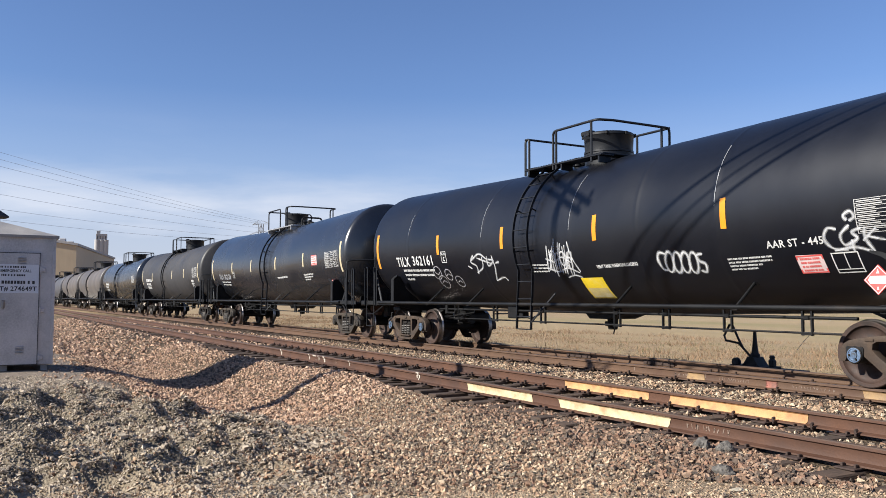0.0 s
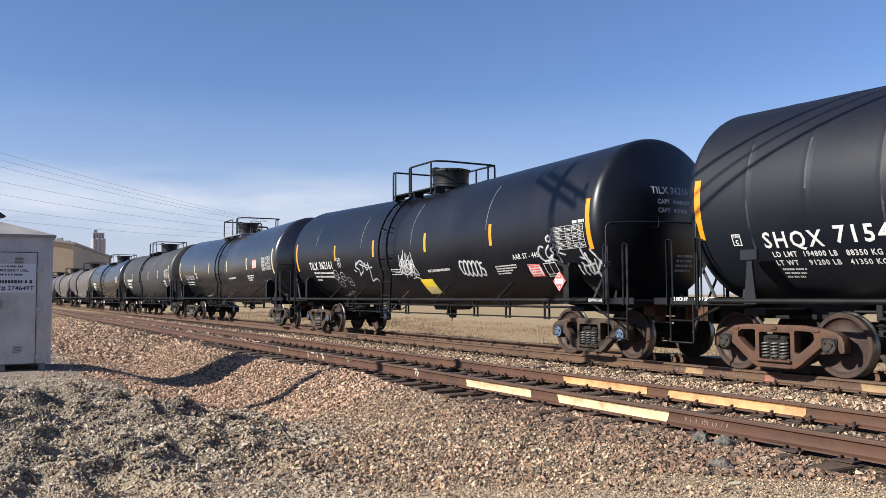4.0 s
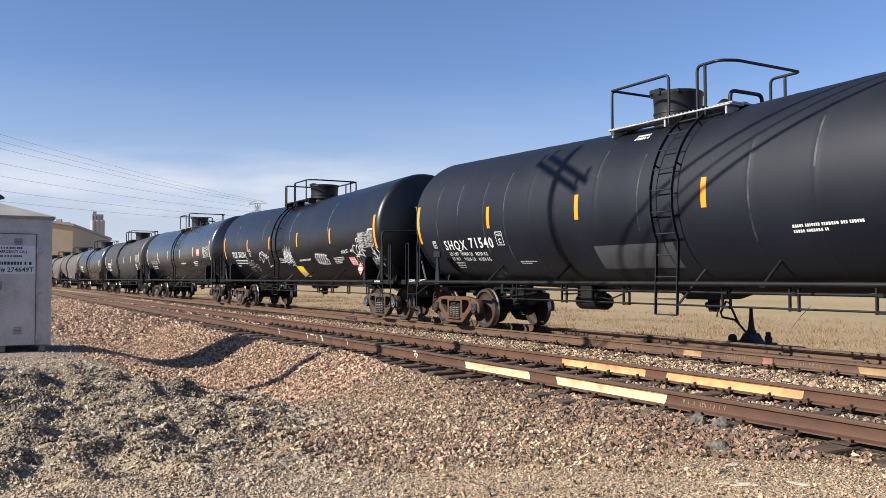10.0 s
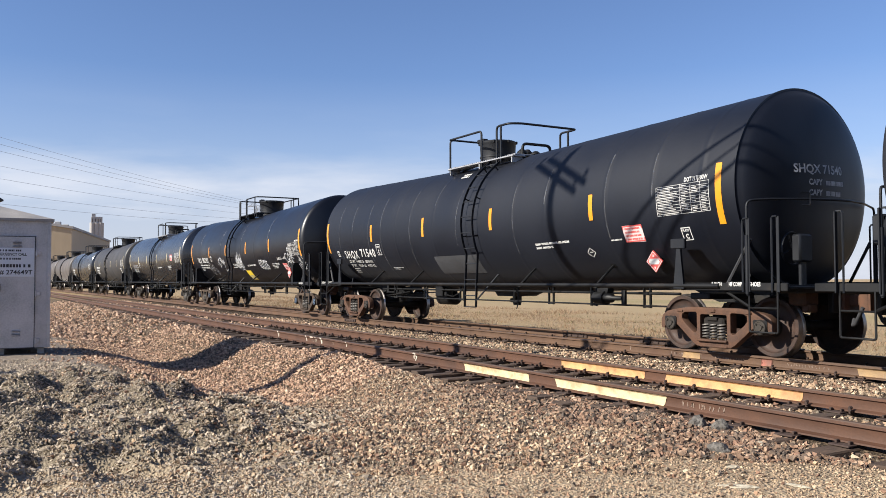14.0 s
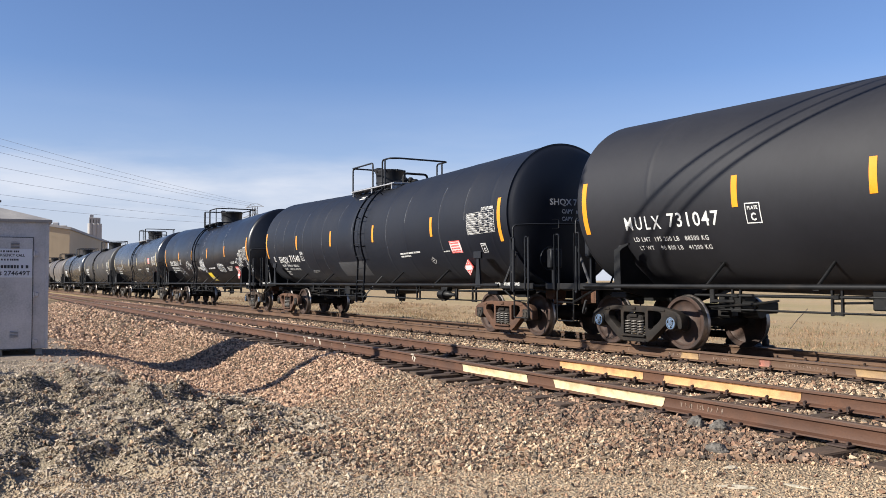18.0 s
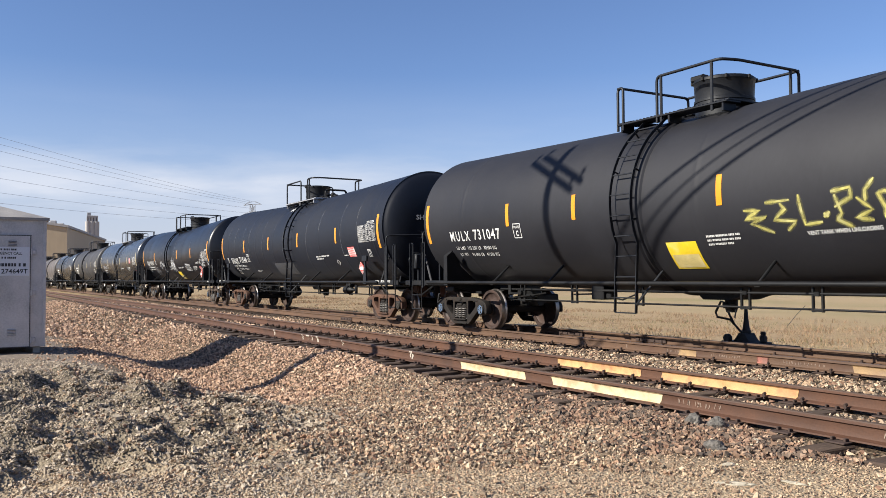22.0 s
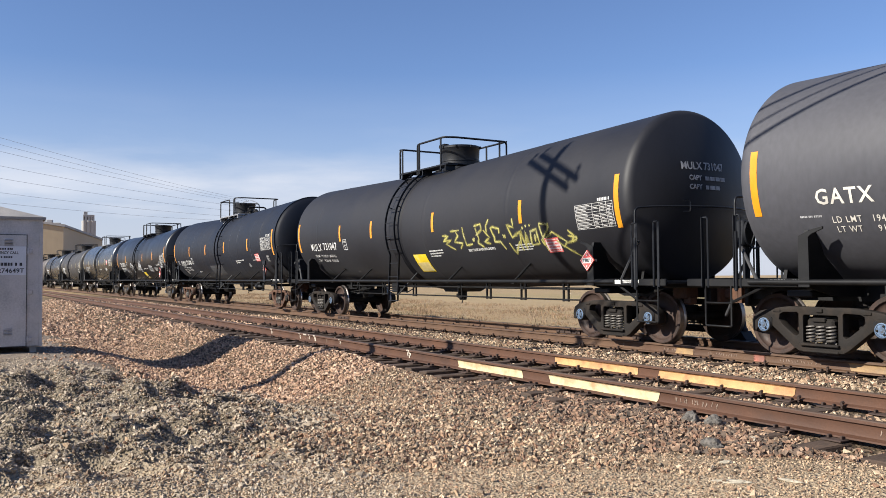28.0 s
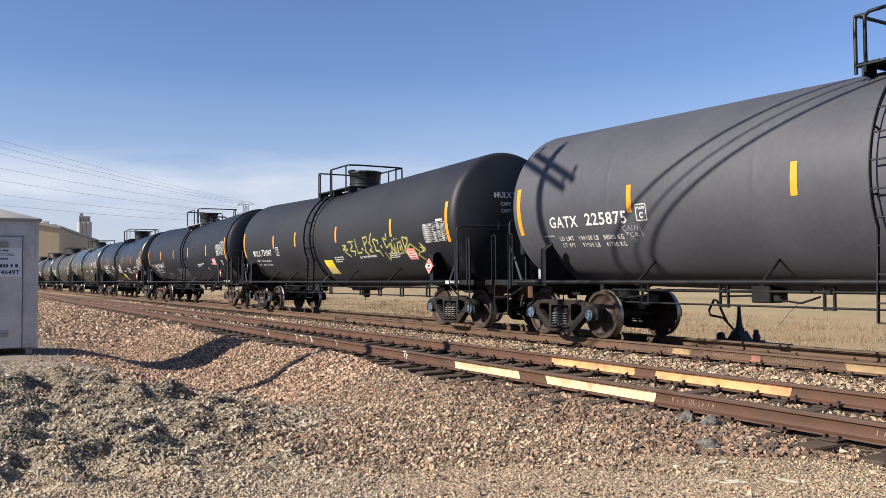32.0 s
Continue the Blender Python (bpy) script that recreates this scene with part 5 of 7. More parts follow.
def bars(car, rows, x0, deg, h, gap, mat=None, name="small_print", seed=0, label="", off=0.006):
    """Lines of print too small to read, each line a broken bar: rows are line lengths."""
    g = random.Random(seed)
    for i, length in enumerate(rows):
        b = Build()
        u = 0.0
        left = g.randint(3, 8)
        while u < length - 0.02:
            wd = min(g.uniform(0.45, 0.75) * h, length - u)
            k = len(b.v)
            v0 = -i * (h + gap)
            b.v += wrap([(u, v0), (u + wd, v0), (u + wd, v0 + h), (u, v0 + h)], x0, deg, off)
            b.f.append((k, k + 1, k + 2, k + 3))
            b.mi.append(0)
            left -= 1
            u += wd + (0.22 if left else 0.7) * h
            left = left or g.randint(3, 8)
        tagged(part(name, b, mat or M_WHITE, car, label, 0), kind="stuff")


def data_table(car, x0, x1, d0, d1, name="inspection_table", seed=0):
    """The stencilled inspection table: a framed grid with rows of print."""
    g = random.Random(seed)
    H = R * radians(d1 - d0)
    W = x1 - x0
    b = Build()

    def quad(u0, v0, u1, v1):
        k = len(b.v)
        n = max(1, int((v1 - v0) / 0.08))
        for i in range(n + 1):
            v = v0 + (v1 - v0) * i / n
            b.v.extend(wrap([(u0, v), (u1, v)], x0, d0, 0.006))
        for i in range(n):
            b.f.append((k + 2 * i, k + 2 * i + 1, k + 2 * i + 3, k + 2 * i + 2))
            b.mi.append(0)

    t = 0.010
    for u in (0, W * 0.46, W * 0.66, W * 0.83, W - t):
        quad(u, 0, u + t, H)
    rows = 9
    for i in range(rows + 1):
        quad(0, (H - t) * i / rows, W, (H - t) * i / rows + t * 0.7)
    for i in range(rows):
        v = (H - t) * i / rows + 0.02
        h = H / rows * 0.27
        quad(0.03, v, W * g.uniform(0.26, 0.43), v + h)
        for c0, c1 in ((0.48, 0.64), (0.68, 0.81), (0.85, 0.97)):
            if g.random() < 0.85:
                quad(W * c0 + 0.01, v, W * (c0 + (c1 - c0) * g.uniform(0.5, 0.95)), v + h)
    return part(name, b, M_TABLE, car, "white stencilled inspection table", 0)


def panel_label(car, x0, x1, d0, d1, seed, rows=4):
    """A printed emergency label: pale ground, red frame and broken red lines of print."""
    base = strip(car, "emergency_label", M_PINK, x0, x1, d0, d1, 0.006, "white emergency label with red print")
    g = random.Random(seed)
    H, W = R * radians(d1 - d0), x1 - x0
    b = Build()

    def q(u0, v0, u1, v1):
        b.add(wrap([(u0, v0), (u1, v0), (u1, v1), (u0, v1)], x0, d0, 0.009), [(0, 1, 2, 3)])

    e = 0.022
    q(0, 0, W, e), q(0, H - e, W, H), q(0, e, e, H - e), q(W - e, e, W, H - e)
    for i in range(rows):
        u = 0.05
        v = e + (H - 2 * e) * (i + 0.22) / rows
        while u < W - 0.07:
            wd = min(g.uniform(0.014, 0.032), W - 0.04 - u)
            q(u, v, u + wd, v + (H - 2 * e) / rows * 0.52)
            u += wd + g.choice((0.007, 0.007, 0.008, 0.02))
    part("label_print", b, M_RED, base, "", 0)
    return base


def placard(car, x, deg, s=0.19, code="", z=None):
    """A square hazard placard on its corner: red with a white band, standing off the tank or, with z given, upright on the saddle."""
    a = radians(deg)
    c = on_tank(x, deg, 0.10) if z is None else Vector((x, -1.60, z))
    up = Vector((0, math.sin(a) * 0.28, math.cos(a))).normalized() if z is None else Vector((0, 0, 1))
    side = Vector((1, 0, 0))
    n = side.cross(up)
    h = s * 1.06

    def at(u, v, off):
        return tuple(c + side * u + up * v + n * off)

    b = Build()
    ring = [(0, h), (h, 0), (0, -h), (-h, 0)]
    b.add([at(u, v, 0.012) for u, v in ring] + [at(u, v, -0.012) for u, v in ring], [(0, 3, 2, 1), (4, 5, 6, 7), (0, 1, 5, 4), (1, 2, 6, 5), (2, 3, 7, 6), (3, 0, 4, 7)])
    p = part("placard", b, M_RED, car, "red diamond hazard placard with a white band", 0)
    w = Build()
    f = lambda pts: w.add([at(u, v, 0.016) for u, v in pts], [tuple(range(len(pts)))])
    k = h * 0.26
    f([(-(h - k) * 0.92, 0), (-(h - k) * 0.74, -k), ((h - k) * 0.74, -k), ((h - k) * 0.92, 0), ((h - k) * 0.74, k), (-(h - k) * 0.74, k)])
    for (u0, v0), (u1, v1) in zip(ring, ring[1:] + ring[:1]):
        f([(u0 * 0.95, v0 * 0.95), (u1 * 0.95, v1 * 0.95), (u1 * 0.88, v1 * 0.88), (u0 * 0.88, v0 * 0.88)])
    f([(-h * 0.12, h * 0.42), (h * 0.12, h * 0.42), (0, h * 0.74)])
    f([(-h * 0.07, -h * 0.66), (h * 0.07, -h * 0.66), (h * 0.07, -h * 0.46), (-h * 0.07, -h * 0.46)])
    part("placard_print", w, M_WHITE, p, "", 0)
    if code:
        bm = flat_text(code, k * 1.25, (h - k) * 1.25, 0.004)
        for v in bm.verts:
            v.co = at(v.co.x - (h - k) * 0.625, v.co.y - k * 0.62, 0.019)
        me = bpy.data.meshes.new("placard_number")
        bm.to_mesh(me)
        bm.free()
        me.materials.append(M_INK)
        part("placard_number", me, None, p)
    r = Build()
    for u in (-h * 0.5, h * 0.5):
        if z is None:
            q1, q2 = c + side * u, on_tank(x + u, deg, 0.0)
            r.box(tuple((q1 + q2) / 2), (0.03, 0.10, 0.05), 0.004)
        else:
            r.box((x + u, -1.57, z), (0.03, 0.06, 0.05), 0.004)
    if z is not None:
        r.box((x + 0.06, -1.55, z), (0.30, 0.03, 0.05), 0.004)
    part("placard_bracket", r, M_BLACK_CLEAN, p)


def sill_text(car, body, x, z, size, width):
    """White stencilling on the edge of the end platform."""
    bm = flat_text(body, size, width, 0.002)
    for v in bm.verts:
        v.co = (x + v.co.x, -1.5425, z + v.co.y)
    me = bpy.data.meshes.new("sill_lettering")
    bm.to_mesh(me)
    bm.free()
    me.materials.append(M_WHITE)
    part("sill_lettering", me, None, car)


def plate_box(car, x, deg, w=0.26):
    """The small stencilled clearance plate: a square outline with a letter in it."""
    b = Build()
    t, h = 0.016, w * 1.15
    for u0, v0, u1, v1 in ((0, 0, w, t), (0, h - t, w, h), (0, 0, t, h), (w - t, 0, w, h)):
        m = max(1, int((v1 - v0) / 0.06))
        for i in range(m):
            a, e = v0 + (v1 - v0) * i / m, v0 + (v1 - v0) * (i + 1) / m
            b.add(wrap([(u0, a), (u1, a), (u1, e), (u0, e)], x, deg, 0.006), [(0, 1, 2, 3)])
    p = part("clearance_plate", b, M_WHITE, car, "", 0)
    lettering(p, "C", x + w * 0.32, deg + math.degrees(w * 0.17 / R), w * 0.40, w * 0.34, None, 0.006, "plate_letter")
    lettering(p, "PLATE", x + w * 0.16, deg + math.degrees(w * 0.78 / R), w * 0.18, w * 0.68, None, 0.002, "plate_word")


def spline(pts, n=5):
    """A smooth curve through points of the plane."""
    pts = [Vector((*p, 0)) for p in pts]
    q = [pts[0] * 2 - pts[1]] + pts + [pts[-1] * 2 - pts[-2]]
    out = []
    for a, b, c, d in zip(q, q[1:], q[2:], q[3:]):
        for i in range(n):
            t = i / n
            out.append(0.5 * ((2 * b) + (c - a) * t + (2 * a - 5 * b + 4 * c - d) * t * t + (3 * b - a - 3 * c + d) * t ** 3))
    return out + [pts[-1]]


def spray(car, strokes, x0, deg, k=1.0, width=0.03, mat=None, name="graffiti", label="", sharp=False, halo=None):
    """Spray-can lines on the tank, each with a thin halo of overspray; strokes are lists of (u, v) in metres."""
    first = None
    for s in strokes:
        pts = spline([(u * k, v * k) for u, v in s])
        if sharp:
            q = [Vector((u * k, v * k, 0)) for u, v in s]
            pts = [a + (c - a) * (i / 4) for a, c in zip(q, q[1:]) for i in range(4)] + [q[-1]]
        for wide, off, paint in (((1.0, 0.0075, mat or M_SPRAY),) if halo is None else ((1.0, 0.0075, mat or M_SPRAY), (1.6, 0.0062, halo), (2.3, 0.0050, halo))):
            b = Build()
            for i, p in enumerate(pts):
                d = (pts[min(i + 1, len(pts) - 1)] - pts[max(i - 1, 0)])
                d = d.normalized() if d.length > 1e-6 else Vector((1, 0, 0))
                nrm = Vector((-d.y, d.x, 0)) * width * wide / 2 * (0.5 if i in (0, len(pts) - 1) else 0.85 + 0.3 * noise.noise((p.x * 9, p.y * 9, x0)))
                b.v += wrap([(p.x + nrm.x, p.y + nrm.y), (p.x - nrm.x, p.y - nrm.y)], x0, deg, off)
            for i in range(len(pts) - 1):
                b.f.append((2 * i, 2 * i + 1, 2 * i + 3, 2 * i + 2))
                b.mi.append(0)
            kind = name if first is None else "stroke" if wide == 1.0 else "overspray"
            o = part(kind, b, paint, car if first is None else first, label if first is None else "", 60)
            first = first or o
    return first


def add_top(car, style, dx=0.0):
    """The walkway on top: platform, railings, manway and valves. style 'a': ladder at the left corner; 'b': ladder between two hoops."""
    zt, zr = ZT + R - (0.03 if style == "a" else 0.075), 4.72
    b = Build()
    x0, x1 = (-1.55 + dx, 1.0 + dx) if style == "a" else (-1.45 + dx, 1.45 + dx)
    for s in (-1, 1):
        b.box(((x0 + x1) / 2, s * 0.78, zt + 0.0 - 0.05), (x1 - x0, 0.34, 0.03), 0.006)
        for k in range(int((x1 - x0) / 0.09)):
            b.box((x0 + 0.05 + k * 0.09, s * 0.78, zt - 0.03), (0.03, 0.32, 0.018))
        for x in (x0 + 0.1, x1 - 0.1, (x0 + x1) / 2):
            b.box((x, s * 0.78, zt - 0.13), (0.04, 0.3, 0.14), 0.006)
    for x in (x0 + 0.16, x1 - 0.16):
        b.box((x, 0, zt - 0.02), (0.32, 1.8, 0.03), 0.006)
    part("walkway", b, M_BLACK_CLEAN if style == "a" else M_GRATE, car)
    r = 0.026
    zf = zt - 0.16
    def rail(*p):
        p = [(x + (0 if abs(x - x0) < 0.2 else dx), y, z) for x, y, z in p]
        part("railing", Build().tube(arc_path(p, 0.10), r, 8), M_BLACK_CLEAN, car, "", 60)
    if style == "a":
        rail((x0, -0.92, zf), (x0, -0.92, zr), (x0, 0.92, zr), (x0, 0.92, zf))
        rail((x0 + 0.14, -0.92, zf), (x0 + 0.14, -0.92, zr - 0.02), (x0, -0.92, zr - 0.02))
        rail((-0.55, -0.92, zf), (-0.55, -0.92, zr), (0.85, -0.92, zr), (0.95, -0.6, zr), (0.95, 0.92, zr), (0.95, 0.92, zf))
        rail((x0, 0.92, zr), (0.95, 0.92, zr))
        for x, y in ((-0.45, -0.92), (0.68, -0.92), (0.95, 0.7), (0.0, 0.92)):
            part("railing_post", Build().box((x + dx, y, (zf + zr) / 2), (0.05, 0.035, zr - zf), 0.006), M_BLACK_CLEAN, car)
        dome(car, 0.14 + dx, 0.51)
        part("valve_base", Build().box((-0.75 + dx, 0.1, zt + 0.06), (0.5, 0.5, 0.08), 0.03), M_BLACK, car)
        part("valve", Build().lathe([(zt, 0.10), (zt + 0.16, 0.10), (zt + 0.18, 0.06), (zt + 0.18, 0)], "z", 12, (-0.7 + dx, -0.15, 0)), M_BLACK, car)
        part("valve", Build().lathe([(zt, 0.08), (zt + 0.2, 0.07), (zt + 0.2, 0)], "z", 12, (-0.95 + dx, 0.2, 0)), M_BLACK, car)
    else:
        rail((-1.36, -0.92, zf), (-1.36, -0.92, zr), (-1.36, 0.92, zr), (-1.36, 0.92, zf))
        rail((-1.36, -0.92, zr), (0.1, -0.92, zr), (0.1, -0.92, zf))
        rail((0.75, -0.92, zf), (0.75, -0.92, zr), (1.22, -0.92, zr), (1.36, -0.66, zr), (1.36, 0.92, zr), (0.75, 0.92, zr), (0.75, 0.92, zf))
        for x, y in ((0.92, -0.92), (1.05, 0.92)):
            part("railing_post", Build().box((x + dx, y, (zf + zr) / 2), (0.05, 0.035, zr - zf), 0.006), M_BLACK_CLEAN, car)
        dome(car, -0.58 + dx, 0.45)
        part("valve_base", Build().box((0.35, 0.1, zt + 0.05), (0.9, 0.6, 0.08), 0.03), M_BLACK, car)
        for x, y, h in ((0.15, -0.1, 0.22), (0.4, 0.2, 0.30), (0.6, -0.1, 0.26), (0.8, 0.15, 0.2)):
            part("valve", Build().lathe([(zt, 0.09), (zt + h * 0.6, 0.08), (zt + h * 0.62, 0.12), (zt + h * 0.75, 0.12), (zt + h, 0.05), (zt + h, 0)], "z", 12, (x, y, 0)), M_BLACK, car)
        part("vent_pipe", Build().tube(arc_path([(0.9, -0.3, zt), (0.9, -0.3, zt + 0.34), (0.9, 0.5, zt + 0.34), (0.9, 0.5, zt)], 0.12), 0.035, 8), M_BLACK, car, "", 60)


BOLT = Build().box((0, 0, 0), (0.05, 0.05, 0.07), 0.01).mesh("lid_bolt", M_BLACK, 30)


def dome(car, x, r):
    """The manway: a drum with a bolted lid and a hinge lug."""
    zt = ZT + R - 0.15
    b = Build()
    b.lathe([(zt, r * 0.97), (zt + 0.26, r * 0.97), (zt + 0.27, r), (zt + 0.31, r), (zt + 0.32, r * 0.97), (zt + 0.60, r * 1.0), (zt + 0.62, r * 1.03), (zt + 0.66, r * 1.03), (zt + 0.68, r * 0.98), (zt + 0.70, r * 0.5), (zt + 0.70, 0.0)],
            "z", 40, (x, 0, 0))
    p = part("manway", b, M_BLACK_CLEAN, car)
    h = Build()
    h.box((x - r * 0.4, -r * 0.75, zt + 0.70), (0.30, 0.16, 0.10), 0.02).tube([(x - r * 0.75, -r * 0.5, zt + 0.72), (x - r * 0.1, -r * 0.9, zt + 0.72)], 0.03, 7)
    part("lid_hinge", h, M_BLACK, p)
    for k in range(8):
        t = k * math.pi / 4
        part("lid_bolt", BOLT, None, p, m=pose(x + (r + 0.02) * math.cos(t), (r + 0.02) * math.sin(t), zt + 0.64))


def add_ladder(car, x0, x1, band=True, top=74, bottom_z=0.58):
    """A ladder that follows the tank's curve from the walkway and hangs straight below the axis."""
    off = 0.12
    zc, path = axis((x0 + x1) / 2), []
    for d in np.linspace(top, -24, 22):
        k = R + (off if d < 60 else off * (80 - d) / 20 + 0.03)
        path.append(Vector((0, -k * math.cos(radians(d)), zc + k * math.sin(radians(d)))))
    last = path[-1]
    foot = Vector((0, -1.60, bottom_z))
    path += [last + (foot - last) * t for t in (0.33, 0.66, 1.0)]
    lad = None
    for x in (x0, x1):
        b = Build()
        for i, p in enumerate(path):
            t = (path[min(i + 1, len(path) - 1)] - path[max(i - 1, 0)]).normalized()
            n = Vector((1, 0, 0)).cross(t)
            for du, dn in ((-0.008, -0.026), (0.008, -0.026), (0.008, 0.026), (-0.008, 0.026)):
                b.v.append(tuple(p + Vector((x + du, 0, 0)) + n * dn))
        for i in range(len(path) - 1):
            for j in range(4):
                a, c = i * 4, i * 4 + 4
                b.f.append((a + j, a + (j + 1) % 4, c + (j + 1) % 4, c + j))
                b.mi.append(0)
        part("ladder_stile", b, M_BLACK_CLEAN, car)
    s, want, acc = 0.0, 0.25, []
    for a, c in zip(path, path[1:]):
        L = (c - a).length
        while want <= s + L:
            acc.append(a + (c - a) * ((want - s) / L))
            want += 0.36
        s += L
    rung = Build().tube([(x0, 0, 0), (x1, 0, 0)], 0.0125, 6).mesh("ladder_rung", M_BLACK_CLEAN, 60)
    for p in acc + [path[-1]]:
        part("ladder_rung", rung, None, car, m=pose(p.x, p.y, p.z))
    for x in (x0, x1):
        for d in (48, 18, -12):
            part("ladder_bracket", Build().tube([on_tank(x, d, 0), on_tank(x, d, off)], 0.016, 6), M_BLACK_CLEAN, car, "", 60)
    part("ladder_strut", Build().tube([(x1, -1.6, 0.72), (x1 + 0.12, -1.0, 1.38)], 0.02, 6), M_BLACK_CLEAN, car, "", 60)


def reflectors(car, xs, tops=(8.2, 16.5), bots=(-9.0, -18.0), tape=None):
    for i, x in enumerate(xs):
        e = i in (0, len(xs) - 1)
        strip(car, "reflector", tape or M_YELLOW, x - (0.06 if e else 0.055), x + (0.06 if e else 0.055), bots[e], tops[e], 0.006, "reflective tape with its grazing glint put into a pale colour" if tape else "yellow reflective tape")


def tank_car(label, tank_mat, x0, style="a", half=8.0, rim=False, seams=(), frame_mat=None, cap=None, ladder=(-0.94, -0.42), res=None, cyl=None, top_dx=0.0, braces=(-4.87, -2.94, 2.02, 4.70), tall_saddle=True, lead=8.0, brake=None, rig=-5.25, low=True):
    car = thing("tank_car", label, "tank car", "tank cars of the train", pose(x0, YC, 0))
    part("tank", tank_mesh("tank", tank_mat, half, rim, seams, lead), None, car)
    add_trucks(car, frame_mat or M_TRUCK, cap or CAP_DARK)
    add_chassis(car, res, cyl, -2.6, braces, tall_saddle, brake, rig, low)
    add_top(car, style, top_dx)
    if ladder:
        add_ladder(car, *ladder)
    CARS.append((car, x0))
    return car


CARS = []


def head_point(y, z, half=8.0, off=0.03):
    """A point of the dished head that faces +x."""
    r = math.hypot(y, z - axis(half))
    pts = head_profile(half)
    for (xa, ra), (xb, rb) in zip(pts, pts[1:]):
        if rb <= r <= ra:
            return (xa + (xb - xa) * (ra - r) / max(ra - rb, 1e-6) + off, y, z)
    return (half + off, y, z)


def head_text(car, body, y0, z, size, width):
    bm = flat_text(body, size, width, 0.004)
    for v in bm.verts:
        v.co = head_point(y0 + v.co.x, z + v.co.y)
    me = bpy.data.meshes.new("head_lettering")
    bm.to_mesh(me)
    bm.free()
    me.materials.append(M_FAINT)
    part("head_lettering", me, None, car)


def head_bars(car, y0, z, w, h, seed):
    g = random.Random(seed)
    b, u = Build(), 0.0
    while u < w - 0.02:
        d = min(g.uniform(0.05, 0.14), w - u)
        b.add([head_point(y0 + u, z), head_point(y0 + u + d, z), head_point(y0 + u + d, z + h), head_point(y0 + u, z + h)], [(0, 1, 2, 3)])
        u += d + 0.02
    part("head_print", b, M_FAINT, car, "", 0)

# start position of each car's middle along the track
# pale strips along welds: place on the car, lower and upper angle
WELD_STRIPS = ((-5.94, 12, 34), (-2.36, 2, 36), (0.77, 0, 44), (4.35, 4, 44))
# glossy black car with white graffiti
c = tank_car("glossy black tank car with white graffiti and yellow reflector strips", M_TANK_GLOSS, -13.28, "a", 7.90, False, (-5.94, -2.36, 0.77, 2.6, 4.35), M_TRUCK_BROWN, CAP_BLUE, (-0.92, -0.42), low=False)
head_text(c, "TILX 362161", -0.62, 3.05, 0.13, 0.95)
for z, w, seed in ((2.86, 0.50, 31), (2.70, 0.34, 32)):
    head_text(c, "CAPY", -0.50, z, 0.085, 0.28)
    head_bars(c, -0.14, z, w, 0.07, seed)
for i in range(4):
    head_bars(c, 0.0, 1.88 - 0.09 * i, 0.46 - 0.04 * (i % 2), 0.045, 50 + i)
reflectors(c, (-7.78, -4.35, -1.54, 1.51, 4.51, 7.80))
lettering(c, "TILX", -6.65, -17.0, 0.24, 0.72, bold=0.008, space=1.2)
lettering(c, "362161", -5.76, -17.0, 0.24, 1.06, bold=0.006, space=1.1)
plate_box(c, -4.22, -16.5, 0.24)
bars(c, (1.7, 1.6, 0.4), -6.4, -22.5, 0.06, 0.07, seed=1)
lettering(c, "VENT TANK WHEN UNLOADING", 1.41, -28.5, 0.062, 1.08, bold=0.003)
bars(c, (0.6, 0.6, 0.6), -0.62, -24, 0.03, 0.04, seed=3)
lettering(c, "AAR ST - 445", 5.21, -21.6, 0.11, 0.92, bold=0.002, space=1.1)
bars(c, (0.8, 0.8, 0.62, 0.5), 4.44, -27.2, 0.03, 0.03, seed=4)
panel_label(c, 5.63, 6.05, -37.0, -26.3, 5)
yp = strip(c, "yellow_placard", M_PLACARD, 0.82, 1.44, -55.5, -35.5, 0.006, "yellow paint panel", 8)
strip(yp, "placard_foot", M_PLACARD_PALE, 0.86, 1.40, -54.3, -44.5, 0.009, "pale lower panel", 4)
data_table(c, 6.66, 7.66, -17.0, -0.6, seed=1)
placard(c, 6.99, -42.5, 0.18, "", 1.45)
sill_text(c, "2 INCH", 7.33, 1.065, 0.05, 0.15)
sill_text(c, "TREAD COND SHOES", 7.72, 1.065, 0.05, 0.42)
bars(c, (0.36,), 7.36, 0.6, 0.055, 0.03, seed=43)
b = Build()
for u0, v0, u1, v1 in ((0, 0, 0.40, 0.018), (0, 0.31, 0.40, 0.328), (0, 0, 0.018, 0.328), (0.382, 0, 0.40, 0.328), (0.19, 0.06, 0.205, 0.328), (0, 0.055, 0.40, 0.07)):
    n = max(1, round((v1 - v0) / 0.04))
    rows = [v0 + (v1 - v0) * i / n for i in range(n + 1)]
    b.add(wrap([(u, v) for v in rows for u in (u0, u1)], 6.18, -37.4, 0.008), [(2 * i, 2 * i + 1, 2 * i + 3, 2 * i + 2) for i in range(n)])
part("blank_form", b, M_WHITE, c, "white outlined form", 0)


def loop(cx, cy, rx, ry, tilt=0.0, n=9, turn=1.08):
    a = [2 * math.pi * turn * i / n + 1.2 for i in range(n + 1)]
    return [(cx + rx * math.cos(t) * math.cos(tilt) - ry * math.sin(t) * math.sin(tilt), cy + rx * math.cos(t) * math.sin(tilt) + ry * math.sin(t) * math.cos(tilt)) for t in a]


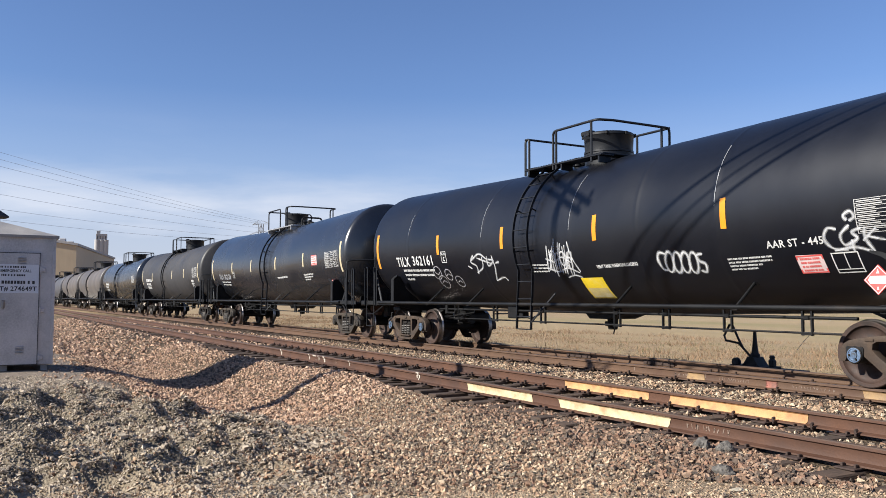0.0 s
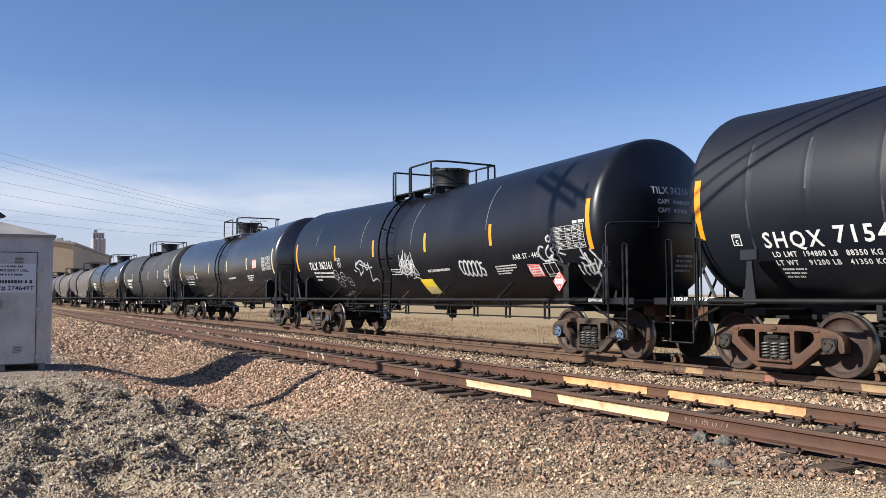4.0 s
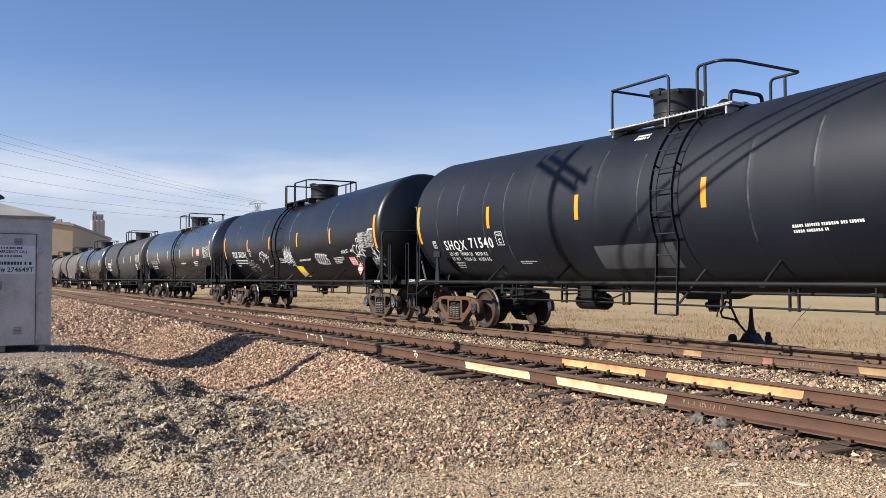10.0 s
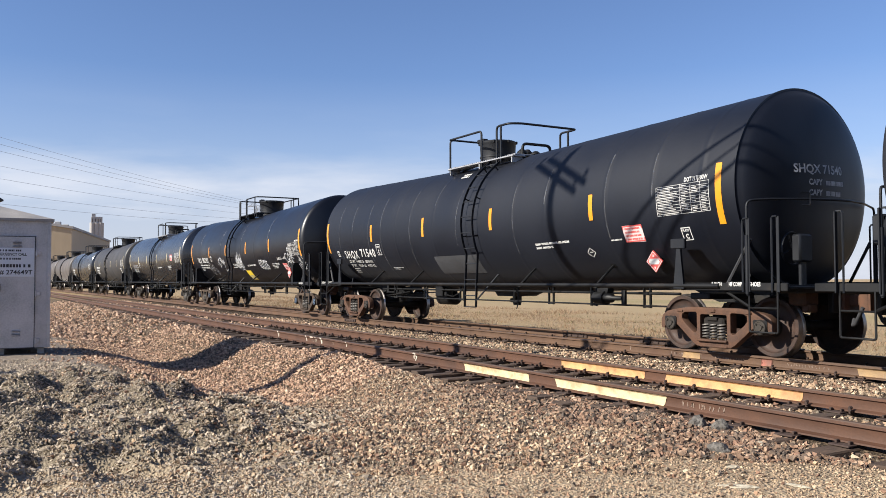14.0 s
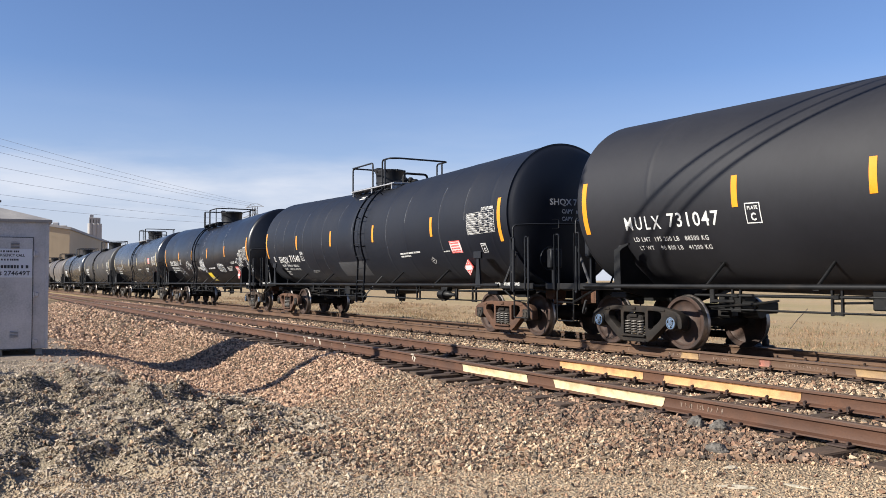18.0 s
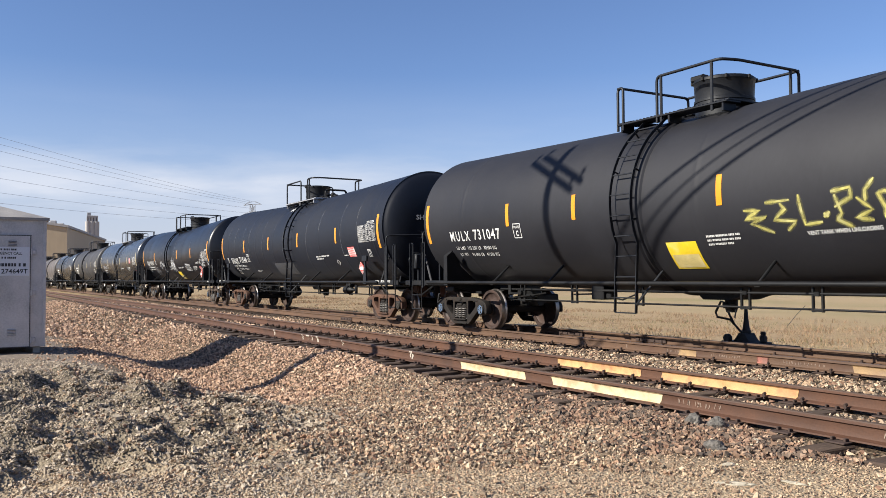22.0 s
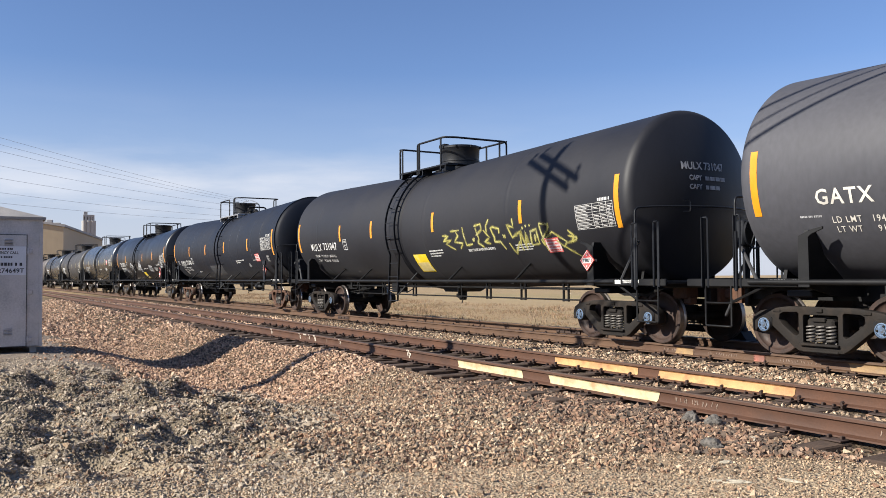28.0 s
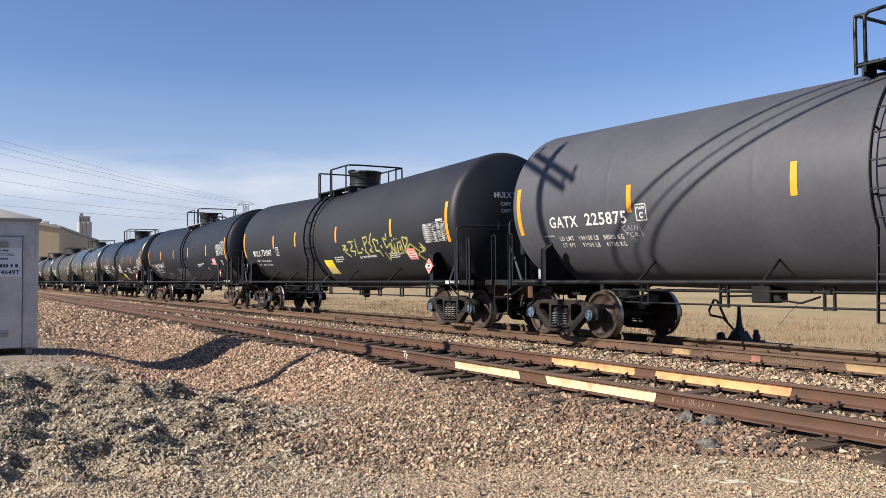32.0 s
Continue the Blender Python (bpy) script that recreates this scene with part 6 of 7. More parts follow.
# round white scrawl: a row of linked loops
spray(c, [[(0.20, 0.17), (0.06, 0.20), (0.0, 0.08), (0.05, -0.10), (0.17, -0.12)]] + [loop(0.24 + 0.17 * i, 0.02 - 0.015 * i, 0.085, 0.19, -0.25) for i in range(4)]
      + [[(0.98, 0.12), (0.86, 0.10), (0.88, 0.0), (0.98, -0.06), (0.94, -0.20), (0.84, -0.17)]], 3.0, -27.5, 1.0, 0.036, halo=M_HAZE, name="graffiti", label="white spray-painted scrawl of linked loops")
# spiky white tag
g = random.Random(5)
spikes = []
for i in range(13):
    u = 0.02 + 0.062 * i
    spikes.append([(u - 0.05, -0.25 + g.uniform(-0.1, 0.1)), (u + g.uniform(-0.02, 0.04), g.uniform(-0.02, 0.10)), (u + 0.05, g.uniform(0.12, 0.46 - abs(i - 4) * 0.035))])
spikes += [[(-0.02, 0.05), (0.25, -0.02), (0.5, 0.05), (0.75, -0.08)], [(0.0, -0.15), (0.3, -0.24), (0.6, -0.18), (0.9, -0.30)], loop(0.52, 0.02, 0.09, 0.14), loop(0.22, 0.08, 0.08, 0.12), loop(0.70, -0.08, 0.07, 0.12),
           [(0.72, 0.34), (0.80, 0.02), (0.93, -0.28)], [(0.50, -0.38), (0.72, -0.34), (0.92, -0.40)]]
spray(c, spikes, -0.02, -21.0, 1.0, 0.025, halo=M_HAZE, name="graffiti", label="spiky white spray-painted tag")
# thin white tag with a tail
spray(c, [[(0.1, 0.25), (-0.04, 0.09), (0.16, -0.01), (0.13, -0.21)], [(-0.03, 0.12), (0.35, 0.27), (0.63, 0.15)], [(0.46, 0.21), (0.41, -0.04), (0.1, -0.17)], [(0.66, 0.22), (0.66, -0.01), (0.9, 0.11), (0.69, 0.14)], [(0.86, 0.23), (0.9, -0.05), (0.75, -0.38)],
          [(0.96, 0.05), (1.11, 0.08)], [(0.75, -0.38), (1.1, -0.29), (1.2, -0.38)], [(-0.21, 0.0), (-0.06, -0.07)], [(0.24, 0.18), (0.77, 0.05)]], -2.85, -21.0, 1.0, 0.030, halo=M_HAZE, name="graffiti", label="thin white spray-painted tag")
# round outlines
spray(c, [loop(0.22, 0.10, 0.20, 0.17, 0.4), loop(0.36, -0.16, 0.20, 0.19, 0.3), loop(0.74, 0.05, 0.15, 0.15), loop(1.12, -0.14, 0.16, 0.16), [(0.62, 0.02), (0.74, 0.07), (0.86, 0.02)], [(1.02, -0.16), (1.14, -0.12), (1.22, -0.17)],
          [(0.12, 0.12), (0.24, 0.06), (0.34, 0.12)], [(0.26, -0.18), (0.38, -0.12), (0.48, -0.18)]], -4.85, -29.0, 1.0, 0.024, mat=M_FAINT, name="graffiti", label="thin pale outlines of round shapes")
# blurry white scrawls near the end
spray(c, [[(0.28, 0.11), (0.24, 0.18), (0.34, 0.23), (0.39, 0.15), (0.31, 0.1)], [(0.11, 0.01), (-0.02, 0.03), (-0.1, -0.11), (0.0, -0.25), (0.21, -0.29)], [(0.3, 0.05), (0.15, -0.08), (0.19, -0.22), (0.38, -0.14), (0.32, -0.05), (0.46, 0.0)], [(0.51, 0.01), (0.49, -0.15), (0.57, -0.34)],
          [(0.45, -0.18), (0.66, -0.02)], [(0.49, -0.11), (0.75, -0.19)], [(0.01, -0.29), (0.31, -0.26), (0.57, -0.35)], [(0.3, -0.15), (0.29, -0.33)]],
      6.25, -14.5, 1.0, 0.031, mat=M_SPRAY, halo=M_HAZE, name="graffiti", label="blurred white spray-painted scrawl")
spray(c, [[(0.11, 0.23), (0.15, 0.08), (0.21, -0.08)], [(0.2, 0.14), (0.24, -0.04), (0.27, -0.22)], [(0.02, 0.06), (0.16, 0.01), (0.29, -0.07)], [(-0.1, -0.1), (-0.11, -0.24), (-0.09, -0.34)], [(0.04, -0.12), (0.01, -0.27), (0.07, -0.36)], [(0.19, -0.1), (0.15, -0.26), (0.21, -0.36)],
          [(0.27, -0.18), (0.24, -0.31), (0.37, -0.28)], [(0.01, -0.05), (0.11, -0.14), (0.37, -0.1)], [(0.42, 0.0), (0.38, -0.18), (0.33, -0.42)], [(0.58, -0.04), (0.39, -0.24)], [(0.36, 0.20), (0.50, 0.02), (0.60, -0.20)]],
      7.35, -25.0, 1.0, 0.038, mat=M_SPRAY, halo=M_HAZE, name="graffiti", label="faded white spray-painted scrawl")
for x, d0, d1 in WELD_STRIPS:
    strip(c, "weld_strip", M_FAINT, x - 0.0045, x + 0.0045, d0, d1, 0.008, "thin pale line along a weld", 10)

# slate black car with a grey patch
c = tank_car("slate black tank car with a grey repaint patch and rusty trucks", M_TANK_SLATE, 5.1, "b", 8.0, True, (-6.98, -5.99, -4.9, -4.08, -3.2, -2.36, -1.14, -0.02, 2.3, 3.4, 5.2, 6.38, 7.45), M_RUST, CAP_DARK, (0.42, 0.90), -3.0, 4.75, braces=(-4.78, -2.39, 2.52, 4.90), tall_saddle=False, brake=pose(0.1, -1.42, -0.2))
head_text(c, "SHQX 71540", -0.72, 2.80, 0.13, 1.05)
for z, w, seed in ((2.62, 0.44, 33), (2.46, 0.36, 34)):
    head_text(c, "CAPY", -0.45, z, 0.085, 0.28)
    head_bars(c, -0.09, z, w, 0.07, seed)
for x in (-6.95, 6.95):
    part("jack_pad", CH["jack_pad"], None, c, m=pose(x, -1.56, 0))
reflectors(c, (-7.92, -4.70, -1.65, 1.45, 4.80, 7.78))
lettering(c, "SHQX", -6.80, -24.7, 0.235, 0.97, bold=0.006, space=1.25)
lettering(c, "71540", -5.65, -24.1, 0.235, 0.99, bold=0.007, space=1.2)
plate_box(c, -4.50, -23.4, 0.27)
lettering(c, "LD LMT  194800 LB   88350 KG", -6.72, -30.2, 0.085, 1.66, bold=0.003, space=1.2)
lettering(c, "LT WT    91200 LB   41350 KG", -6.72, -35.3, 0.085, 1.68, bold=0.003, space=1.2)
bars(c, (0.42, 0.36, 0.3), -6.68, -38.6, 0.035, 0.04, seed=6)
strip(c, "grey_patch", M_PATCH, -1.35, 0.64, -48, -28.5, 0.005, "grey repaint patch", 10)
bars(c, (1.1, 0.55), 2.95, -24, 0.045, 0.035, seed=7)
bars(c, (0.30,), 5.2, -24, 0.03, 0.035, seed=8)
panel_label(c, 5.57, 6.05, -25.5, -14.5, 9)
data_table(c, 6.47, 7.60, -10.7, 6.8, seed=2)
lettering(c, "DOT 117J100W", 7.09, 8.0, 0.07, 0.48, bold=0.002)
bars(c, (0.36, 0.36), -0.65, 49.5, 0.07, 0.03, seed=40)
bars(c, (0.62, 0.4), -3.95, -39.0, 0.025, 0.025, seed=41)
plate_box(c, -7.35, -22.5, 0.16)
plate_box(c, 6.90, -26.5, 0.20)
sill_text(c, "2 INCH", 7.60, 1.085, 0.06, 0.19)
sill_text(c, "HF COMP", 7.93, 1.085, 0.06, 0.24)
sill_text(c, "SHOES", 8.31, 1.085, 0.06, 0.19)
sill_text(c, "2 INCH HF", -8.49, 1.085, 0.06, 0.30)
sill_text(c, "COMP SHOES", -8.05, 1.085, 0.06, 0.40)
for x, d0, d1 in ((-6.98, -26, 34), (-5.99, 4, 32), (-4.9, -30, 30), (-4.08, -42, 36), (-2.36, -36, 38), (-1.14, 18, 40), (-0.02, -20, 30), (2.3, -30, 26), (3.4, 6, 34), (5.2, -22, 36), (6.38, 2, 30)):
    strip(c, "weld_strip", M_PALE_WELD, x - 0.016, x + 0.016, d0, d1, 0.008, "faint pale line along a weld", 12)
spray(c, [[(0, 0.10), (0.11, 0), (0, -0.10), (-0.11, 0), (0, 0.10)], [(-0.05, 0.01), (0.05, 0.01)]], 4.54, -31.6, 1.0, 0.018, mat=M_WHITE, name="diamond_mark", label="small white diamond mark", sharp=True)
placard(c, 6.12, -37.5, 0.18)

# brown-black car with yellow-green graffiti
c = tank_car("brownish black tank car with yellow-green graffiti", M_TANK_BROWN, 23.42, "a", 8.0, False, (-6.09, 0.87, 4.46), M_TRUCK_DARK, CAP_BLUE, (-0.94, -0.42), lead=7.82)
head_text(c, "MULX 731047", -0.62, 3.05, 0.13, 1.0)
for z, w, seed in ((2.86, 0.52, 35), (2.70, 0.36, 36)):
    head_text(c, "CAPY", -0.48, z, 0.085, 0.28)
    head_bars(c, -0.12, z, w, 0.07, seed)
reflectors(c, (-7.70, -4.27, -2.09, 1.36, 4.98, 7.85))
lettering(c, "MULX", -6.68, -17.1, 0.225, 0.84, bold=0.003, space=1.35)
lettering(c, "731047", -5.67, -17.1, 0.225, 1.06, bold=0.004, space=1.15)
plate_box(c, -4.10, -18.6, 0.27)
lettering(c, "LD LMT  195 200 LB   88500 KG", -6.56, -25.0, 0.082, 1.65, bold=0.001, space=1.2)
lettering(c, "LT WT    90 800 LB   41200 KG", -6.50, -30.9, 0.082, 1.59, bold=0.001, space=1.2)
lettering(c, "VENT TANK WHEN UNLOADING", 2.75, -28.8, 0.06, 1.08, bold=0.002)
bars(c, (0.66, 0.66, 0.5), 0.98, -27, 0.035, 0.035, seed=12)
yp = strip(c, "yellow_placard", M_PLACARD, 0.10, 0.74, -49, -28.8, 0.006, "yellow paint panel", 8)
strip(yp, "placard_foot", M_PLACARD_PALE, 0.14, 0.70, -47.8, -37.5, 0.009, "pale lower panel", 4)
panel_label(c, 5.62, 6.05, -33, -21.5, 13)
data_table(c, 6.72, 7.75, -17.5, -0.7, seed=3)
placard(c, 7.10, -42.5, 0.18, "1987", 1.47)
sill_text(c, "2 INCH", 7.33, 1.065, 0.05, 0.15)
sill_text(c, "TREAD COND SHOES", 7.95, 1.065, 0.05, 0.40)
bars(c, (0.34,), 7.36, 0.4, 0.055, 0.03, seed=44)
part("stencil_patch", Build().box((7.78, -1.541, 1.082), (0.24, 0.004, 0.07), 0), M_WHITE, c)
spray(c, [[(-0, 0.13), (0.28, 0.11), (0.01, -0), (0.38, -0), (0.1, -0.07), (0.46, -0.24)], [(0.39, 0.21), (0.8, 0.21)], [(0.63, 0.18), (0.71, 0.09), (0.5, -0.05), (0.85, -0.1), (0.68, -0.23)], [(0.94, 0.27), (0.98, -0.16), (1.25, -0.14)], [(1.29, -0.02), (1.35, -0.08)], [(1.28, -0.08), (1.38, -0.01)]],
      1.78, -18.0, 1.0, 0.042, mat=M_SPRAY_Y, halo=M_HAZE_Y, name="graffiti", label="yellow-green spray-painted letters", sharp=True)
spray(c, [[(0, 0.23), (0.28, 0.26), (0.28, 0.13), (0.03, 0.02)], [(0.05, 0.19), (0.12, -0.07), (0.04, -0.15), (0.25, -0.28)], [(0.61, 0.34), (0.48, 0.2), (0.47, 0.06)], [(0.35, 0.12), (0.55, -0.06), (0.31, -0.15), (0.54, -0.2)], [(0.93, 0), (0.96, 0.1), (0.73, 0.16), (0.65, 0.14), (0.73, -0.07), (0.69, -0.17), (0.91, -0.18), (1.02, -0.37)], [(1.05, -0.03), (1.14, -0.11)], [(1.05, -0.1), (1.15, -0.04)]],
      3.21, -16.0, 1.0, 0.042, mat=M_SPRAY_Y, halo=M_HAZE_Y, name="graffiti", label="yellow-green spray-painted letters", sharp=True)
spray(c, [[(0.26, 0.39), (0.28, 0.2), (0.06, 0.26), (0.17, -0.01), (0.49, 0.1)], [(-0, -0.12), (0.1, -0.38), (0.37, -0.12), (0.4, -0.33)], [(0.39, -0.19), (0.5, 0.11), (0.54, -0.3), (0.66, 0.09), (0.66, -0.23)], [(0.57, 0.19), (0.6, 0.14)], [(0.69, 0.22), (0.72, 0.17)], [(0.82, 0.22), (0.85, 0.18)], [(0.75, -0.21), (0.83, 0.07), (1.03, 0.11), (1.01, -0.2), (0.77, -0.22)], [(0.95, 0.01), (0.9, -0.15)]],
      4.42, -18.9, 1.0, 0.042, mat=M_SPRAY_Y, halo=M_HAZE_Y, name="graffiti", label="yellow-green spray-painted letters", sharp=True)
spray(c, [[(0.03, 0.36), (0.32, 0.31), (0.26, 0.2), (0, 0.01), (0.05, -0.11)], [(0.04, 0.35), (0.06, 0.11), (0.07, -0.05), (0.08, -0.24)], [(0.16, 0.04), (0.39, 0.16), (0.75, -0.07), (0.62, -0.17), (0.42, 0.01)], [(0.73, -0.1), (1.03, -0.05), (1.08, 0), (0.83, 0.05)], [(0.87, 0.16), (1, 0.05), (0.91, -0.09)], [(0.61, -0.15), (0.82, -0.31), (1, -0.45)]],
      5.53, -23.2, 1.0, 0.042, mat=M_SPRAY_Y, halo=M_HAZE_Y, name="graffiti", label="yellow-green spray-painted letters", sharp=True)
bars(c, (0.6, 0.6, 0.55), 4.60, -26.0, 0.028, 0.03, seed=37)
b = Build()
for d in (-0.10, 0.0, 0.10):
    b.lathe([(-0.42 + d - 0.03, R), (-0.42 + d, R + 0.03), (-0.42 + d + 0.03, R)], "x", 96, (0, 0, axis(0.42)))
part("tank_band", b, M_TANK_BROWN, c, "raised bands round the tank")

# grey-black car at the tail
c = tank_car("grey-black tank car with large white lettering", M_TANK_GREY, 41.78, "a", 8.0, False, (-5.0, -1.9, 1.4, 4.4), M_TRUCK_DARK, CAP_BLUE, (-0.05, 0.48), top_dx=0.86, lead=7.74, braces=(-4.29, -1.79, 1.8, 4.3), rig=-5.9)
reflectors(c, (-7.62, -4.44, -1.22, 2.1, 5.2, 7.8))
lettering(c, "GATX", -6.66, -14.3, 0.205, 0.82, mat=M_CREAM_WHITE, bold=0.005, space=1.15)
lettering(c, "225875", -5.62, -14.5, 0.215, 1.08, mat=M_CREAM_WHITE, bold=0.004, space=1.05)
plate_box(c, -4.30, -14.6, 0.25)
sill_text(c, "2 INCH TREAD COND SHOES", -7.42, 1.065, 0.06, 0.56)
bars(c, (0.34,), -6.95, -20.5, 0.03, 0.02, mat=M_FAINT, seed=45)
lettering(c, "LD LMT   194100 LB   88000 KG", -6.48, -24.0, 0.09, 1.76, mat=M_CREAM_WHITE, bold=0.001, space=1.2)
lettering(c, "LT WT     91900 LB    41700 KG", -6.45, -29.1, 0.09, 1.72, mat=M_CREAM_WHITE, bold=0.001, space=1.2)
spray(c, [[(0.10, 0.20), (0.0, 0.16), (0.04, 0.10), (0.10, 0.12)], [(0.12, 0.10), (0.16, 0.20), (0.20, 0.10)], [(0.24, 0.20), (0.22, 0.10)], [(0.28, 0.10), (0.30, 0.20), (0.36, 0.10), (0.36, 0.20)], [(0.04, 0.07), (0.14, 0.07), (0.09, 0.07), (0.08, 0.0)],
          [(0.22, 0.07), (0.15, 0.06), (0.16, 0.0), (0.23, 0.0)], [(0.26, 0.0), (0.28, 0.07), (0.34, 0.05), (0.27, 0.03), (0.36, 0.0)], [(0.12, -0.04), (0.30, -0.05)], [(0.16, -0.08), (0.26, -0.085)], [(0.40, 0.18), (0.44, 0.0)]],
      -4.70, -24.2, 1.05, 0.014, mat=M_FAINT, name="graffiti", label="thin pale scratched tag", sharp=True)

# farther cars ahead
c = tank_car("blue-black glossy tank car with white stencilling", M_TANK_BLUE, -31.6, "b", 8.0, False, (-5.2, -1.5, 2.0, 5.4), M_TRUCK, CAP_DARK, (0.0, 0.55))
reflectors(c, (-7.75, -4.4, -1.6, 1.5, 4.5, 7.8), tape=M_PALE_TAPE)
lettering(c, "TILX 362178", -6.65, -16.8, 0.22, 1.9, mat=M_FAINT, space=1.15)
plate_box(c, -4.3, -16.5, 0.24)
bars(c, (1.4, 1.3), -6.4, -23, 0.06, 0.07, seed=15)
bars(c, (1.1,), 1.6, -22, 0.06, 0.05, seed=16)
bars(c, (0.9, 0.8, 0.5), 4.4, -20, 0.05, 0.04, seed=17)
panel_label(c, 5.3, 5.8, -8, 4, 18)
data_table(c, 6.5, 7.6, -12.5, 6.0, seed=4)
placard(c, 6.75, -33)

c = tank_car("dusty grey-black tank car with worn white stencilling", M_TANK_DULL, -50.0, "a", 8.0, False, (-5.2, -1.5, 2.0, 5.4), M_TRUCK_DARK, CAP_DARK)
reflectors(c, (-7.7, -4.3, -1.6, 1.5, 4.5, 7.6), tape=M_PALE_TAPE)
bars(c, (1.8, 1.4, 1.2), -6.4, -10, 0.16, 0.08, seed=19)
data_table(c, 6.4, 7.4, -10, 8, seed=5)
bars(c, (0.5, 0.5, 0.4), 6.0, -18, 0.10, 0.05, seed=20)
placard(c, 6.9, -34)

c = tank_car("glossy blue-black tank car with white graffiti patches", M_TANK_BLUE, -68.5, "a", 8.0, False, (-5.2, 2.0), M_TRUCK_DARK, CAP_DARK)
bars(c, (1.8, 1.4, 1.2), -6.4, -10, 0.16, 0.08, seed=21)
data_table(c, 6.4, 7.4, -10, 8, seed=6)
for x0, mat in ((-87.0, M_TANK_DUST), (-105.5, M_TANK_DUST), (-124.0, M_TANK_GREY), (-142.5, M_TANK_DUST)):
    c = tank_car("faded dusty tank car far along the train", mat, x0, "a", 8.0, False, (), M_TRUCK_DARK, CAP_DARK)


# ---- the cabin beside the track ----
def cabin():
    t = thing("signal_cabin", "weathered aluminium signal cabin with a closed door and a pale notice", "equipment cabin", m=pose(-18.1, 0, 0))
    y0, y1, zb, zt, dp = -0.50, 1.45, -0.12, 2.38, 1.95
    b = Build()
    b.box((-dp / 2, (y0 + y1) / 2, (zb + zt) / 2), (dp, y1 - y0, zt - zb), 0.012)
    part("body", b, M_GALV, t)
    for y in (y1 - 0.03, y0 + 0.03):
        part("corner_trim", Build().box((0.005, y, (zb + zt) / 2), (0.02, 0.06, zt - zb), 0.004), M_GALV, t)
    b = Build()
    e = 0.05
    base = [(e, y0 - e), (e, y1 + e), (-dp - e, y1 + e), (-dp - e, y0 - e)]
    mid = ((-dp) / 2, (y0 + y1) / 2)
    v = [(x, y, zt - 0.02) for x, y in base] + [(x, y, zt + 0.035) for x, y in base] + [(mid[0], mid[1], zt + 0.36)]
    b.add(v, [(3, 2, 1, 0), (0, 1, 5, 4), (1, 2, 6, 5), (2, 3, 7, 6), (3, 0, 4, 7), (4, 5, 8), (5, 6, 8), (6, 7, 8), (7, 4, 8)])
    part("roof", b, M_ROOF, t, "dusty hipped sheet roof", 20)
    b = Build()
    b.box((0.018, 0.50, 0.975), (0.035, 1.36, 2.18), 0.012)
    door = part("door", b, M_GALV, t)
    b = Build()
    for s in ((0.037, 1.165, 0.975, 0.004, 0.012, 2.18), (0.037, 0.5, 2.06, 0.004, 1.36, 0.012), (0.037, 0.5, -0.11, 0.004, 1.36, 0.012)):
        b.box(s[:3], s[3:])
    part("door_seam", b, M_DARK, door)
    for z in (0.02, 0.94, 1.74):
        h = Build().box((0.045, 1.22, z), (0.03, 0.10, 0.09), 0.01).tube([(0.06, 1.19, z - 0.06), (0.06, 1.19, z + 0.06)], 0.016, 8)
        part("hinge", h, M_GALV, door)
    for z in (1.70 + 0.15, 0.12):
        v = Build()
        for k in range(5):
            v.box((0.045, 0.85, z + k * 0.028), (0.03, 0.15, 0.012), 0.003, Matrix.Rotation(radians(30), 4, "Y"))
        part("vent", v, M_GALV, door)
    h = Build().box((0.05, 0.545, 1.06), (0.03, 0.06, 0.16), 0.01).tube([(0.065, 0.545, 1.10), (0.10, 0.545, 1.10), (0.10, 0.545, 0.96)], 0.012, 7)
    part("handle", h, M_TREAD, door)
    s = part("notice", Build().box((0.042, 0.64, 1.555), (0.006, 1.02, 0.56), 0.002), M_SIGN, door, "pale notice with dark print")
    def words(body, y, z, size, width):
        bm = flat_text(body, size, width, 0.002)
        for v in bm.verts:
            v.co = (0.0475, y + v.co.x, z + v.co.y)
        me = bpy.data.meshes.new("notice_print")
        bm.to_mesh(me)
        bm.free()
        me.materials.append(M_INK)
        part("notice_print", me, None, s)
    words("IN EMERGENCY CALL", 0.40, 1.685, 0.05, 0.62)
    words("DOT# 274649T", 0.28, 1.32, 0.085, 0.84)
    for y, z, w, h in ((0.48, 1.765, 0.46, 0.036), (0.50, 1.605, 0.44, 0.036), (0.20, 1.455, 0.92, 0.062)):
        u, g = 0.0, random.Random(int(z * 1000))
        while u < w - 0.03:
            d = min(g.uniform(0.5, 0.8) * h, w - u)
            b = Build().add([(0.0475, y + u, z), (0.0475, y + u + d, z), (0.0475, y + u + d, z + h), (0.0475, y + u, z + h)], [(0, 1, 2, 3)])
            part("notice_bar", b, M_INK, s, "", 0)
            u += d + h * g.choice((0.2, 0.2, 0.2, 0.2, 0.7))
    for y in (0.6, 1.3, -0.3):
        for x in (-0.15, -1.8):
            part("foot", Build().box((x, y, -0.19), (0.12, 0.12, 0.20), 0.01), M_CONC, t)


cabin()


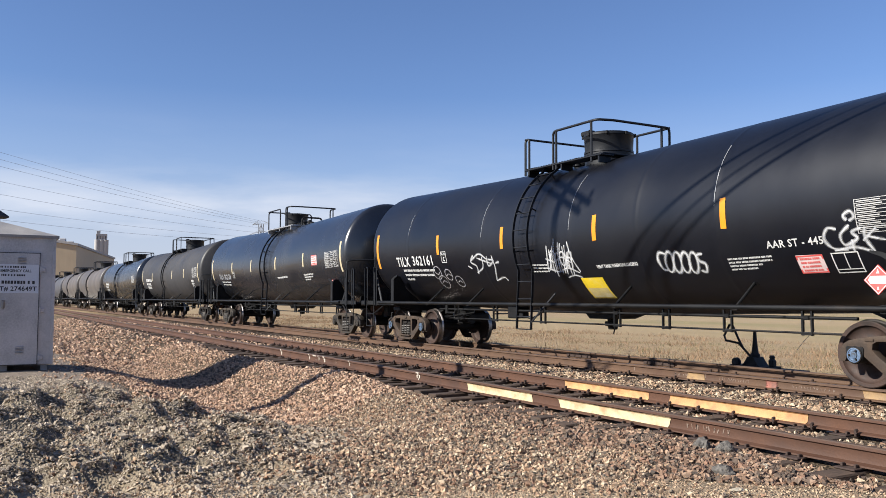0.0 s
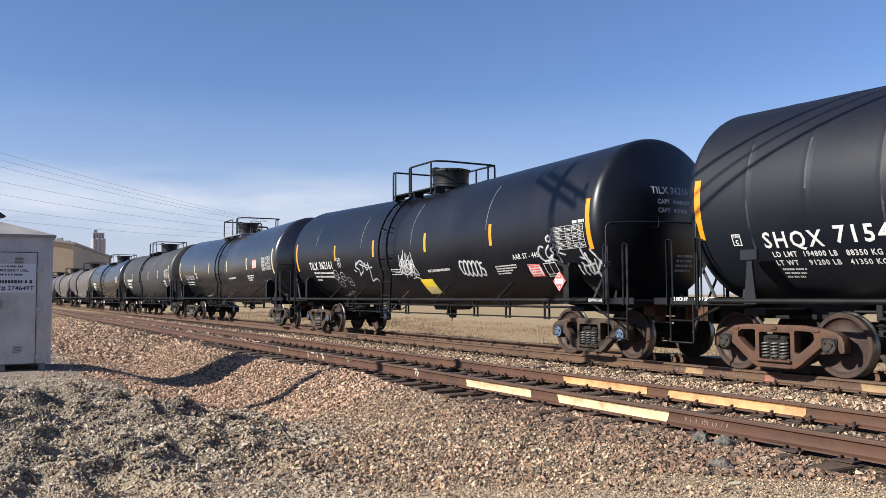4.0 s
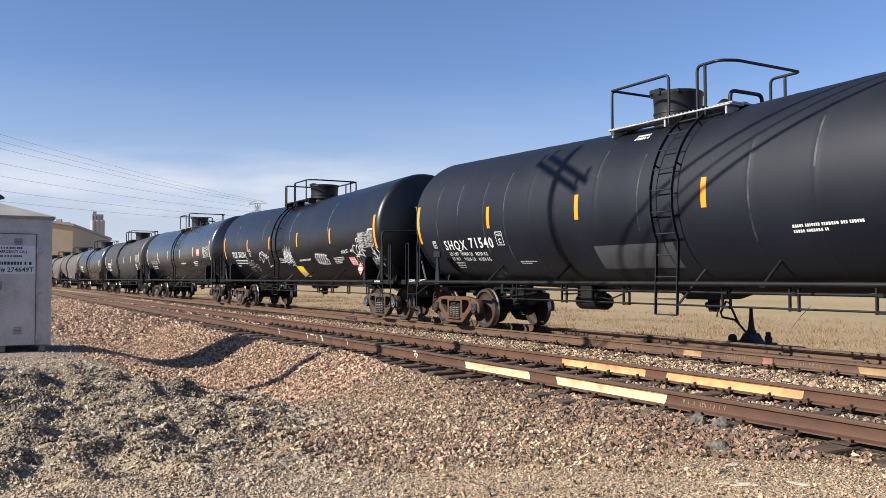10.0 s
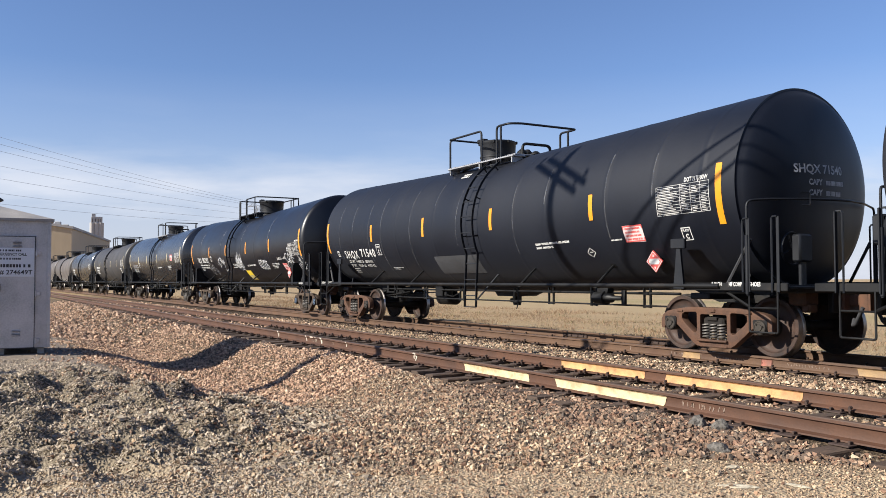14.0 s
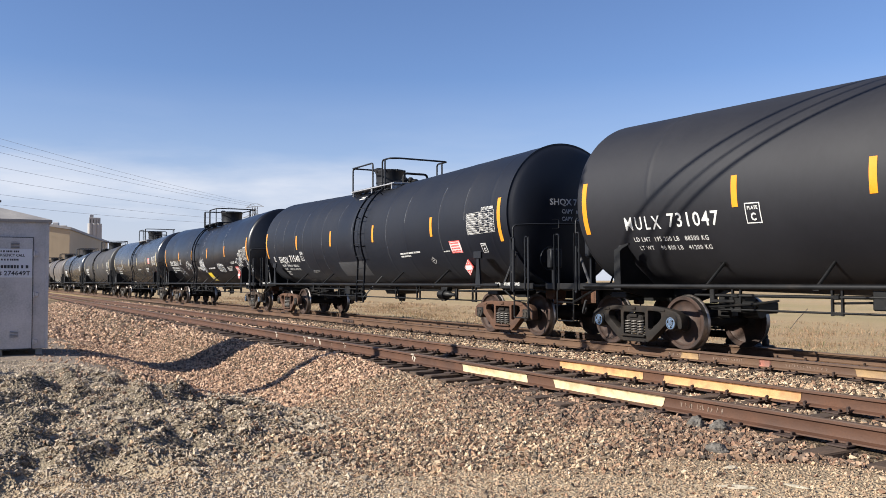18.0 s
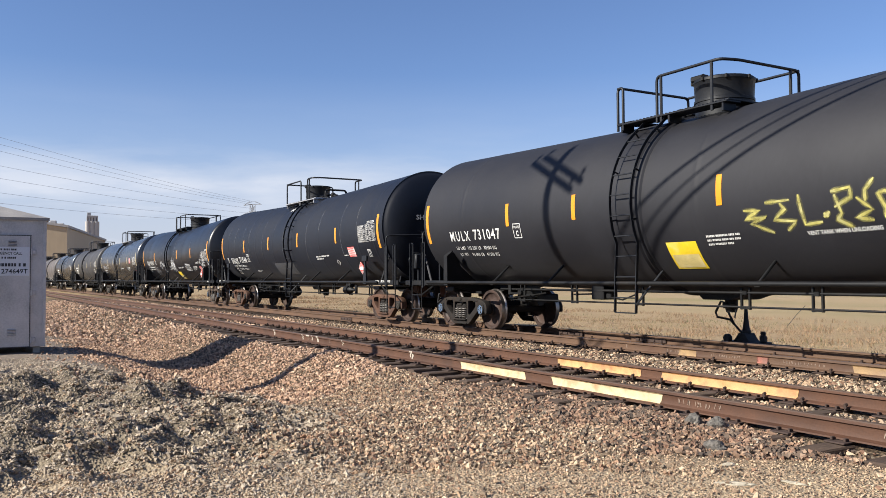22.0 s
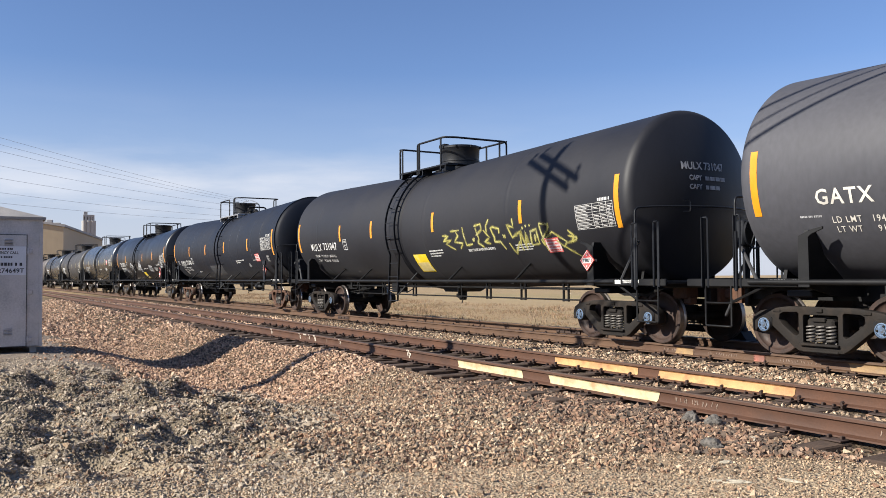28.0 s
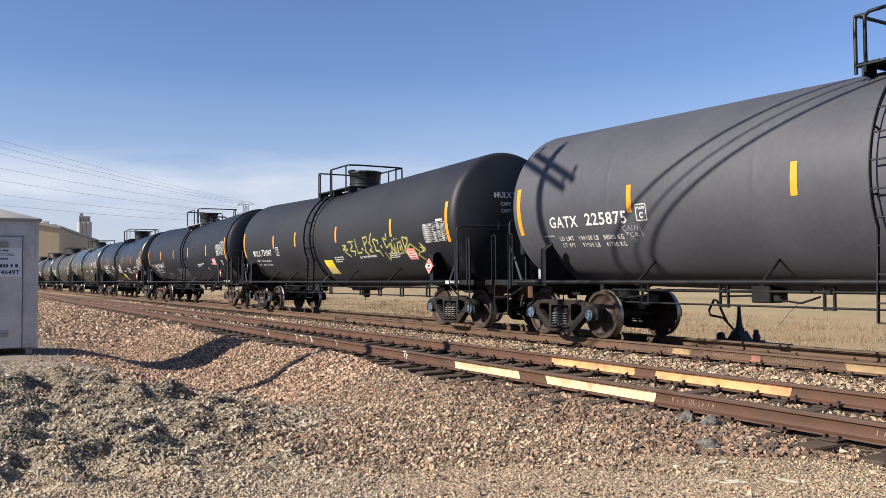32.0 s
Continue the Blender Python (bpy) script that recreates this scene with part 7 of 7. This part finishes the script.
# ---- pole and wires behind the camera's side, which shade the train ----
def utility_pole():
    px, py = -14.92, -4.0
    t = thing("utility_pole", "weathered wooden utility pole with a double crossarm", "utility pole", m=pose(px, py, -0.3))
    part("pole", Build().tube([(0, 0, -0.3), (0, 0, 6), (0, 0, 12.85)], [0.14, 0.12, 0.095], 14), M_WOOD, t, "", 60)
    for y in (-0.20, 0.20):
        arm = part("crossarm", Build().box((0, y, 12.16), (2.2, 0.10, 0.14), 0.01), M_WOOD, t, m=pose(0, 0, 0, 0, 0, -46.4))
        for x in (-1.02, 1.02):
            part("insulator", Build().lathe([(12.22, 0.02), (12.30, 0.02), (12.32, 0.05), (12.42, 0.055), (12.46, 0.03), (12.50, 0.0)], "z", 10, (x, y, 0)), M_GALV, arm)
    part("top_insulator", Build().lathe([(12.84, 0.03), (12.92, 0.055), (13.0, 0.045), (13.04, 0.0)], "z", 10), M_GALV, t)
    return px, py


POLE = utility_pole()


def pole_wires():
    for h, k, r in ((9.05, 0.973, 0.032), (8.68, 0.963, 0.020), (8.50, 0.922, 0.032)):
        t = thing("overhead_wire", "thin dark overhead service wire", "wire", "service wires")
        a, d = Vector((POLE[0], POLE[1], h)), Vector((1, k, 0)).normalized()
        part("wire", Build().tube([a + d * q for q in (0.15, 4, 8, 12, 16, 24)], r, 6), M_WIRE, t, "", 60)


pole_wires()


# ---- far away ----
def polar(az, dist, z=0.0):
    a = radians(az)
    return Vector((-dist * math.cos(a), dist * math.sin(a), z))


def pylon(at, h, heading, name_label):
    t = thing("transmission_tower", name_label, "transmission tower", "transmission towers", m=pose(at.x, at.y, -0.9, 0, 0, heading))
    w0, w1 = h * 0.10, h * 0.022
    lv = [0.0, 0.22, 0.42, 0.58, 0.72, 0.86, 1.0]
    def half(f):
        return w0 + (w1 - w0) * min(1, f / 0.72)
    for sx in (-1, 1):
        for sy in (-1, 1):
            part("leg", Build().tube([(sx * half(f), sy * half(f), f * h) for f in lv], 0.16, 4), M_PYLON, t)
    for f0, f1 in zip(lv, lv[1:]):
        b = Build()
        for q in range(4):
            c = [(-1, -1), (1, -1), (1, 1), (-1, 1)]
            p, r = c[q], c[(q + 1) % 4]
            for fa, fb in ((f0, f1), (f1, f0)):
                b.tube([(p[0] * half(fa), p[1] * half(fa), fa * h), (r[0] * half(fb), r[1] * half(fb), fb * h)], 0.09, 4)
            b.tube([(p[0] * half(f1), p[1] * half(f1), f1 * h), (r[0] * half(f1), r[1] * half(f1), f1 * h)], 0.09, 4)
        part("bracing", b, M_PYLON, t)
    for f, L in ((0.74, 0.17), (0.87, 0.21), (1.0, 0.15)):
        b = Build()
        for s in (-1, 1):
            for y in (-1, 1):
                b.tube([(s * w1, y * w1, f * h), (s * L * h, 0, f * h - 0.3)], 0.12, 4)
                b.tube([(s * w1, y * w1, f * h + 0.04 * h), (s * L * h, 0, f * h - 0.3)], 0.10, 4)
        part("crossarm", b, M_PYLON, t)


PA, PB = polar(17.23, 430), Vector((-207, -75, 0))
pylon(PA, 40, 30, "far steel lattice transmission tower")
for za, zb in ((40.6, 54.8), (39.8, 51.6), (39, 48.5), (37, 42), (34.5, 37), (32, 31), (30, 26.8)):
    t = thing("power_line", "thin power line hanging from far lattice towers", "power line", "power lines")
    pts = []
    for i in range(25):
        f = i / 24
        p = PA * (1 - f) + PB * f
        pts.append((p.x, p.y, za * (1 - f) + zb * f - 12 * f * (1 - f)))
    part("wire", Build().tube(pts, 0.042, 5), M_WIRE, t, "", 60)


def far_buildings():
    p1, p2 = polar(5.74, 259), polar(7.98, 344)
    d = (p2 - p1).normalized()
    n = Vector((d.y, -d.x, 0))
    H = 17.0
    t = thing("warehouse", "large beige metal-sided warehouse with a flat roof", "warehouse", m=Matrix.Translation((p1.x, p1.y, -0.9)) @ Matrix((( d.x, n.x, 0, 0), (d.y, n.y, 0, 0), (0, 0, 1, 0), (0, 0, 0, 1))))
    L, W = (p2 - p1).length, 40.0
    s = 1 if n.y < 0 else -1
    part("wall", Build().prism([(0, 0), (s * W, 0), (s * W, H), (s * W / 2, H + 3.0), (0, H)], "x", 0, L), M_BEIGE, t, "", 20)
    part("roof", Build().prism([(-s * 0.4, H), (s * W / 2, H + 3.1), (s * (W + 0.4), H), (s * (W + 0.4), H + 0.7), (s * W / 2, H + 3.8), (-s * 0.4, H + 0.7)], "x", -0.4, L + 0.4), M_CONC, t, "grey metal roof edge", 20)
    for k in range(6):
        part("roof_vent", Build().box((8 + k * 13, s * 5, H + 1.6), (1.6, 1.6, 1.8), 0.1), M_CONC, t)
    for k in range(5):
        part("loading_door", Build().box((8 + k * 15, -s * 0.05, 2.6), (4.0, 0.2, 4.6), 0.05), M_CONC, t)
    a, q = polar(7.2, 600), 8.4
    t = thing("grain_elevator", "tall grey concrete grain elevator", "grain elevator", m=pose(a.x, a.y, -1.0, 0, 0, -7))
    for k in (-1, 0, 1):
        for j in (-1, 1):
            part("silo", Build().lathe([(0, 1.7), (41, 1.7), (41, 0)], "z", 20, (j * 1.6, k * 2.7, 0)), M_CONC, t, "", 40)
    part("head_house", Build().box((0, 0.0, 42.5), (5.0, 7.0, 5.0), 0.1).box((0, -2.0, 46.0), (2.5, 2.4, 2.0), 0.1), M_CONC, t)
    for k in range(4):
        part("slot", Build().box((2.5, -2.6 + k * 1.7, 42.5), (0.2, 0.35, 2.4)), M_DARK, t)
    a = polar(0.9, 200)
    t = thing("roof_tower", "grey sheet-metal tower with an overhanging cap", "tower", m=pose(a.x, a.y, -1.0))
    part("shaft", Build().box((0, 0, 9.5), (3.4, 3.6, 19.0), 0.1), M_CONC, t)
    part("cap", Build().lathe([(19.0, 0), (19.0, 2.8), (19.3, 3.5), (19.6, 3.5), (21.6, 0.6), (22.0, 0.0)], "z", 4, (0, 0, 0)), M_DARK, t)


far_buildings()


def far_shed():
    """A low pale shed across the field."""
    t = thing("far_shed", "low white metal shed far across the field", "shed", m=pose(-323.0, 313.5, -1.2, 0, 0, 40))
    w, d, h = 13.0, 7.0, 3.6
    part("wall", Build().box((0, 0, h / 2), (w, d, h), 0.05), M_SHED, t)
    b = Build().prism([(-d / 2 - 0.5, h), (d / 2 + 0.5, h), (0, h + 1.1)], "x", -w / 2 - 0.5, w / 2 + 0.5)
    part("roof", b, M_ROOF, t, "grey sheet roof")
    for x in (-3.2, 2.4):
        part("door", Build().box((x, -d / 2 - 0.03, 1.4), (2.6, 0.1, 2.8), 0.03), M_CONC, t)


far_shed()


# ---- switch stand and weeds behind the train ----
def switch_stand():
    t = thing("switch_stand", "black low switch stand with a bent hand lever", "switch stand", m=pose(-11.25, 13.55, -0.19))
    for y in (-0.22, 0.22):
        part("head_block", Build().box((0.15, y, -0.01), (1.7, 0.22, 0.12), 0.015), M_TIE, t)
    part("base", Build().box((0, 0, 0.07), (0.9, 0.42, 0.05), 0.01).prism([(-0.20, 0.09), (0.20, 0.09), (0.13, 0.17), (0.07, 0.26), (-0.07, 0.26), (-0.13, 0.17)], "y", -0.15, 0.15), M_DARK, t)
    part("spindle_housing", Build().lathe([(0.24, 0.0), (0.24, 0.09), (0.30, 0.10), (0.34, 0.07), (0.48, 0.052), (0.58, 0.042), (0.78, 0.030), (0.78, 0.0)], "z", 14), M_DARK, t, "", 40)
    part("counterweight", Build().lathe([(-0.05, 0.0), (-0.05, 0.075), (-0.03, 0.09), (0.03, 0.09), (0.05, 0.075), (0.05, 0.0)], "y", 18, (-0.26, -0.24, 0.15)), M_DARK, t, "", 40)
    part("lever", Build().tube([(0.0, -0.1, 0.24), (-0.16, -0.12, 0.40), (-0.30, -0.12, 0.52), (-0.62, -0.12, 0.56), (-0.66, -0.12, 0.66), (-0.52, -0.12, 0.88), (-0.44, -0.12, 0.86), (-0.30, -0.12, 0.60), (-0.20, -0.12, 0.44)], 0.024, 7), M_DARK, t, "", 60)
    part("lock", Build().box((0.40, 0, 0.16), (0.12, 0.13, 0.16), 0.03).lathe([(0.23, 0.04), (0.27, 0.055), (0.31, 0.04), (0.31, 0.0)], "z", 10, (0.40, 0, 0)), M_DARK, t)
    part("throw_rod", Build().tube([(0.0, -0.2, 0.02), (0.0, -1.3, 0.0)], 0.02, 6), M_PLATE, t)


switch_stand()


def field_stake():
    t = thing("field_stake", "thin leaning metal stake in the dry grass", "stake", m=pose(-21.5, 28.2, -0.75))
    part("rod", Build().tube([(0, 0, -0.1), (0.28, 0.24, 0.40), (0.56, 0.46, 0.80)], 0.011, 6), M_DARK, t, "", 60)


field_stake()


def grass(name, count, xs, ys, h, mat, label, seed, keep=None):
    """Blades of dry grass in one mesh: bent, tapering strips."""
    g = np.random.default_rng(seed)
    x, y = g.uniform(*xs, count), g.uniform(*ys, count)
    clump = lattice(x * 0.8 + 5, y * 0.8 + 2)
    k = g.random(count) < 0.2 + 0.9 * clump
    if keep is not None:
        k &= keep(x, y)
    x, y, clump = x[k], y[k], clump[k]
    n = len(x)
    z = terrain(x, y)
    H = g.uniform(*h, n) * (0.5 + 0.8 * clump)
    a, w = g.uniform(0, 2 * np.pi, n), g.uniform(0.004, 0.010, n)
    lx, ly = g.normal(0, 0.65, n) * H, g.normal(0, 0.65, n) * H
    dx, dy = np.cos(a) * w, np.sin(a) * w
    P = np.stack([np.stack([x - dx, y - dy, z - 0.02], 1), np.stack([x + dx, y + dy, z - 0.02], 1),
                  np.stack([x + dx * 0.7 + lx * 0.35, y + dy * 0.7 + ly * 0.35, z + H * 0.6], 1), np.stack([x - dx * 0.7 + lx * 0.35, y - dy * 0.7 + ly * 0.35, z + H * 0.6], 1),
                  np.stack([x + lx, y + ly, z + H], 1)], 1).reshape(-1, 3)
    i = np.arange(n) * 5
    f = [(q, q + 1, q + 2, q + 3) for q in i.tolist()] + [(q + 3, q + 2, q + 4) for q in i.tolist()]
    me = bpy.data.meshes.new(name)
    me.from_pydata(P, [], f)
    me.materials.append(mat)
    return tagged(new(name, me), label, "grass", kind="stuff")


grass("dry_grass", 80000, (-105, -8), (17.5, 33.0), (0.04, 0.22), M_STRAW, "dry straw-coloured grass in clumps beside the track", 11, lambda x, y: lattice(x * 0.45 + 9, y * 0.55 + 3) + 0.5 * lattice(x * 1.7 + 2, y * 1.9) > 0.84 - 0.02 * (y - 18.5))
grass("low_grass", 60000, (-80, -5), (14.3, 27.0), (0.03, 0.12), M_STRAW, "short dry grass at the edge of the ballast", 12, lambda x, y: lattice(x * 0.6 + 40, y * 0.9 + 12) + 0.4 * lattice(x * 2.3, y * 2.3 + 5) > 0.62)
grass("green_weeds", 16000, (-70, -6), (14.6, 30.0), (0.04, 0.16), M_WEED, "patches of low green weeds", 13, lambda x, y: lattice(x * 0.25 + 31, y * 0.5 + 8) > 0.58)

build_stones()
build_lumps()


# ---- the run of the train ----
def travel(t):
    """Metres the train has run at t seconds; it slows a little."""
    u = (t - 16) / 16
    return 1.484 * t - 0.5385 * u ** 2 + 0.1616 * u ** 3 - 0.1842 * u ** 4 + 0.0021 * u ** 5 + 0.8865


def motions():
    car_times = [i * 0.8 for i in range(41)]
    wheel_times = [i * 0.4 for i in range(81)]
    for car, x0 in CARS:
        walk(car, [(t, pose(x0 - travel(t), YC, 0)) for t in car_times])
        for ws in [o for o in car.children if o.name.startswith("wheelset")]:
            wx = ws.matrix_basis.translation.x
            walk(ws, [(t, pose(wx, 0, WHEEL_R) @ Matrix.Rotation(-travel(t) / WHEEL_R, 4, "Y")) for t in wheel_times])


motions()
